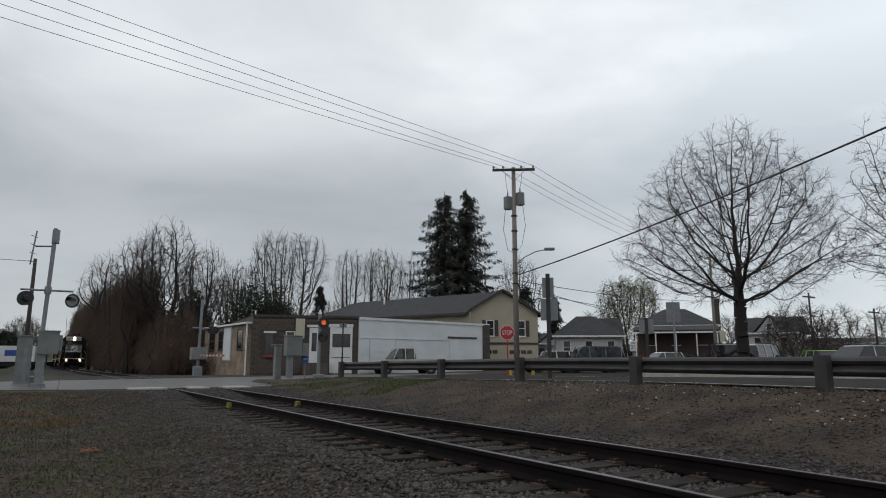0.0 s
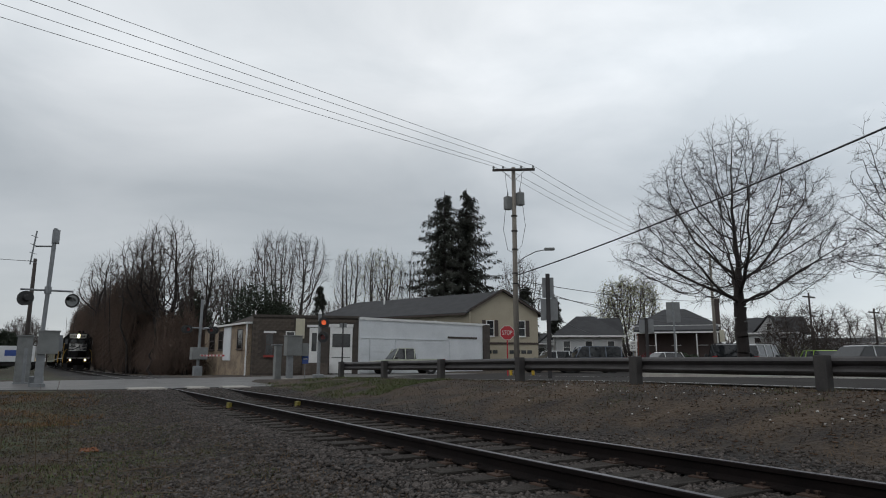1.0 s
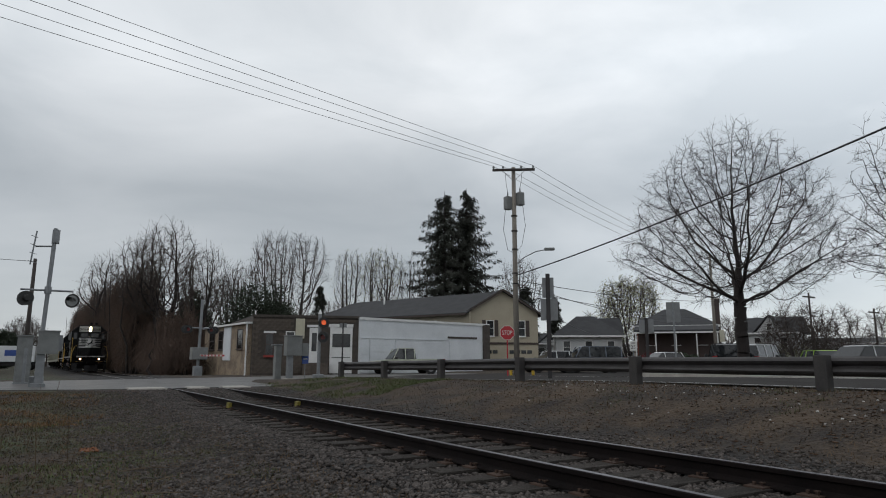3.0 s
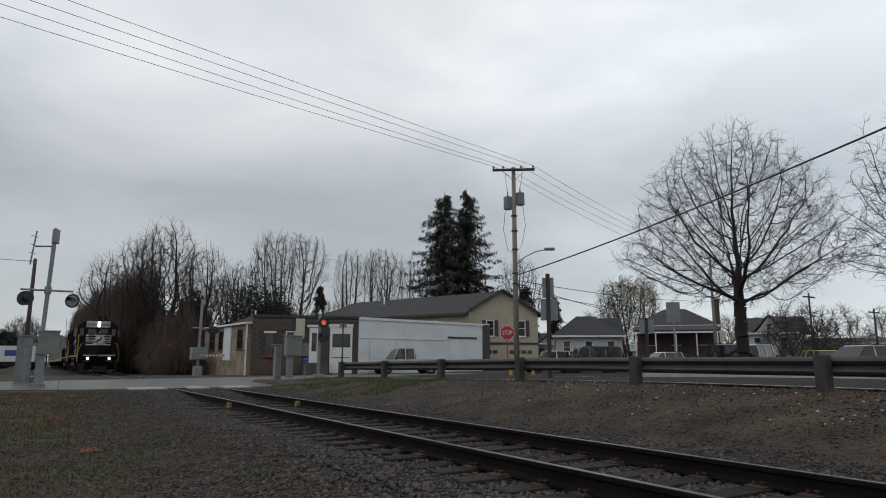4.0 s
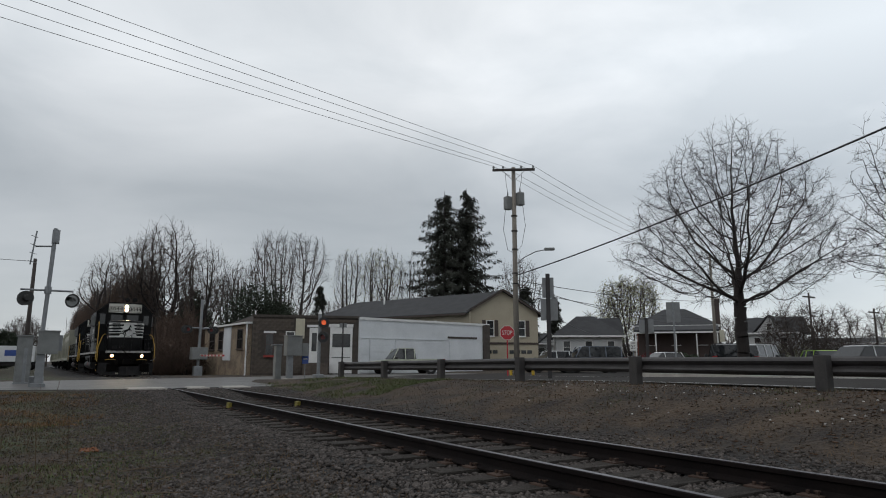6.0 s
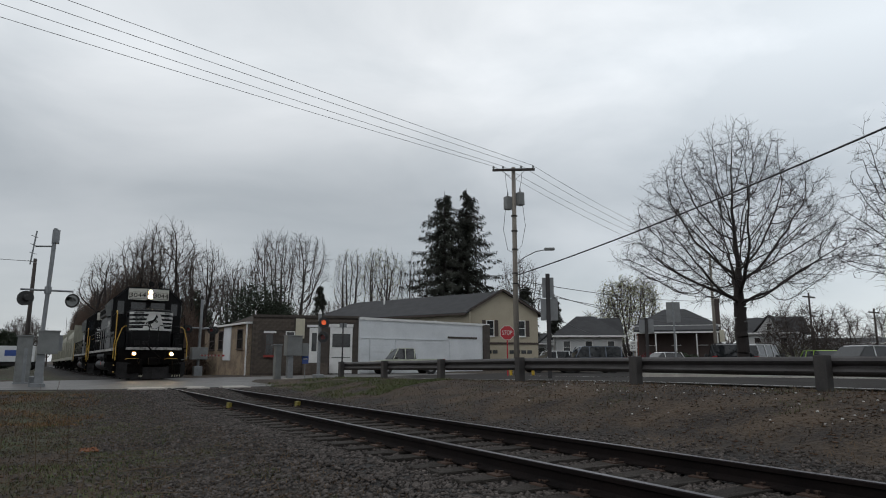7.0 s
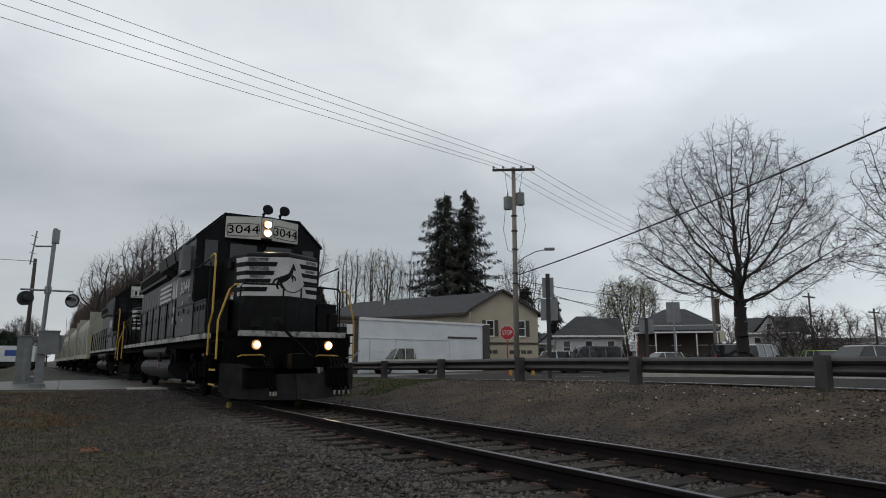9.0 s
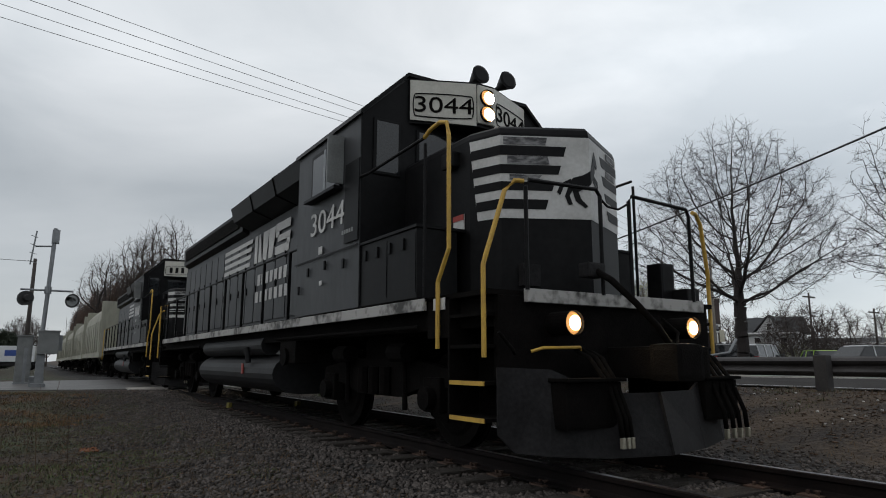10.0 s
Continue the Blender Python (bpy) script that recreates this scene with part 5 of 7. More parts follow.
part("roof_vent", placed(bar((8.0, -1.2, ridge - 0.7), (8.0, -1.2, ridge + 0.35), r=0.09), mW), M_TRIMW, tan, "white roof vent pipe")


def small_house(az, dist, turn, w, d, eave, ridge, wall_m, roof_m, label, hip=True, porch=False, chimney=False, base=-0.2):
    x, y = spot(az, dist)
    H = thing("house", (x, y, 0, turn), label, "house", "houses along the street")
    part("wall", bx(-w / 2, w / 2, 0, d, base, eave), wall_m, H)
    bm = bmesh.new()
    o = 0.45
    ins = min(w, d) * 0.36 if hip else 0.0
    vs = [bm.verts.new(p) for p in ((-w / 2 - o, -o, eave), (w / 2 + o, -o, eave), (w / 2 + o, d + o, eave), (-w / 2 - o, d + o, eave),
                                    (-w / 2 - (0 if hip else o) + ins, d / 2, ridge), (w / 2 + (0 if hip else o) - ins, d / 2, ridge))]
    for f in ((0, 1, 5, 4), (1, 2, 5), (2, 3, 4, 5), (3, 0, 4), (3, 2, 1, 0)):
        bm.faces.new([vs[i] for i in f])
    rf = part("roof", bm, roof_m, H)
    part("eaves_trim", bx(-w / 2 - o, w / 2 + o, -o - 0.05, -o, eave - 0.18, eave + 0.04), M_TRIMW, rf)
    if not hip and w < 8:
        gd = part("gable_dormer", pr([(-w * 0.26, eave + 0.1), (w * 0.26, eave + 0.1), (0, ridge - 0.1)], "y", -0.2, d / 2), wall_m, H)
        for s_ in (-1, 1):
            part("dormer_roof", pr([(s_ * w * 0.33, eave - 0.12), (0, ridge - 0.02), (0, ridge + 0.12), (s_ * w * 0.33, eave + 0.02)], "y", -0.5, d / 2), roof_m, gd)
        window(H, Matrix.Translation((0, -0.2, 0)), -0.35, eave + 0.35, 0.7, 0.9)
    elif hip and not porch:
        gd = part("side_gable", pr([(d * 0.16, eave + 0.05), (d * 0.74, eave + 0.05), (d * 0.45, ridge - 0.5)], "x", w / 2 - 1.2, w / 2 + 0.1), wall_m, H)
        for e0 in (d * 0.10, d * 0.80):
            part("gable_roof", pr([(e0, eave - 0.1), (d * 0.45, ridge - 0.42), (d * 0.45, ridge - 0.28), (e0, eave + 0.04)], "x", w / 2 - 2.2, w / 2 + 0.45), roof_m, gd)
    n_ = max(2, int(w / 2.2))
    for k in range(n_):
        window(H, Matrix.Identity(4), -w / 2 + w * (k + 0.5) / n_ - 0.45, eave - 2.1, 0.9, 1.5)
        window(H, Matrix(((0, 1, 0, -w / 2), (-1, 0, 0, 0), (0, 0, 1, 0), (0, 0, 0, 1))) @ Matrix.Translation((-d, 0, 0)), d * (k + 0.5) / n_ - 0.45, eave - 2.1, 0.9, 1.5)
    if porch:
        part("porch_roof", pr([(-2.6, eave - 0.55), (-0.05, eave + 0.1), (-0.05, eave - 0.1), (-2.6, eave - 0.75)], "x", -w / 2 - 0.2, w / 2 + 0.2), roof_m, H)
        part("porch_beam", bx(-w / 2 - 0.2, w / 2 + 0.2, -2.65, -2.45, eave - 0.90, eave - 0.74), M_TRIMW, H, "white porch beam")
        for k in range(5):
            xx = -w / 2 + w * k / 4
            part("porch_column", bx(xx - 0.06, xx + 0.06, -2.60, -2.48, 0.75, eave - 0.98, 0.02), M_TRIMW, H, "white porch column")
        # dark panel over the house wall paints in the shade under the porch roof
        part("porch_wall", bx(-w / 2 + 0.1, w / 2 - 0.1, -0.06, 0.0, 0.75, eave - 0.5), M_SHUTTER, H, "dark panel standing in for the porch's shade")
        part("porch_floor", bx(-w / 2 - 0.2, w / 2 + 0.2, -2.7, 0, base, 0.75), wall_m, H)
        part("porch_rail", bx(-w / 2, w / 2, -2.6, -2.5, 1.45, 1.52), M_SHUTTER, H)
        k = -w / 2 + 0.2
        while k < w / 2:
            part("baluster", bx(k, k + 0.05, -2.58, -2.53, 0.75, 1.45), M_SHUTTER, H)
            k += 0.35
    if chimney:
        part("chimney", bx(w / 2 - 0.1, w / 2 + 0.65, d * 0.3, d * 0.3 + 0.8, base, ridge + 0.9), M_SHUTTER, H, "dark brick chimney")
        part("chimney_cap", bx(w / 2 - 0.16, w / 2 + 0.71, d * 0.3 - 0.06, d * 0.3 + 0.86, ridge + 0.9, ridge + 1.0), M_CONCRETE, H)
    return H


small_house(44.8, 80, -40, 7.8, 8.5, 3.9, 6.5, M_HOUSEW, M_ROOF, "grey-white house with a dark hipped roof")
small_house(51.9, 76, -52, 8.2, 8.5, 4.75, 6.9, M_BRICKRED, M_ROOF, "red brick house with a white-columned porch and chimney", porch=True, chimney=True)
small_house(58.9, 98, -70, 6.4, 8.0, 4.7, 7.0, M_HOUSEW, M_ROOF, "pale house with a dark gabled roof", hip=False)
small_house(61.5, 112, -60, 14.0, 7.0, 3.3, 4.4, M_BRICKRED, M_ROOF, "long low brick house with a dark roof", hip=False)
small_house(65.8, 105, -60, 20.0, 8.0, 3.4, 4.2, M_HOUSEW, M_ROOF, "long low pale building with a dark roof", hip=False)
small_house(41.6, 95, -40, 6.0, 8.0, 3.4, 5.0, M_HOUSEW, M_ROOF, "small pale house with a dark roof", hip=False)
small_house(48.2, 105, -40, 12.0, 8.0, 3.0, 3.6, M_CONCRETE, M_ROOF, "low concrete building with a flat dark roof", hip=False)


# ---------------------------------------------------------------- poles and wires
def utility_pole(at, h, r, material, label, name="utility_pole"):
    P = thing(name, at, label, "utility pole", "utility poles")
    part("pole", tube(bmesh.new(), [(0, 0, -0.4), (0, 0, h * 0.5), (0, 0, h)], r, 14, True, r * 0.68), material, P, smooth=True)
    return P


px, py = 23.25, 29.1
up = utility_pole((px, py, 0.05), 12.2, 0.17, M_POLEWOOD, "tall weathered wooden utility pole with crossarm and transformers")
arm_d = Vector((1.02, -0.75, 0)).normalized()
arm_a, arm_b = -arm_d * 1.25 + Vector((0, 0, 12.0)), arm_d * 1.25 + Vector((0, 0, 12.0))
off_n = Vector((-arm_d.y, arm_d.x, 0))
off_n = off_n if off_n.y < 0 else -off_n
bm = bmesh.new()
box(bm, -1.25, 1.25, -0.06, 0.06, -0.07, 0.07, 0.01)
placed(bm, Matrix.Translation(Vector((0, 0, 12.0)) + off_n * 0.2) @ Matrix.Rotation(math.atan2(arm_d.y, arm_d.x), 4, "Z"))
part("crossarm", bm, M_POLEDARK, up, "dark timber crossarm")
INS = []
for k, u in enumerate((-1.18, -0.62, 0.45, 1.15)):
    p = arm_d * u + off_n * 0.2 + Vector((0, 0, 12.07))
    bm = bmesh.new()
    tube(bm, [p, p + Vector((0, 0, 0.16))], 0.03, 8)
    tube(bm, [p + Vector((0, 0, 0.06)), p + Vector((0, 0, 0.17))], 0.075, 10, True, 0.05)
    part("insulator", bm, M_GREYBOX, up, "grey porcelain insulator")
    INS.append(Vector((px, py, 0.05)) + p + Vector((0, 0, 0.17)))
for s_ in (-1, 1):
    part("arm_brace", bar(arm_d * s_ * 0.65 + off_n * 0.24 + Vector((0, 0, 11.93)), off_n * 0.2 + Vector((0, 0, 11.3)), r=0.015), M_GALV, up)
    c = arm_d * s_ * 0.36 + Vector((0, 0, 9.75 + 0.12 * s_))
    tr = part("transformer", placed(bx(-0.19, 0.19, -0.19, 0.19, 0, 0.78, 0.05), Matrix.Translation(c)), M_GREYBOX, up, "grey transformer can")
    part("bushing", bar(c + Vector((0, 0, 0.78)), c + Vector((0, 0, 1.05)), r=0.035), M_POLEDARK, tr)
    part("lead", tube(bmesh.new(), [c + Vector((0, 0, 1.05)), c + Vector((s_ * 0.1, 0, 1.5)), arm_d * s_ * 0.5 + Vector((0, 0, 11.9))], 0.012, 5), M_WIRE, tr)
    part("lead", tube(bmesh.new(), [c + arm_d * s_ * 0.15, c + arm_d * s_ * 0.28 + Vector((0, 0, -1.2)), c + arm_d * s_ * 0.05 + Vector((0, 0, -2.4)), Vector((0, 0, 7.0))], 0.014, 5), M_WIRE, tr)
ld = Vector((0.78, -0.62, 0))
part("street_light_arm", tube(bmesh.new(), [Vector((0, 0, 6.3)), ld * 0.5 + Vector((0, 0, 6.75)), ld * 1.2 + Vector((0, 0, 7.1)), ld * 1.75 + Vector((0, 0, 7.2))], 0.03, 8), M_GALV, up, "grey street lamp arm")
sl = part("street_light", placed(bx(-0.3, 0.3, -0.13, 0.13, -0.07, 0.09, 0.06), Matrix.Translation(ld * 2.0 + Vector((0, 0, 7.22))) @ Matrix.Rotation(math.atan2(ld.y, ld.x), 4, "Z")), M_GREYBOX, up, "grey street lamp head")
part("cable_coil", tube(bmesh.new(), [(0.25 + 0.38 * math.cos(a) + 0.9, -0.7, 4.0 + 0.38 * math.sin(a)) for a in [k * math.pi / 10 for k in range(21)]], 0.025, 6, False), M_WIRE, up, "coiled black cable")
for z in (5.2, 5.8, 7.2, 8.3, 9.2):
    part("pole_band", disc((0, 0, z), (0, 0, 1), 0.18, 0.08, 14), M_POLEDARK, up)

far_pole = utility_pole((*spot(54.9, 66), 0.1), 11.0, 0.16, M_POLEWOOD, "weathered wooden utility pole behind the parking lot")
part("pole_sign", bx(0.3, 1.0, -0.3, -0.26, 2.6, 3.7), M_CREAM, far_pole)
for az, d, h in ((61.8, 92, 9.3), (65.9, 98, 7.5), (67.8, 90, 9.0)):
    q_ = utility_pole((*spot(az, d), 0), h, 0.15, M_POLEDARK, "dark wooden utility pole with crossarm in the distance")
    part("crossarm", bx(-1.3, 1.3, -0.08, 0.08, h - 0.6, h - 0.42), M_POLEDARK, q_)
black_pole = utility_pole((*spot(-0.45, 42), -0.2), 6.65, 0.13, M_POLEDARK, "black wooden pole beyond the crossing")


def wire(name, a, b, sag, r, label, material=None):
    a, b = Vector(a), Vector(b)
    pts_ = []
    for k in range(25):
        t = k / 24
        p = a.lerp(b, t)
        p.z -= 4 * sag * t * (1 - t)
        pts_.append(p)
    ob = link_mesh(name, tube(bmesh.new(), pts_, r, 5), material or M_WIRE)
    return tagged(ob, label, "wire", "overhead wires")


ends = [(-24.5, 22.6, 13.6), (-24.9, 22.2, 14.2), (-24.9, 21.2, 14.3), (-24.9, 20.3, 14.55)]
for p, q_ in zip(INS, ends):
    wire("power_line", p, q_, 0.2, 0.011, "thin grey overhead power line", M_WIREPALE)
fp = Vector((*spot(54.9, 66), 0))
for p, dz, dx in zip(INS, (9.7, 10.4, 10.6, 11.1), (-0.8, -0.3, 0.3, 0.8)):
    wire("power_line", p, fp + Vector((dx, 0, dz)), 0.6, 0.011, "thin grey overhead power line", M_WIREPALE)
wire("service_cable", (px, py, 5.75), (18.8, -3.0, 9.2), 0.45, 0.035, "thick dark bundled cable along the street")
for z0, z1, az, d in ((5.3, 4.8, 52.5, 75), (5.0, 4.9, 54.5, 66), (4.6, 3.5, 46.5, 80), (5.5, 6.5, 54.9, 66)):
    x, y = spot(az, d)
    wire("service_cable", (px, py, z0), (x, y, z1), 0.35, 0.022, "dark service cable to the houses")
bp = spot(-0.45, 42)
wire("service_cable", (*bp, 6.3), (-22, 34, 6.3), 0.3, 0.014, "dark service cable at the crossing")


# ---------------------------------------------------------------- crossing signals and signs
def flasher(parent, at, facing, lit, name="flasher"):
    """A round target with hood and red lens; facing: degrees from +x."""
    d = Vector((math.cos(radians(facing)), math.sin(radians(facing)), 0))
    at = Vector(at)
    f = part(name, disc(at, d, 0.25, 0.025, 22), M_BLACKP, parent, "black round signal target")
    part("lamp_case", disc(at - d * 0.16, d, 0.10, 0.16, 14, 0.13), M_BLACKP, f)
    part("lens", disc(at + d * 0.026, d, 0.19 if lit is None else 0.105, 0.012, 18), M_REDLIT if lit else M_CLEAR if lit is None else M_REDDIM, f, "red signal lens")
    bm = bmesh.new()
    u = d.cross(Vector((0, 0, 1)))
    for k in range(10):
        a0, a1 = math.pi * k / 10, math.pi * (k + 1) / 10
        c = [at + d * 0.03 + (u * math.cos(a) + Vector((0, 0, 1)) * math.sin(a)) * 0.125 for a in (a0, a1)]
        e_ = [p + d * 0.22 for p in c]
        vs = [bm.verts.new(p) for p in (c[0], c[1], e_[1], e_[0])]
        bm.faces.new(vs)
    part("hood", bm, M_BLACKP, f)
    return f


M_CLEAR = mat("pale_lens_glass", (0.22, 0.23, 0.23), (0.16, 0.17, 0.17), 0.2)
sig = thing("crossing_signal", (0.20, 26.6, 0), "grey crossing signal mast with two flashers and an antenna", "crossing signal", "crossing signals")
part("mast", bar((0, 0, 0), (0.12, 0, 5.55), r=0.07, sides=12), M_GALV, sig)
part("mast_base", bx(-0.22, 0.22, -0.22, 0.22, -0.1, 0.35, 0.04), M_GALV, sig)
part("light_bar", bar((-0.75, 0.0, 3.32), (0.85, 0.0, 3.32), r=0.035), M_GALV, sig)
flasher(sig, (-0.55, -0.05, 3.02), 110, False)
flasher(sig, (0.85, -0.10, 2.98), 242, None)
flasher(sig, (-0.62, 0.12, 3.02), 60, False)
part("mast_collar", disc((0.07, 0, 3.2), (0, 0, 1), 0.11, 0.25, 12), M_GALV, sig)
part("antenna_arm", bar((0.1, 0, 4.9), (-0.45, 0, 4.85), r=0.03), M_GALV, sig)
part("antenna", bar((-0.45, 0, 5.4), (-0.55, 0, 4.2), r=0.025), M_GALV, sig, "grey antenna rod")
for z in (4.3, 4.6, 4.9, 5.2):
    part("antenna_element", bar((-0.6, -0.2, z), (-0.4, 0.2, z), r=0.012), M_GALV, sig)
part("cap", bx(0.02, 0.26, -0.1, 0.1, 5.0, 5.5, 0.03), M_GALV, sig)


def equipment(name, at, parts_, label):
    E = thing(name, at, label, "signal cabinet", "signal cabinets")
    for nm, b_, m_ in parts_:
        part(nm, bx(*b_, 0.015), m_, E)
    return E


equipment("gate_mechanism", (0.25, 26.2, 0), [("case", (-0.12, 0.50, -0.25, 0.25, 1.10, 1.85), M_GREYBOX), ("case_lid", (-0.15, 0.53, -0.28, 0.28, 1.85, 1.90), M_GREYBOX), ("pedestal", (-0.12, 0.14, -0.13, 0.13, 0.0, 1.1), M_GALV),
          ("foot", (-0.22, 0.22, -0.24, 0.24, -0.1, 0.12), M_GALV), ("side_arm", (0.45, 0.61, -0.08, 0.08, 1.2, 1.75), M_GALV), ("counterweight_arm", (-0.48, -0.38, -0.12, 0.12, 0.15, 1.3), M_GALV)], "grey gate mechanism box on a pedestal by the road")
equipment("signal_cabinet", (-0.42, 30.2, 0), [("body", (-0.10, 0.42, -0.3, 0.3, 0.05, 1.8), M_GREYBOX), ("roof", (-0.14, 0.46, -0.34, 0.34, 1.8, 1.85), M_GREYBOX), ("door", (-0.05, 0.37, -0.315, -0.30, 0.15, 1.7), M_GREYBOX), ("foot", (-0.12, 0.44, -0.36, 0.36, -0.1, 0.05), M_GALV)], "pale grey steel signal cabinet beside the mast")
equipment("signal_cabinet", (10.1, 29.7, 0), [("body", (-0.10, 0.62, -0.25, 0.25, 1.12, 2.02), M_GREYBOX), ("roof", (-0.13, 0.65, -0.28, 0.28, 2.02, 2.06), M_GREYBOX), ("pedestal", (0.0, 0.25, -0.14, 0.14, 0.0, 1.12), M_GALV), ("foot", (-0.12, 0.36, -0.25, 0.25, -0.1, 0.08), M_CONCRETE), ("side_box", (0.66, 0.98, -0.15, 0.15, 1.1, 1.7), M_GREYBOX)], "grey gate cabinet on a pedestal across the track")
equipment("meter_box", (9.85, 30.6, 0), [("body", (-0.06, 0.22, -0.18, 0.18, 0.0, 1.6), M_GREYBOX), ("lid", (-0.20, 0.26, -0.2, 0.2, 1.6, 1.66), M_SIGNBACK)], "narrow grey meter box with a pale lid")
bs = thing("blue_notice", (11.05, 29.9, 0), "small blue notice on a thin post", "sign")
part("post", bar((0, 0, 0), (0, 0, 1.3), r=0.02), M_GALV, bs)
part("plate", bx(-0.16, 0.16, -0.03, -0.01, 0.75, 1.25, 0.005), M_BLUE, bs, "blue notice plate")
part("writing_bar", bx(-0.10, 0.10, -0.036, -0.031, 0.95, 1.0), M_SIGNWHITE, bs)

sg2 = thing("crossing_signal", (10.75, 27.4, 0), "grey crossing signal mast with a lit red flasher", "crossing signal", "crossing signals")
part("mast", bar((0, 0, 0), (0, 0, 2.95), r=0.075, sides=12), M_GALV, sg2)
part("finial", disc((0, 0, 2.95), (0, 0, 1), 0.09, 0.20, 10, 0.02), M_TRIMW, sg2)
part("mast_base", bx(-0.2, 0.2, -0.2, 0.2, -0.1, 0.3, 0.05), M_GALV, sg2)
flasher(sg2, (0.12, -0.16, 2.56), 248, True)
flasher(sg2, (0.10, -0.20, 1.92), 235, False)
part("light_bar", bar((0.0, -0.1, 2.56), (0.0, 0.15, 1.92), r=0.03), M_GALV, sg2)
sgp = thing("sign_post", (11.35, 26.2, 0), "thin dark post with a small sign seen edge-on", "sign")
part("post", bar((0, 0, 0), (0, 0, 2.5), r=0.035), M_POSTDARK, sgp)
part("plate", bx(-0.16, 0.16, -0.02, 0.02, 2.32, 2.5), M_SIGNBACK, sgp)

fs = thing("crossing_signal", (8.8, 42.7, -0.05), "grey far crossing signal with flashers and lowered gate", "crossing signal", "crossing signals")
part("mast", bar((0, 0, 0), (0.05, 0, 4.75), r=0.09, sides=12), M_GALV, fs)
part("mast_base", bx(-0.25, 0.25, -0.25, 0.25, -0.1, 0.6, 0.05), M_GALV, fs)
part("case", bx(-0.45, 0.5, -0.35, 0.35, 1.0, 1.75, 0.03), M_GREYBOX, fs)
part("light_bar", bar((-0.75, -0.3, 2.95), (0.75, 0.3, 2.95), r=0.04), M_GALV, fs)
for x, y, f_ in ((-0.75, -0.35, 250), (0.75, 0.2, 250), (-0.9, -0.2, 70), (1.0, 0.4, 70)):
    flasher(fs, (x, y, 2.85), f_, False)
M_GATEW = mat("white_gate_paint", (0.55, 0.55, 0.53), (0.45, 0.45, 0.43), 0.5)
for k in range(14):
    part("gate_arm", bx(0.0, 0.05, -0.90 - 0.42 * k, -0.48 - 0.42 * k, 1.20 - 0.003 * k, 1.30 - 0.003 * k), M_STOP if k % 2 else M_GATEW, fs, "red and white gate arm")


def sign(name, at, turn, h, post_m, plates, label, lean=0.0):
    S = thing(name, (*at, turn), label, "sign", "street signs")
    pw = 0.07 if post_m is M_POSTDARK else 0.04
    part("post", bx(-pw, pw, -0.03, 0.02, -0.3, h, 0.005), post_m, S)
    for x0, x1, z0, z1, m_ in plates:
        part("plate", bx(x0, x1, 0.022, 0.03, z0, z1, 0.003), m_, S, "flat aluminium sign plate")
        for z in (z0 + 0.1, z1 - 0.1):
            part("bolt", disc((0, 0.02, z), (0, -1, 0), 0.014, 0.015, 8), M_GALV, S)
    return S


x, y = 14.75, 16.7
sign("street_sign", (x, y, 0.3), -40, 3.55, M_POSTDARK, [(-0.19, 0.20, 2.72, 3.42, M_SIGNBACK), (-0.26, 0.32, 1.95, 2.70, M_SIGNBACK)], "two grey signs seen from behind on a dark post")
x, y = spot(51.8, 31.5)
sign("street_sign", (x, y, 0.1), -48, 3.5, M_GALV, [(-0.3, 0.3, 2.55, 3.48, M_SIGNBACK)], "grey sign seen from behind on a steel post")
x, y = spot(49.6, 31)
sign("street_sign", (x, y, 0.1), -48, 2.75, M_POSTDARK, [(-0.32, 0.32, 2.05, 2.68, M_SIGNBACK)], "square grey sign seen from behind on a dark post")
x, y = spot(48.45, 50)
s25 = sign("speed_sign", (x, y, 0.1), -46, 2.3, M_GALV, [], "white speed limit sign on a post")
pl = part("plate", bx(-0.24, 0.24, -0.035, -0.025, 1.55, 2.25, 0.005), M_SIGNWHITE, s25, "white sign plate")
writing("number", "25", 0.36, Matrix.Translation((0, -0.038, 1.80)) @ FRONT, M_BLACKP, pl)
part("writing_bar", bx(-0.15, 0.15, -0.042, -0.036, 2.08, 2.14), M_BLACKP, pl)

x, y = 21.35, 27.5
ss_ = thing("stop_sign", (x, y, 0.05, -38), "red octagonal stop sign with white letters on a red post", "stop sign")
part("post", bx(-0.035, 0.035, -0.02, 0.02, -0.2, 2.0, 0.005), M_STOP, ss_)
oc = [(0.38 * math.cos(radians(22.5 + 45 * k)) / math.cos(radians(22.5)), 2.32 + 0.38 * math.sin(radians(22.5 + 45 * k)) / math.cos(radians(22.5))) for k in range(8)]
part("border", pr(oc, "y", -0.036, -0.026), M_SIGNWHITE, ss_, "white border")
part("plate", pr([(u * 0.93, 2.32 + (v - 2.32) * 0.93) for u, v in oc], "y", -0.042, -0.037), M_STOP, ss_, "red octagon face")
writing("word", "STOP", 0.32, Matrix.Translation((0, -0.045, 2.32)) @ FRONT, M_SIGNWHITE, ss_, squeeze=0.72)

for az, d in ((38.1, 38.5), (40.0, 38.0)):
    x, y = spot(az, d)
    ob = link_mesh("bollard", tube(bmesh.new(), [(0, 0, -0.2), (0, 0, 0.92), (0, 0, 0.99)], 0.085, 14, True, 0.08), M_YELLOWB)
    ob.location = (x, y, 0.05)
    tagged(ob, "yellow painted steel bollard beside the street", "bollard", "bollards")


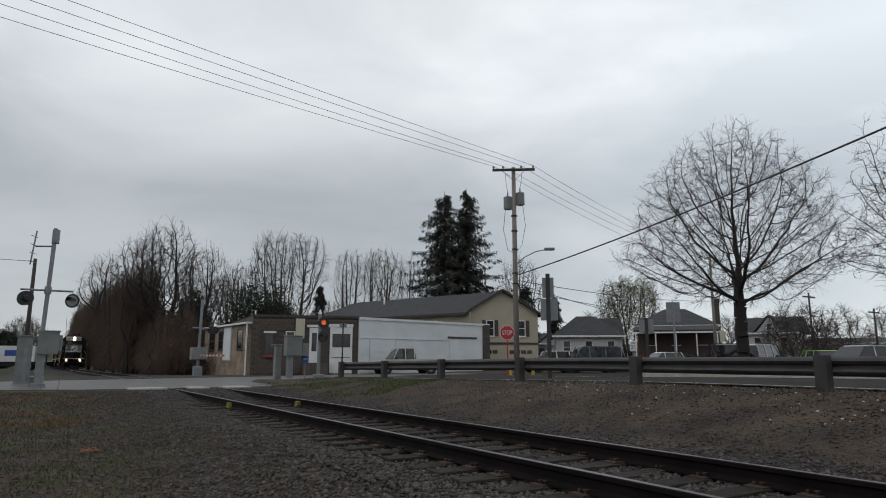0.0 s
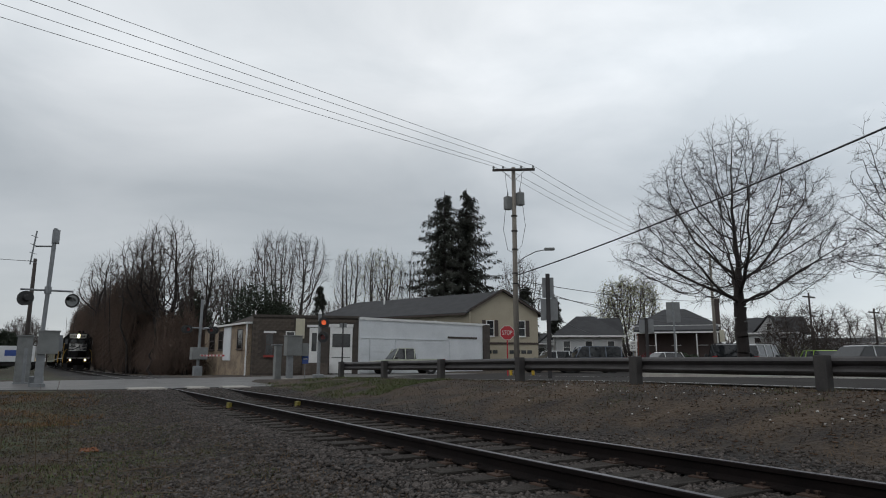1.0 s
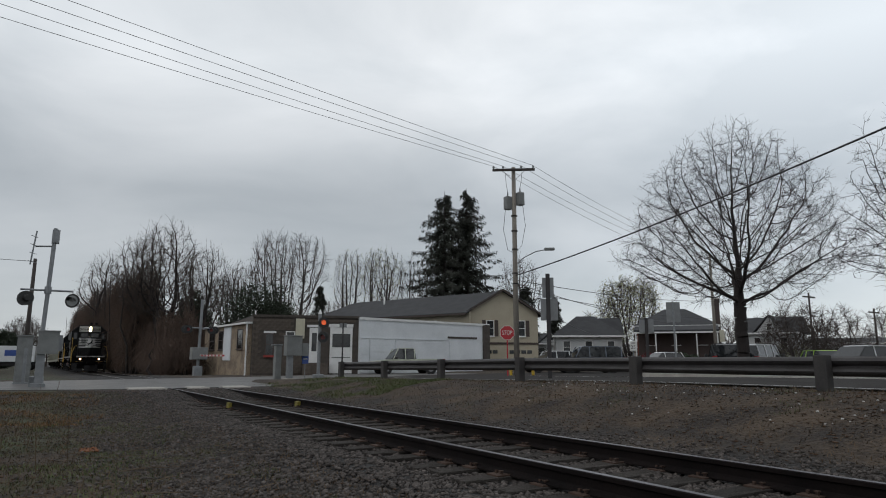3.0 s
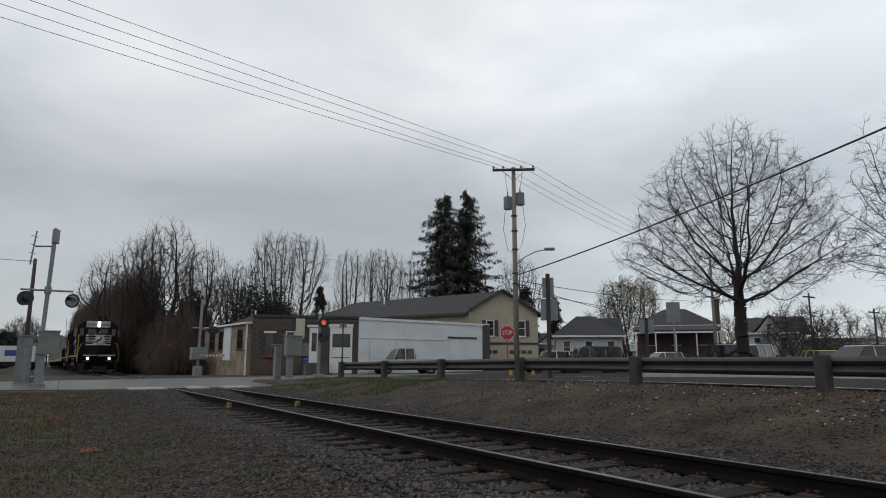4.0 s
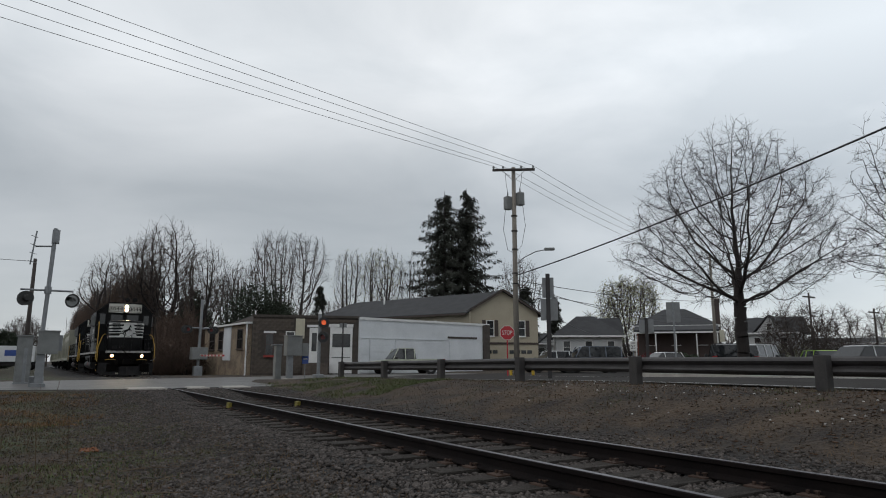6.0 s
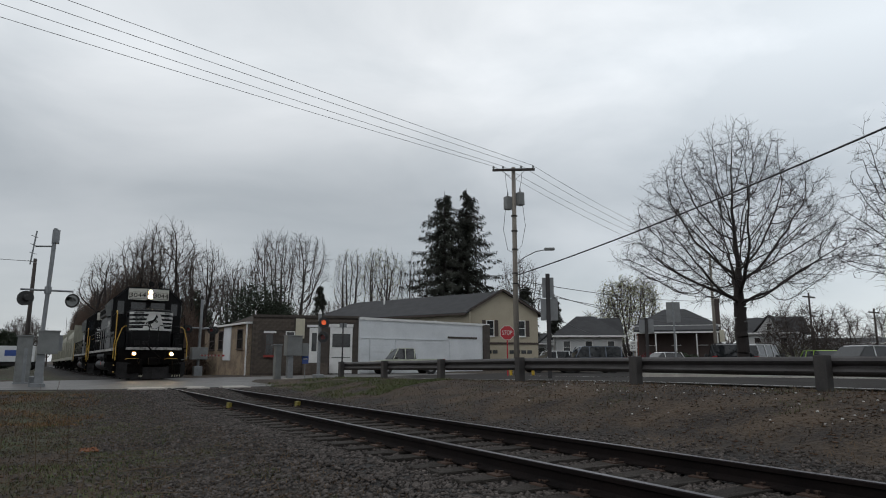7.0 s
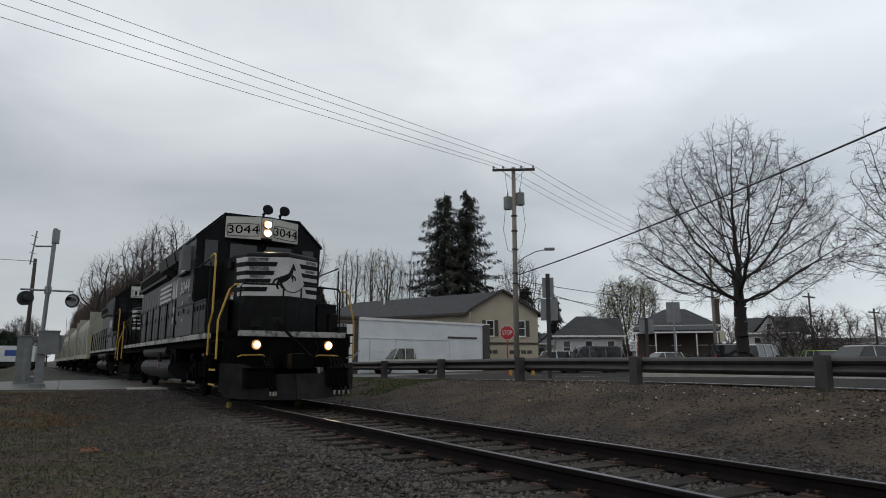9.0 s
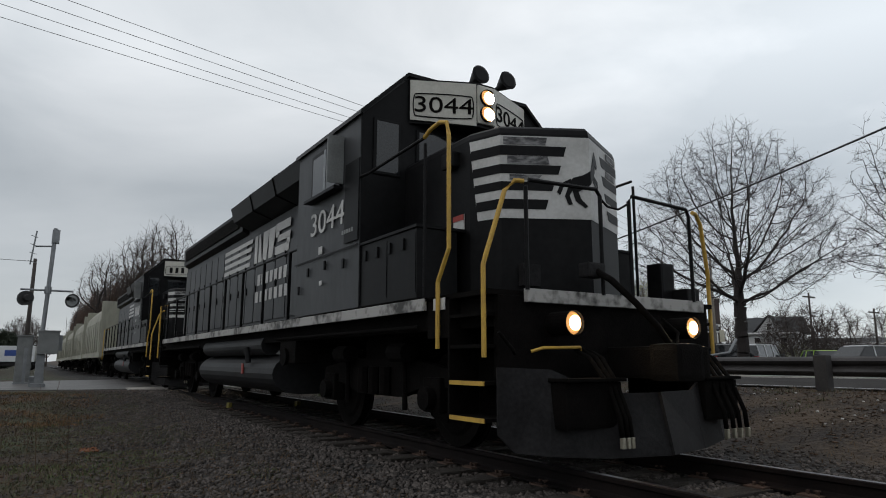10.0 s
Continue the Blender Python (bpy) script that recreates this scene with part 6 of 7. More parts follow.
# ---------------------------------------------------------------- vehicles
def car(at, turn, paint, label, kind_="suv", scale=1.0, tail=None):
    """A vehicle along +x (front at +x) with body, glass, lamps, wheels."""
    V = thing("pickup_truck" if kind_ == "pickup" else "car", (*at, turn), label, "car" if kind_ != "pickup" else "truck", "parked vehicles")
    L_ = {"suv": 2.35, "sedan": 2.3, "pickup": 2.65}[kind_] * scale
    Hh = {"suv": 1.72, "sedan": 1.45, "pickup": 1.75}[kind_] * scale
    W_ = 0.93 * scale
    belt = 0.58 * Hh
    low = [(-L_, 0.42), (-L_, belt - 0.08), (-L_ + 0.12, belt), (L_ * 0.38, belt), (L_ * 0.92, belt - 0.16), (L_, belt - 0.34), (L_, 0.40), (L_ - 0.15, 0.28), (-L_ + 0.15, 0.28)]
    bm = pr(low, "y", -W_, W_)
    bmesh.ops.bevel(bm, geom=bm.edges[:], offset=0.05, segments=2, affect="EDGES")
    body = part("body", bm, paint, V, smooth=False)
    if kind_ == "pickup":
        top = [(-0.55, belt - 0.02), (-0.45, Hh - 0.06), (-0.30, Hh), (0.62, Hh), (1.30, belt - 0.02)]
    elif kind_ == "suv":
        top = [(-L_ + 0.06, belt - 0.02), (-L_ + 0.30, Hh - 0.08), (-L_ + 0.55, Hh), (0.30, Hh), (0.55, Hh - 0.06), (L_ * 0.52, belt - 0.02)]
    else:
        top = [(-L_ + 0.45, belt - 0.02), (-L_ + 1.15, Hh - 0.03), (-0.5, Hh), (0.25, Hh - 0.03), (1.05, belt - 0.02)]
    bm = bmesh.new()
    k = len(top)
    ins = 0.17
    rings = [[bm.verts.new((u, s_ * (W_ - 0.05 - (ins * (v - belt) / (Hh - belt) if v > belt else 0)), v)) for u, v in top] for s_ in (-1, 1)]
    bm.faces.new(rings[0])
    bm.faces.new(list(reversed(rings[1])))
    for i in range(k):
        bm.faces.new((rings[0][i], rings[0][(i + 1) % k], rings[1][(i + 1) % k], rings[1][i]))
    bmesh.ops.recalc_face_normals(bm, faces=bm.faces[:])
    bmesh.ops.bevel(bm, geom=bm.edges[:], offset=0.03, segments=2, affect="EDGES")
    cabn = part("cabin", bm, M_GLASS, V, "dark glazed cabin")
    part("roof", pr([(top[1][0] + 0.12, Hh - 0.04), (top[-2][0] + 0.02, Hh - 0.04), (top[-2][0] - 0.1, Hh + 0.02), (top[1][0] + 0.2, Hh + 0.02)], "y", -W_ + 0.24, W_ - 0.24), paint, cabn)
    for s_ in (-1, 1):
        mids = {"pickup": (-0.42, 0.25, 0.95), "suv": (-L_ + 0.30, -1.0, 0.1, 0.85), "sedan": (-0.95, 0.0, 0.62)}[kind_]
        for u in mids:
            part("pillar", tube(bmesh.new(), [(u + (0.18 if u > 0.5 else 0), s_ * (W_ - 0.045), belt), (u - (0.2 if u > 0.5 else 0), s_ * (W_ - 0.205), Hh - 0.01)], 0.035, 6), paint, cabn)
        for u in (-L_ * 0.6, L_ * 0.62):
            w_ = part("wheel", bar((u, s_ * (W_ - 0.2), 0.35), (u, s_ * (W_ + 0.01), 0.35), r=0.35, sides=20), M_TYRE, V)
            part("rim", disc((u, s_ * (W_ + 0.012), 0.35), (0, s_, 0), 0.21, 0.01, 14), M_RIM, w_)
            part("wheel_arch", disc((u, s_ * (W_ - 0.02), 0.38), (0, s_, 0), 0.43, 0.026, 20), M_TYRE, body)
        part("headlight", bx(L_ - 0.08, L_ + 0.012, min(s_ * W_ * 0.6, s_ * W_ * 0.93), max(s_ * W_ * 0.6, s_ * W_ * 0.93), belt - 0.42, belt - 0.27, 0.02), M_SIGNWHITE, V, "clear headlamp")
        part("tail_lamp", bx(-L_ - 0.012, -L_ + 0.12, min(s_ * W_ * 0.74, s_ * (W_ + 0.006)), max(s_ * W_ * 0.74, s_ * (W_ + 0.006)), belt - 0.25, belt + 0.02, 0.02), M_TAIL, V, "red tail lamp")
        part("mirror", bx(0.85, 1.0, min(s_ * W_, s_ * (W_ + 0.2)), max(s_ * W_, s_ * (W_ + 0.2)), belt, belt + 0.16, 0.03), M_BLACKP, V)
        part("door_seam", bx(-0.1, -0.085, s_ * W_ - 0.004, s_ * W_ + 0.004, 0.4, belt - 0.03), M_TYRE, body)
    part("bumper", bx(L_ - 0.05, L_ + 0.08, -W_ + 0.05, W_ - 0.05, 0.36, 0.55, 0.03), M_BLACKP, V)
    part("bumper", bx(-L_ - 0.08, -L_ + 0.05, -W_ + 0.05, W_ - 0.05, 0.40, 0.58, 0.03), M_BLACKP, V)
    part("grille", bx(L_ - 0.02, L_ + 0.015, -W_ * 0.5, W_ * 0.5, belt - 0.44, belt - 0.26), M_BLACKP, V)
    if kind_ == "pickup":
        part("bed", bx(-L_ + 0.1, -0.65, -W_ + 0.1, W_ - 0.1, belt - 0.02, belt + 0.015), M_BLACKP, V)
    return V


x, y = spot(28.9, 46.5)
car((x, y, 0.0), 168, M_CARSILVER, "pale silver-green pickup truck parked by the white wall", "pickup")
x, y = spot(44.7, 45.5)
car((x, y, 0.14), 150, M_CARBLUE, "dark blue-grey estate car parked in the lot", "suv")
x, y = spot(41.7, 47)
car((x, y, 0.14), 160, M_CARWHITE, "white sedan parked in the lot", "sedan")
x, y = spot(55.6, 43)
car((x, y, 0.18), 40, M_CARBLACK, "black sport utility vehicle with red tail lamps", "suv")
x, y = spot(58.0, 45)
car((x, y, 0.18), 10, M_CARWHITE, "white sport utility vehicle parked in the lot", "suv")
x, y = spot(62.0, 58)
car((x, y, 0.12), 60, M_CARGREEN, "lime green car parked in the lot", "sedan", 1.1)
x, y = spot(65.7, 43)
car((x, y, 0.12), -20, M_CARWHITE, "white sedan parked in the lot", "sedan", 1.12)
x, y = spot(51.4, 54)
car((x, y, 0.12), -20, M_CARWHITE, "white car parked before the brick house", "sedan")
x, y = spot(-1.75, 76)
van = thing("parked_truck", (x, y, -0.1, -10), "white box truck with a blue mark parked beyond the road", "truck", "parked vehicles")
part("box_body", bx(-2.8, 2.8, -1.1, 1.1, 0.85, 2.35, 0.05), M_CARWHITE, van, "white box body")
part("chassis", bx(-2.8, 3.4, -0.9, 0.9, 0.45, 0.85), M_TYRE, van)
part("mark", bx(0.3, 1.5, -1.115, -1.10, 1.4, 1.95), M_BLUE, van, "blue painted mark")
for u in (-1.9, 2.2):
    for s_ in (-1, 1):
        part("wheel", bar((u, s_ * 0.8, 0.42), (u, s_ * 1.08, 0.42), r=0.42, sides=18), M_TYRE, van)


# ---------------------------------------------------------------- trees
class Sticks:
    """Collects tapered sticks and writes them as one mesh."""

    def __init__(self):
        self.seg = {3: [], 5: [], 9: []}

    def add(self, p, q_, r0, r1):
        self.seg[9 if r0 > 0.12 else 5 if r0 > 0.03 else 3].append((*p, *q_, r0, r1))

    def mesh(self, name, material, parent, pick=None):
        vv, ff, base = [], [], 0
        for sides, rows in self.seg.items():
            if not rows:
                continue
            a = np.array(rows)
            p, q_, r0, r1 = a[:, :3], a[:, 3:6], a[:, 6], a[:, 7]
            d = q_ - p
            d /= np.linalg.norm(d, axis=1)[:, None] + 1e-9
            ref = np.where(np.abs(d[:, 2:3]) < 0.9, np.array([[0, 0, 1.0]]), np.array([[1.0, 0, 0]]))
            u = np.cross(d, ref)
            u /= np.linalg.norm(u, axis=1)[:, None]
            w = np.cross(d, u)
            ang = np.arange(sides) * 2 * np.pi / sides
            ring = u[:, None] * np.cos(ang)[None, :, None] + w[:, None] * np.sin(ang)[None, :, None]
            v = np.concatenate([p[:, None] + ring * r0[:, None, None], q_[:, None] + ring * r1[:, None, None]], 1).reshape(-1, 3)
            k = np.arange(sides)
            f1 = np.stack([k, (k + 1) % sides, (k + 1) % sides + sides, k + sides], 1)
            f = (f1[None] + (np.arange(len(a)) * 2 * sides)[:, None, None] + base).reshape(-1, 4)
            vv.append(v)
            ff.append(f)
            base += len(v)
        if not vv:
            return None
        v, f = np.concatenate(vv), np.concatenate(ff)
        me = bpy.data.meshes.new(name)
        me.vertices.add(len(v))
        me.vertices.foreach_set("co", v.ravel())
        me.loops.add(f.size)
        me.loops.foreach_set("vertex_index", f.ravel().astype(np.int32))
        me.polygons.add(len(f))
        me.polygons.foreach_set("loop_start", np.arange(0, f.size, 4, dtype=np.int32))
        me.polygons.foreach_set("loop_total", np.full(len(f), 4, dtype=np.int32))
        me.polygons.foreach_set("use_smooth", np.ones(len(f), dtype=bool))
        me.update(calc_edges=True)
        me.materials.append(material)
        ob = new(name, me)
        ob.parent = parent
        return ob


def crown_width(shape, v):
    """Half-width of a crown, as a share of its spread, at the share v of its height."""
    if shape == "vase":
        return (0.22 + 0.78 * v ** 0.75) * max(0.0, 1 - v ** 5) ** 0.5
    if shape == "broad":
        return min(1.0, 0.42 + 3.2 * v) * max(0.0, 1 - v ** 1.7) ** 0.62
    return (0.45 + 0.55 * min(1.0, v / 0.4)) * max(0.0, 1 - v ** 3.0) ** 0.6


def branching(rs, stems, goals, step, reach, rise, turn):
    """Grows branches from the stems towards the goals; gives the nodes and each node's parent."""
    pos, par, head = [], [], []
    for line in stems:
        prev = -1
        for k, p in enumerate(line):
            pos.append(p)
            par.append(prev)
            head.append((line[min(k + 1, len(line) - 1)] - line[max(0, k - 1)]))
            prev = len(pos) - 1
    pos, head = np.array(pos, float), np.array(head, float)
    head /= np.linalg.norm(head, axis=1)[:, None] + 1e-9
    par, kids = list(par), np.zeros(len(pos), int)
    bud = pos[:, 2] > pos[:, 2].max() * 0.80          # only the upper trunk branches
    idx = np.where(bud)[0]
    dm = np.linalg.norm(goals[:, None] - pos[idx][None], axis=2)
    near, dist = idx[dm.argmin(1)], dm.min(1)
    enough = max(3, int(len(goals) * 0.05))
    for _ in range(90):
        if len(goals) < enough:
            break
        v = goals - pos[near]
        v /= np.linalg.norm(v, axis=1)[:, None] + 1e-9
        acc = np.zeros_like(pos)
        np.add.at(acc, near, v)
        act = np.unique(near)
        act = act[kids[act] < 7]
        if not len(act):
            break
        d = acc[act]
        d /= np.linalg.norm(d, axis=1)[:, None] + 1e-9
        d = d + np.where(kids[act] == 0, 0.85, 0.2)[:, None] * head[act] + np.array([0, 0, rise]) + rs.normal(size=d.shape) * turn
        d /= np.linalg.norm(d, axis=1)[:, None]
        fresh = pos[act] + d * step
        base = len(pos)
        kids[act] += 1
        pos, head = np.concatenate([pos, fresh]), np.concatenate([head, d])
        kids = np.concatenate([kids, np.zeros(len(act), int)])
        par += list(act)
        dm = np.linalg.norm(goals[:, None] - fresh[None], axis=2)
        m_, k_ = dm.min(1), dm.argmin(1)
        better = m_ < dist
        near, dist = np.where(better, base + k_, near), np.where(better, m_, dist)
        keep = (dist > reach) & (kids[near] < 7)
        goals, near, dist = goals[keep], near[keep], dist[keep]
    return pos, np.array(par), head


def bare_tree(at, h, spread, seed, label, bark=None, twig=None, trunk=0.3, shape="round", goals=700, step=None, buds=0, thin=0.008, trunk_r=None,
              stems=1, rise=0.12, turn=0.22, twigs=2.0, twig_len=0.5, lean=0.0, group="bare trees"):
    """A leafless tree of height h with a crown about 2 * spread across, its branches drawn through the crown's space."""
    rs = np.random.default_rng(seed)
    bark, twig = bark or M_BARKFAR, twig or M_TWIG
    T = thing("tree", at, label, "tree", group)
    th, r = h * trunk, trunk_r or h * 0.017
    step = step or h / 42
    lines = []
    for k in range(stems):
        a = 2.4 * k + seed
        out = np.array([math.cos(a), math.sin(a), 0]) * (0.0 if stems == 1 else spread * 0.22)
        n = max(4, int(th / step))
        wob = rs.normal(size=(n + 1, 3)) * step * 0.10
        lines.append([np.array([lean * u * th, 0, -0.3 + (th + 0.3) * u]) + out * (0.25 + u) * (stems > 1) + (wob[i] if 0 < i < n else 0) for i, u in enumerate(np.linspace(0, 1, n + 1))])
    low = th * 0.86
    v = rs.random(goals * 4)
    w_ = np.array([crown_width(shape, float(x)) for x in v])
    ok = rs.random(len(v)) < (w_ / w_.max()) ** 2
    v, w_ = v[ok][:goals], w_[ok][:goals]
    a, q_ = rs.random(len(v)) * 6.2832, rs.random(len(v)) ** 0.42
    lump = 1 + 0.16 * np.sin(3 * a + seed) * np.cos(5 * v + seed) + 0.08 * np.sin(7 * a + 9 * v)
    goal = np.stack([lean * h * v + np.cos(a) * q_ * w_ * spread * lump, np.sin(a) * q_ * w_ * spread * lump, low + (h - low - 0.3) * v * (0.93 + 0.07 * lump)], 1)
    pos, par, head = branching(rs, lines, goal, step, step * 1.35, rise, turn)
    n = len(pos)
    # thickness from the number of tips that each branch carries
    has = np.zeros(n, bool)
    has[par[par >= 0]] = True
    load = np.where(has, 0.0, 1.0)
    for k in range(n - 1, -1, -1):
        if par[k] >= 0:
            load[par[k]] += load[k]
    power = math.log(max(2.0, load.max() / 1.0)) / math.log(r / thin)
    rad = thin * np.maximum(load, 1.0) ** (1 / power)
    stout, fine = Sticks(), Sticks()
    for k in range(n):
        if par[k] < 0:
            continue
        p = pos[par[k]]
        r0 = min(rad[par[k]], rad[k] * 1.35)
        (stout if rad[k] > 0.055 else fine).add(tuple(p), tuple(pos[k]), r0, rad[k])
    ends = []
    slim = np.where((rad < thin * 3.2) & (par >= 0))[0]
    for k in slim:
        c = int(twigs) + (rs.random() < twigs - int(twigs))
        for _ in range(c):
            d = head[k] * 0.8 + rs.normal(size=3) * 0.55 + np.array([0, 0, rise])
            d /= np.linalg.norm(d)
            p = pos[k] - head[k] * step * rs.random()
            for seg in range(2):
                e_ = p + d * twig_len * rs.uniform(0.35, 0.65)
                fine.add(tuple(p), tuple(e_), thin * (0.85 - 0.25 * seg), thin * (0.6 - 0.15 * seg))
                d = d + rs.normal(size=3) * 0.25
                d /= np.linalg.norm(d)
                p = e_
            ends.append(p)
    stout.mesh("trunk", bark, T)
    fine.mesh("crown", twig, T)
    if buds and ends:
        tp = np.array(ends)
        off = tp[rs.integers(0, len(tp), buds)] + rs.normal(size=(buds, 3)) * 0.10
        bd_ = many("bud", [(-1, -0.5, 0), (1, -0.5, 0.2), (0.2, 0.8, 0), (0, 0, 0.6)], [(0, 1, 2), (0, 1, 3), (1, 2, 3)], (spins(buds, rs, 0.05, 0.10), off), M_BUD, T)
        tagged(bd_, kind="stuff")
    return T


def spruce(at, h, rad, seed, label):
    """A spruce with drooping boughs hung with needle sprays."""
    R = random.Random(seed)
    rs = np.random.default_rng(seed)
    T = thing("spruce_tree", at, label, "tree", "evergreen trees")
    st = Sticks()
    st.add((0, 0, -0.3), (0, 0, h * 0.5), h * 0.016, h * 0.010)
    st.add((0, 0, h * 0.5), (0, 0, h), h * 0.010, 0.02)
    tw, offs, mats = Sticks(), [], []
    z = h * 0.08
    while z < h * 0.985:
        u = z / h
        lr = rad * 0.86 * (1 - u) ** 0.74 + 0.30
        for _ in range(6 if u < 0.85 else 4):
            a = R.uniform(0, 6.283)
            ln = lr * (R.uniform(0.35, 0.75) if R.random() < 0.6 else R.uniform(0.75, 1.15))
            p = Vector((0, 0, z))
            d = Vector((math.cos(a), math.sin(a), 0.32 - 0.35 * (1 - u)))
            n = max(4, int(ln / 0.42))
            for i in range(n):
                t = i / n
                d = (d + Vector((0, 0, (-0.95 if t < 0.55 else 1.7) / n))).normalized()
                q_ = p + d * ln / n
                tw.add(p, q_, 0.035 * (1 - t) + 0.008, 0.035 * (1 - t) + 0.006)
                for s_ in range(9 if t > 0.12 else 4):
                    w_ = 0.5 * (1 - 0.6 * t) * min(1, ln / 2.5)
                    offs.append(p.lerp(q_, R.random()) + Vector((R.gauss(0, w_ * 0.26), R.gauss(0, w_ * 0.26), -abs(R.gauss(0, 0.16 + 0.22 * (1 - t))))))
                    yaw, pit = a + R.uniform(-0.8, 0.8), R.uniform(-1.5, -0.45)
                    mats.append((Euler((0, -pit, yaw)).to_matrix() @ Matrix.Diagonal((R.uniform(0.35, 0.75) * (1 - 0.35 * t), R.uniform(0.07, 0.14), R.uniform(0.07, 0.12)))))
                p = q_
        z += 0.27 + 0.30 * (1 - u)
    st.mesh("trunk", M_BARK, T)
    tw.mesh("bough", M_BARK, T)
    many("needles", [(0, 0, 0), (0.5, 0.5, 0.3), (1, 0, 0), (0.5, -0.5, 0.3), (0.5, 0, -0.5)], [(0, 1, 2), (0, 2, 3), (0, 4, 2), (1, 2, 4), (3, 2, 4)],
         (np.array([[list(r_) for r_ in m_] for m_ in mats]), np.array([tuple(o) for o in offs])), M_NEEDLE, T)
    return T


def leafy_bush(at, w, h, seed, material, label, name="bush", category="bush", n=900, leaf=0.10):
    rs = np.random.default_rng(seed)
    R = random.Random(seed)
    T = thing(name, at, label, category, "bushes")
    st = Sticks()
    for _ in range(14):
        a = R.uniform(0, 6.283)
        st.add((0, 0, -0.1), (math.cos(a) * w * R.uniform(0.1, 0.4), math.sin(a) * w * R.uniform(0.1, 0.4), h * R.uniform(0.5, 0.9)), 0.03, 0.01)
    st.mesh("stems", M_TWIG, T)
    v = rs.normal(size=(n, 3))
    v /= np.linalg.norm(v, axis=1)[:, None]
    lump = 1 + 0.25 * np.sin(v[:, 0] * 5 + seed) * np.cos(v[:, 1] * 4 + v[:, 2] * 5)
    v *= (rs.random(n) ** 0.4 * lump)[:, None]
    off = v * np.array([w / 2, w / 2, h / 2]) + np.array([0, 0, h / 2])
    many("leaves", [(-1, -0.5, 0), (1, -0.5, 0.2), (0.2, 0.8, 0), (0, 0, 0.6)], [(0, 1, 2), (0, 1, 3), (1, 2, 3)], (spins(n, rs, leaf * 0.6, leaf * 1.5), off), material, T)
    return T


# the large street tree, and its neighbour whose branches reach into view
x, y = spot(56.9, 36.0)
bare_tree((x, y, 0.1), 14.7, 5.9, 25, "large bare street tree with a wide rounded crown", M_BARK, M_BARK, trunk=0.29, shape="broad", goals=4600, step=0.23, thin=0.0070, trunk_r=0.30, rise=0.03, turn=0.14, twigs=2.0, twig_len=0.55)
x, y = spot(75.5, 33.5)
bare_tree((x, y, 0.1), 14.5, 8.0, 8, "large bare street tree reaching over the street", M_BARK, M_BARK, trunk=0.25, shape="broad", goals=4000, step=0.28, thin=0.0078, trunk_r=0.30, rise=0.04, turn=0.10, twigs=1.6, twig_len=0.5)

FAR = [  # azimuth, distance, height, spread, crown, stems, share of height below the crown, goals, buds
    (8.6, 66, 15.8, 3.8, "broad", 2, 0.36, 700, 0), (6.8, 68, 14.0, 2.6, "round", 1, 0.45, 260, 0), (4.4, 108, 18.6, 3.9, "broad", 2, 0.45, 420, 0), (11.6, 78, 15.6, 3.1, "round", 3, 0.25, 520, 0),
    (14.7, 96, 15.6, 3.0, "vase", 3, 0.15, 420, 0), (13.4, 100, 14.0, 3.0, "vase", 2, 0.2, 300, 0), (18.4, 96, 20.3, 6.4, "vase", 5, 0.16, 1000, 0), (22.6, 120, 13.6, 2.6, "round", 2, 0.2, 220, 0),
    (23.8, 116, 21.8, 3.0, "vase", 3, 0.2, 520, 450), (26.7, 116, 21.7, 4.4, "vase", 4, 0.18, 800, 2000), (29.9, 100, 18.8, 3.6, "round", 2, 0.2, 420, 0), (39.0, 80, 15.8, 3.0, "round", 2, 0.22, 520, 0),
    (48.3, 92, 12.8, 4.6, "vase", 4, 0.16, 1100, 3600), (45.6, 110, 10.0, 3.6, "round", 2, 0.2, 260, 200), (60.8, 72, 7.4, 4.2, "broad", 3, 0.14, 420, 0), (63.6, 96, 8.5, 4.6, "broad", 2, 0.2, 320, 0),
    (58.9, 110, 8.8, 3.6, "round", 1, 0.2, 300, 0), (55.8, 118, 9.2, 4.0, "round", 2, 0.2, 300, 0), (66.8, 120, 10.5, 5.0, "broad", 2, 0.2, 320, 0), (53.2, 128, 10.0, 4.4, "round", 1, 0.2, 300, 0), (-0.6, 140, 9.5, 3.8, "round", 2, 0.2, 300, 0)]
for k, (az, d_, h, sp, form, stm, low_, gl, bd) in enumerate(FAR):
    x, y = spot(az, d_)
    near_ = 0 < az < 12
    bare_tree((x, y, -0.1), h, sp * (1.2 if form == "vase" else 1.0), 100 + k, "bare spring tree with pale green buds" if bd else "bare vine-hung tree with dark crooked limbs" if near_ else "tall bare tree with a fan of fine twigs", M_BARK if near_ else M_BARKFAR, M_TWIG,
              trunk=low_, shape=form, goals=int(gl * (2.4 if az < 35 else 1.3)), step=h / 55, stems=stm, buds=bd * 2, thin=0.012 + d_ * 0.00006, trunk_r=(0.26 if near_ else h * 0.014), rise=0.05 if form == "broad" else 0.16, turn=0.20 if near_ else 0.08, twigs=1.5, twig_len=0.95)

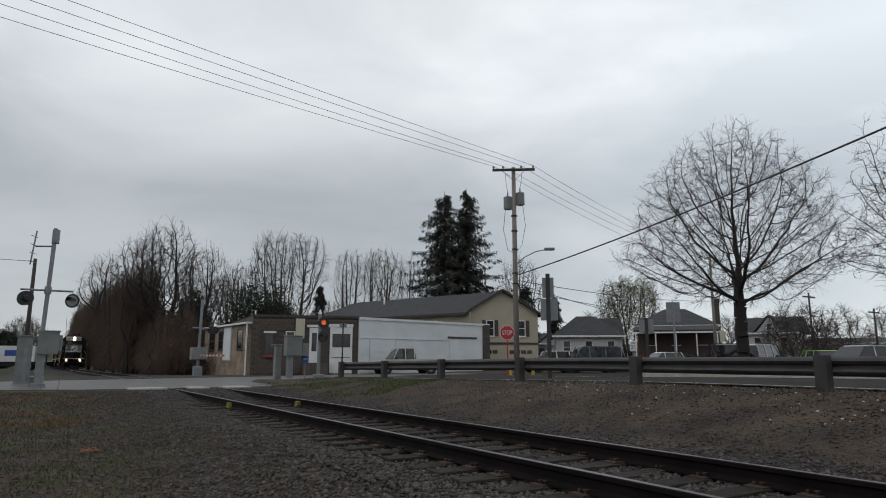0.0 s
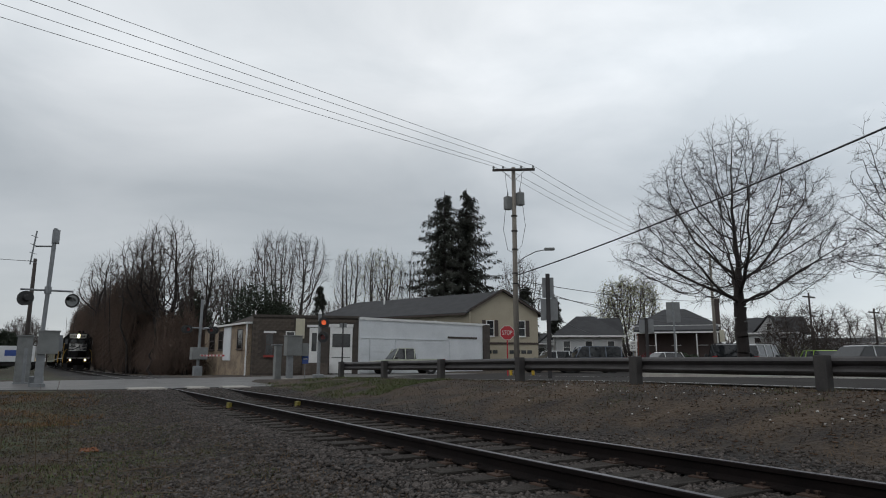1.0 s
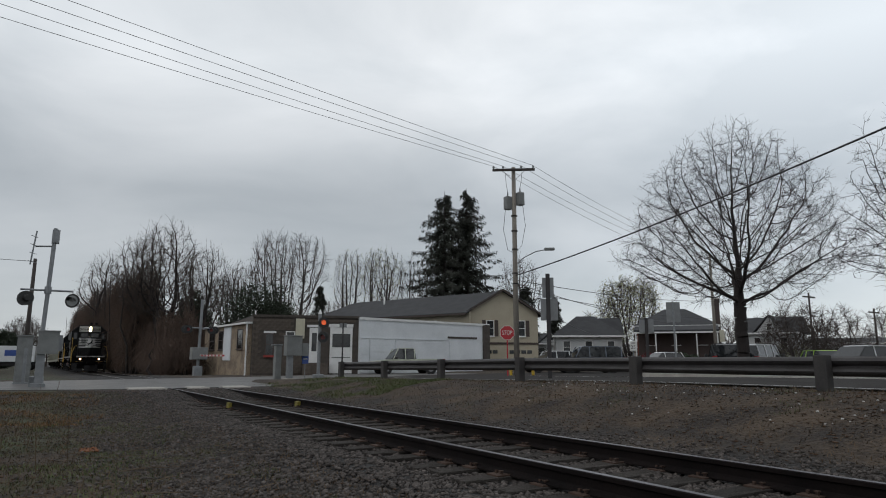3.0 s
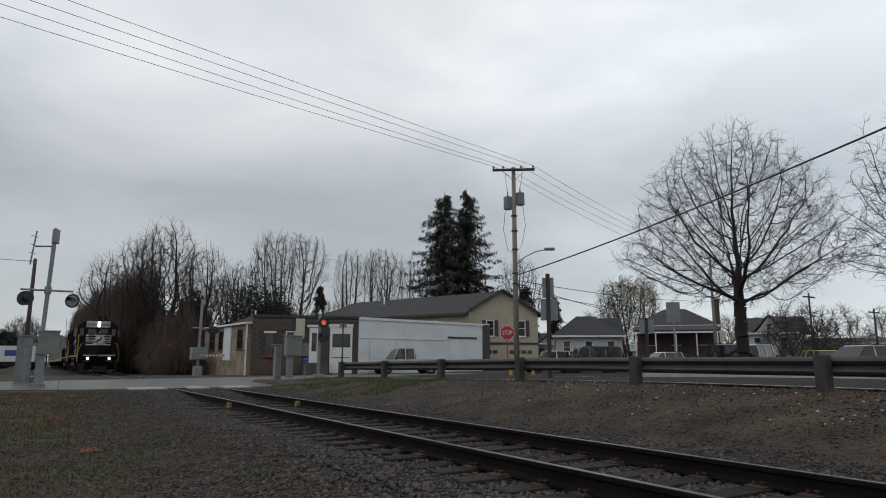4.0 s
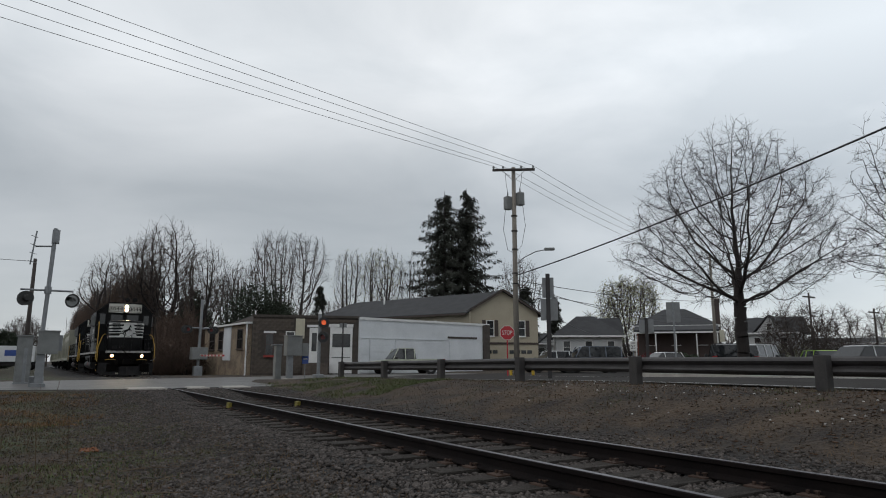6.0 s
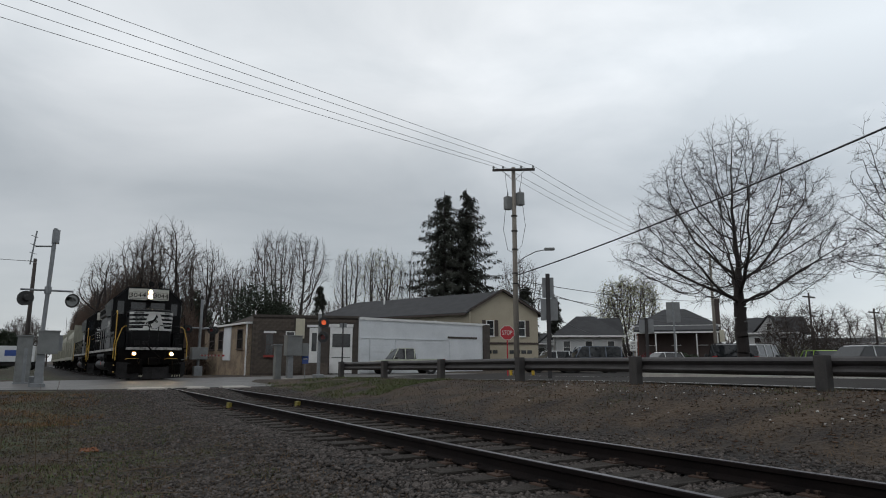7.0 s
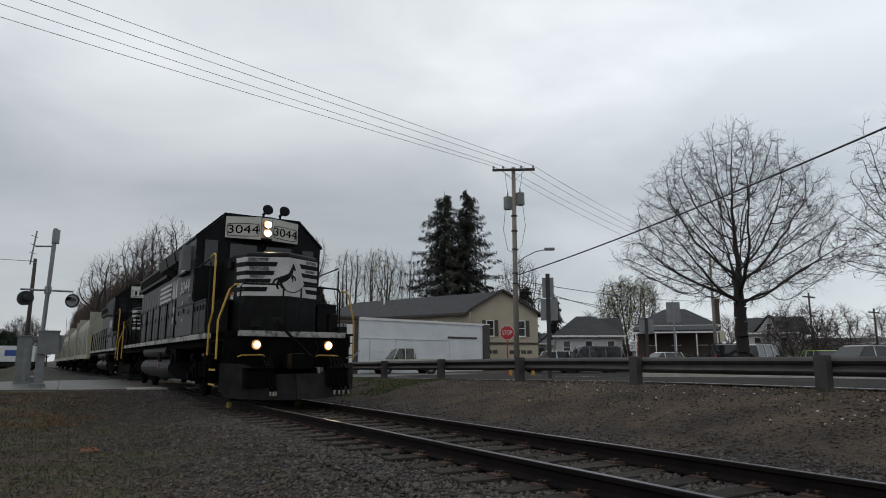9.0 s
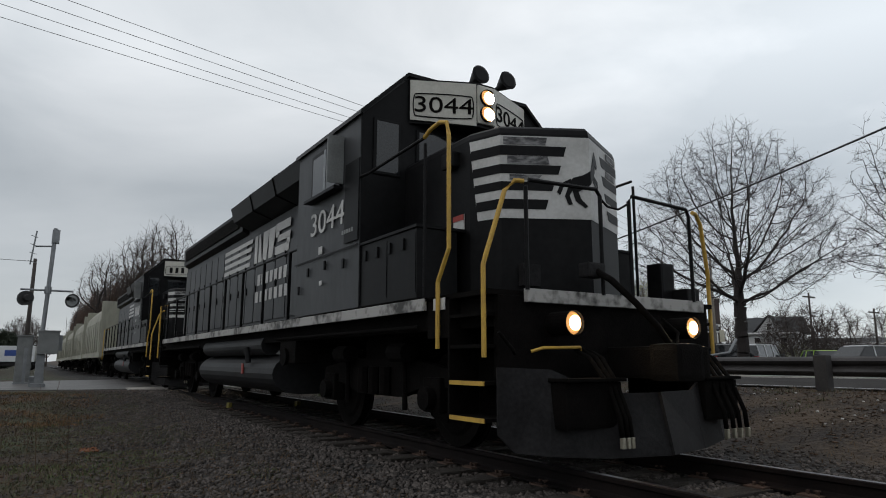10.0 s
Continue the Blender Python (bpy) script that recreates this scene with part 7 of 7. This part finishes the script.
x, y = spot(34.3, 84)
spruce((x, y, 0), 23.8, 10.0, 3, "tall dark spruce with drooping boughs behind the house")
x, y = spot(32.3, 82)
spruce((x, y, 0), 22.8, 10.0, 4, "tall dark spruce with drooping boughs and bare top")
for k, (az, d_, h, rd) in enumerate(((42.0, 100, 11.0, 2.6), (21.4, 105, 13.0, 4.2), (30.3, 90, 8.0, 3.0), (39.5, 78, 10.0, 3.0))):
    x, y = spot(az, d_)
    spruce((x, y, 0), h, rd, 20 + k, "small dark spruce among the bare trees")
for k, (az, d_, w, h) in enumerate(((16.3, 84, 9.0, 10.5), (17.8, 90, 8.0, 8.5), (11.0, 80, 4.2, 8.6), (-1.9, 100, 4.6, 4.6))):
    x, y = spot(az, d_)
    leafy_bush((x, y, -0.1), w, h, 40 + k, M_EVERG, "broad dark evergreen behind the workshop", "evergreen_tree", "tree", 12000, 0.13)
x, y = spot(52.3, 60)
leafy_bush((x, y, 0.1), 3.0, 1.5, 51, M_EVERG, "clipped green bush before the brick house", n=1500, leaf=0.09)
x, y = spot(49.9, 58)
leafy_bush((x, y, 0.1), 2.2, 1.5, 52, mat("red_leaf", (0.13, 0.02, 0.02), (0.09, 0.015, 0.018), 0.7, vary=0.3), "dark red leaved bush before the brick house", n=1200, leaf=0.09)
x, y = spot(60.2, 75)
leafy_bush((x, y, 0.1), 4.5, 2.6, 53, M_BUD, "pale budding bush in the lot", n=900, leaf=0.08)


# brown vine-hung thicket beside the line
def thicket(x, y, w, d_, h, seed, n, label):
    """Dead vines and brush: hanging strands and upright twigs under an uneven top."""
    R = random.Random(seed)
    T = thing("thicket", (x, y, -0.3), label, "thicket", "thickets")
    st, cr = Sticks(), Sticks()
    wide = 0.8 + y * 0.004
    for _ in range(9):
        a, b = R.uniform(-w / 2, w / 2), R.uniform(-d_ / 2, d_ / 2)
        p = Vector((a, b, -0.2))
        for k in range(4):
            q_ = p + Vector((R.gauss(0, 0.3), R.gauss(0, 0.3), h * R.uniform(0.18, 0.30)))
            st.add(p, q_, 0.13 - 0.025 * k, 0.105 - 0.025 * k)
            p = q_
    for _ in range(n):
        a, b = R.uniform(-1, 1), R.uniform(-1, 1)
        lump = 0.62 + 0.75 * noise.noise((a * w * 0.30 + seed, b * 1.5, seed * 0.37)) + 0.25 * noise.noise((a * w * 0.9, b * 4, seed))
        top = h * max(0.22, min(1.1, lump + 0.24)) * (1 - 0.45 * abs(a) ** 3)
        p = Vector((a * w / 2, b * d_ / 2, top * R.random() ** 0.55))
        up_ = R.random() < 0.45
        d = Vector((R.gauss(0, 0.55), R.gauss(0, 0.55), 0.8 if up_ else -1)).normalized()
        ln = R.uniform(0.5, 1.5) if up_ else min(p.z, R.uniform(0.8, 3.0))
        for i in range(2):
            q_ = p + d * ln / 2
            cr.add(p, q_, (0.020 - 0.005 * i) * wide, (0.015 - 0.005 * i) * wide)
            d = (d + Vector((R.gauss(0, 0.35), R.gauss(0, 0.35), -0.05))).normalized()
            p = q_
    st.mesh("stems", M_BARK, T)
    cr.mesh("vines", M_VINE, T)
    return T


thicket(9.8, 56.0, 3.6, 6, 2.3, 61, 2400, "low brown thicket of dead vines beside the track")
thicket(10.9, 64.0, 5.0, 8, 5.0, 62, 7000, "brown thicket of dead vines under bare trees")
thicket(8.9, 71.0, 3.8, 9, 9.6, 63, 8500, "tall brown thicket of dead vines beside the track")
thicket(8.5, 88.0, 3.2, 14, 10.4, 64, 7500, "dense brown thicket of dead vines beside the track")
thicket(8.9, 112.0, 4.0, 20, 12.2, 66, 7500, "dense brown thicket of dead vines beside the track")
thicket(8.7, 150.0, 3.6, 20, 13.5, 67, 6000, "far brown thicket of dead vines beside the track")
thicket(8.9, 186.0, 4.2, 20, 12.0, 68, 3500, "far brown thicket of dead vines beside the track")
thicket(14.2, 73.0, 4.0, 6, 5.0, 65, 3400, "low brown thicket of dead vines by the annex")


# far woods that close the view round the horizon
def far_woods(r0, r1, seed, n):
    R = random.Random(seed)
    st = Sticks()
    for _ in range(n):
        az = R.uniform(-180, 180)
        if 1.0 < az < 4.0:
            continue
        dd = R.uniform(r0, r1)
        x, y = spot(az, dd)
        h = R.uniform(4, 9)
        p = Vector((x, y, -0.5))
        st.add(p, p + Vector((0, 0, h * 0.5)), 0.2, 0.12)
        for _k in range(10):
            a, el = R.uniform(0, 6.283), R.uniform(0.5, 1.5)
            b = p + Vector((0, 0, h * R.uniform(0.2, 0.5)))
            e_ = b + Vector((math.cos(a) * math.cos(el), math.sin(a) * math.cos(el), math.sin(el))) * h * R.uniform(0.3, 0.55)
            st.add(b, e_, 0.09, 0.04)
            for _j in range(4):
                m_ = b.lerp(e_, R.uniform(0.3, 1))
                st.add(m_, m_ + Vector((R.gauss(0, 0.8), R.gauss(0, 0.8), abs(R.gauss(0.9, 0.6)))), 0.05, 0.03)
    ob = st.mesh("far_woods", M_TWIG, None)
    tagged(ob, "distant bare woods along the horizon", "woods", kind="stuff")


far_woods(135, 190, 71, 300)


# ---------------------------------------------------------------- ballast, ties, grass
tie_me = None
for k in range(120):
    y = -9.0 + 0.52 * k
    if 22.6 < y < 35.5:
        continue
    if tie_me is None:
        bm = bx(-1.30, 1.30, -0.115, 0.115, -0.36, -0.172, 0.012)
        tie_me = bpy.data.meshes.new("tie")
        bm.to_mesh(tie_me)
        bm.free()
        tie_me.materials.append(M_TIE)
        pm = bpy.data.meshes.new("tie_plate")
        bm = bmesh.new()
        for sx in (-0.7525, 0.7525):
            box(bm, sx - 0.17, sx + 0.17, -0.09, 0.09, -0.176, -0.158)
            for u in (-0.09, 0.09):
                box(bm, sx + u - 0.012, sx + u + 0.012, -0.05, -0.026, -0.165, -0.130)
                box(bm, sx + u - 0.012, sx + u + 0.012, 0.026, 0.05, -0.165, -0.130)
                box(bm, sx + u - 0.025, sx + u + 0.020, -0.056, -0.020, -0.135, -0.125)
        bm.to_mesh(pm)
        bm.free()
        pm.materials.append(M_PLATE)
    ob = new("tie", tie_me)
    ob.parent = track
    ob.location = (rng.uniform(-0.05, 0.05), y + rng.uniform(-0.04, 0.04), rng.uniform(-0.012, 0.008) + track_z(y))
    ob.rotation_euler = (0, 0, rng.uniform(-0.02, 0.02))
    pl = new("tie_plate", pm)
    pl.parent = ob
for x, y in ((TRACK_X - 0.80, 15.3), (TRACK_X + 0.70, 15.0)):
    ob = link_mesh("rail_marker", bx(-0.045, 0.045, -0.09, 0.09, -0.17, -0.05, 0.015), M_YELLOWP)
    ob.location = (x, y, 0)
    tagged(ob, "yellow painted marker clip on the rail", "rail marker", "rail markers")


def gz(xs_, ys_):
    return np.array([ground_z(float(a), float(b)) for a, b in zip(xs_, ys_)])


def stones(name, n, xr, yr, lo, hi, material, seed, label, keep=None, flat=0.75, lift=0.3, category="stones"):
    rs = np.random.default_rng(seed)
    xs_, ys_ = rs.uniform(*xr, n), yr[0] + (yr[1] - yr[0]) * rs.random(n) ** 1.7
    if keep is not None:
        m_ = keep(xs_, ys_, rs)
        xs_, ys_ = xs_[m_], ys_[m_]
    sc = spins(len(xs_), rs, lo, hi, flat)
    off = np.stack([xs_, ys_, gz(xs_, ys_) + lo * lift], 1)
    tv = np.array([(1, 0, 0.1), (-0.9, 0.2, 0), (0.1, 1, 0), (-0.1, -0.95, 0.15), (0.15, 0.1, 0.8), (0, -0.1, -0.8), (0.62, 0.62, 0.42), (-0.55, -0.5, 0.5)])
    tf = [(0, 6, 4), (6, 2, 4), (2, 1, 4), (1, 7, 4), (7, 3, 4), (3, 0, 4), (0, 2, 6), (2, 0, 5), (1, 2, 5), (3, 1, 5), (0, 3, 5), (1, 3, 7)]
    ob = many(name, tv, tf, (sc, off), material)
    return tagged(ob, label, category, kind="stuff")


def on_bed(a, b, rs):
    d = a - TRACK_X
    between = np.abs(d) < 1.25
    on_tie = (np.abs(((b + 9.0) / 0.52) - np.round((b + 9.0) / 0.52)) < 0.22) & between & (rs.random(len(a)) < 0.50)
    near_rail = np.abs(np.abs(d) - 0.7525) < 0.06
    edge = 1 - np.clip((np.abs(d + 0.2) - 2.3) / 2.6, 0, 1)
    left = d < -1.0
    edge = np.where(left, 1 - np.clip((-d - 2.7) / 1.7, 0, 1) * 0.95, 1 - np.clip((d - 1.7) / 1.0, 0, 1))
    return (~on_tie) & (~near_rail) & (rs.random(len(a)) < edge)


stones("ballast", 80000, (-1.8, 7.6), (1.5, 22.5), 0.017, 0.042, M_STONE, 81, "dark grey crushed ballast stones along the track", on_bed, category="ballast")
stones("ballast", 7000, (1.5, 7.2), (-9.0, 1.6), 0.025, 0.045, M_STONE, 83, "dark grey crushed ballast stones beside the tripod", on_bed, category="ballast")
stones("pale_stones", 90, (8.0, 11.5), (4, 12), 0.012, 0.030, M_PALE, 82, "scattered pale stones and litter on the bank")
stones("bank_gravel", 6500, (6.4, 11.6), (2.5, 24), 0.006, 0.022, M_BANK, 84, "small clods and gravel on the bare bank", category="gravel")
stones("pale_stones", 160, (0, 7), (3, 14), 0.02, 0.035, M_TIE, 85, "paler grey stones among the ballast")


def blades(name, n, xr, yr, h, material, seed, label, patch=0.0, lean=0.8, width=0.006):
    rs = np.random.default_rng(seed)
    xs_, ys_ = rs.uniform(*xr, n), yr[0] + (yr[1] - yr[0]) * rs.random(n) ** 1.4
    if patch:
        w_ = np.array([noise.noise((float(a) * 0.9, float(b) * 0.9, seed)) for a, b in zip(xs_, ys_)])
        m_ = w_ > patch
        xs_, ys_ = xs_[m_], ys_[m_]
    k = len(xs_)
    hh = h * rs.uniform(0.4, 1.2, k)
    yaw, tilt = rs.uniform(0, 6.283, k), rs.uniform(0.1, lean, k)
    m_ = np.zeros((k, 3, 3))
    m_[:, 0, 0], m_[:, 1, 0] = np.cos(yaw) * width, np.sin(yaw) * width
    m_[:, 0, 1], m_[:, 1, 1] = -np.sin(yaw), np.cos(yaw)
    m_[:, 0, 2], m_[:, 1, 2], m_[:, 2, 2] = -np.sin(yaw) * np.sin(tilt) * hh, np.cos(yaw) * np.sin(tilt) * hh, np.cos(tilt) * hh
    off = np.stack([xs_, ys_, gz(xs_, ys_) - 0.005], 1)
    tv = [(-1, 0, 0), (1, 0, 0), (0.7, 0, 0.55), (-0.7, 0, 0.55), (0.0, 0.012, 1)]
    many_ = many(name, tv, [(0, 1, 2), (0, 2, 3), (3, 2, 4)], (m_, off), material)
    return tagged(many_, label, "grass", kind="stuff")


M_FRESH = mat("fresh_green_grass", (0.050, 0.080, 0.018), (0.085, 0.095, 0.030), 0.8, scale=1.5, vary=0.35)
M_RUSTG = mat("rust_dead_grass", (0.17, 0.095, 0.040), (0.10, 0.058, 0.026), 0.9, scale=1.5, vary=0.35)
blades("dead_grass", 9000, (-2.0, 1.6), (15.5, 22.6), 0.08, M_RUSTG, 99, "rust-brown dead grass by the road edge", 0.02, 1.2, 0.009)
blades("grass", 14000, (-2.0, 1.8), (6, 16), 0.06, M_FRESH, 100, "tufts of fresh green grass beside the ballast", 0.12, 1.0)
blades("grass", 60000, (-3.5, 2.4), (3.0, 22), 0.05, M_GRASS, 91, "short patchy green grass beside the ballast", 0.02, 1.0)
blades("dead_grass", 52000, (-3.5, 2.8), (3.0, 22.5), 0.055, M_STRAW, 92, "flattened dead grass beside the ballast", 0.0, 1.35)
blades("grass", 6000, (7.6, 11.5), (5, 26), 0.07, M_GRASS, 93, "thin green weeds on the bank", 0.16, 1.0)
blades("dead_grass", 8000, (7.0, 11.5), (3, 26), 0.07, M_STRAW, 94, "flattened dead grass on the bank", 0.0, 1.4)
blades("grass", 12000, (7.2, 10.6), (16, 25), 0.10, M_FRESH, 95, "green grass on the bank near the crossing", -0.05, 0.9)
stones("leaf_litter", 1800, (-1.5, 3.0), (2.5, 16), 0.018, 0.04, M_LITTER, 96, "brown dead leaves on the ballast edge", None, 0.3, category="leaves")
stones("leaf_litter", 900, (7.0, 11.5), (4, 20), 0.02, 0.045, M_LITTER, 97, "brown dead leaves on the bank", None, 0.3, category="leaves")


# clump of rust-brown leaves and a few dry weed stalks by the ballast
stones("leaf_clump", 90, (0.74, 0.96), (11.1, 11.5), 0.018, 0.036, mat("rust_leaf", (0.20, 0.075, 0.03), (0.14, 0.05, 0.02), 0.9, vary=0.3), 98, "small clump of rust-brown dead leaves", None, 0.5, 0.9, "leaves")
st = Sticks()
for k in range(26):
    a, b = rng.uniform(-0.5, 0.6), rng.uniform(9, 20)
    p = Vector((a, b, ground_z(a, b)))
    q_ = p + Vector((rng.uniform(-0.15, 0.15), rng.uniform(-0.15, 0.15), rng.uniform(0.25, 0.75)))
    st.add(p, q_, 0.006, 0.003)
    for j in range(4):
        m_ = p.lerp(q_, rng.uniform(0.4, 1.0))
        st.add(m_, m_ + Vector((rng.uniform(-0.1, 0.1), rng.uniform(-0.1, 0.1), rng.uniform(0.02, 0.12))), 0.004, 0.002)
tw_ = Sticks()
for k in range(90):
    a, b = rng.uniform(-1.2, 2.4), rng.uniform(3.2, 12)
    yaw, ln = rng.uniform(-0.9, 0.9), rng.uniform(0.15, 0.65)
    p = Vector((a, b, ground_z(a, b) + 0.03))
    for j in range(3):
        q_ = p + Vector((math.cos(yaw) * ln / 3, math.sin(yaw) * ln / 3, rng.uniform(-0.012, 0.014)))
        tw_.add(p, q_, 0.006 - 0.0012 * j, 0.005 - 0.0012 * j)
        p = q_
        yaw += rng.uniform(-0.35, 0.35)
tagged(tw_.mesh("fallen_twigs", M_STRAW, None), "thin brown fallen twigs on the ballast edge", "twigs", kind="stuff")
tagged(st.mesh("dry_weeds", M_STRAW, None), "thin dry weed stalks beside the ballast", "weeds", kind="stuff")

motions()
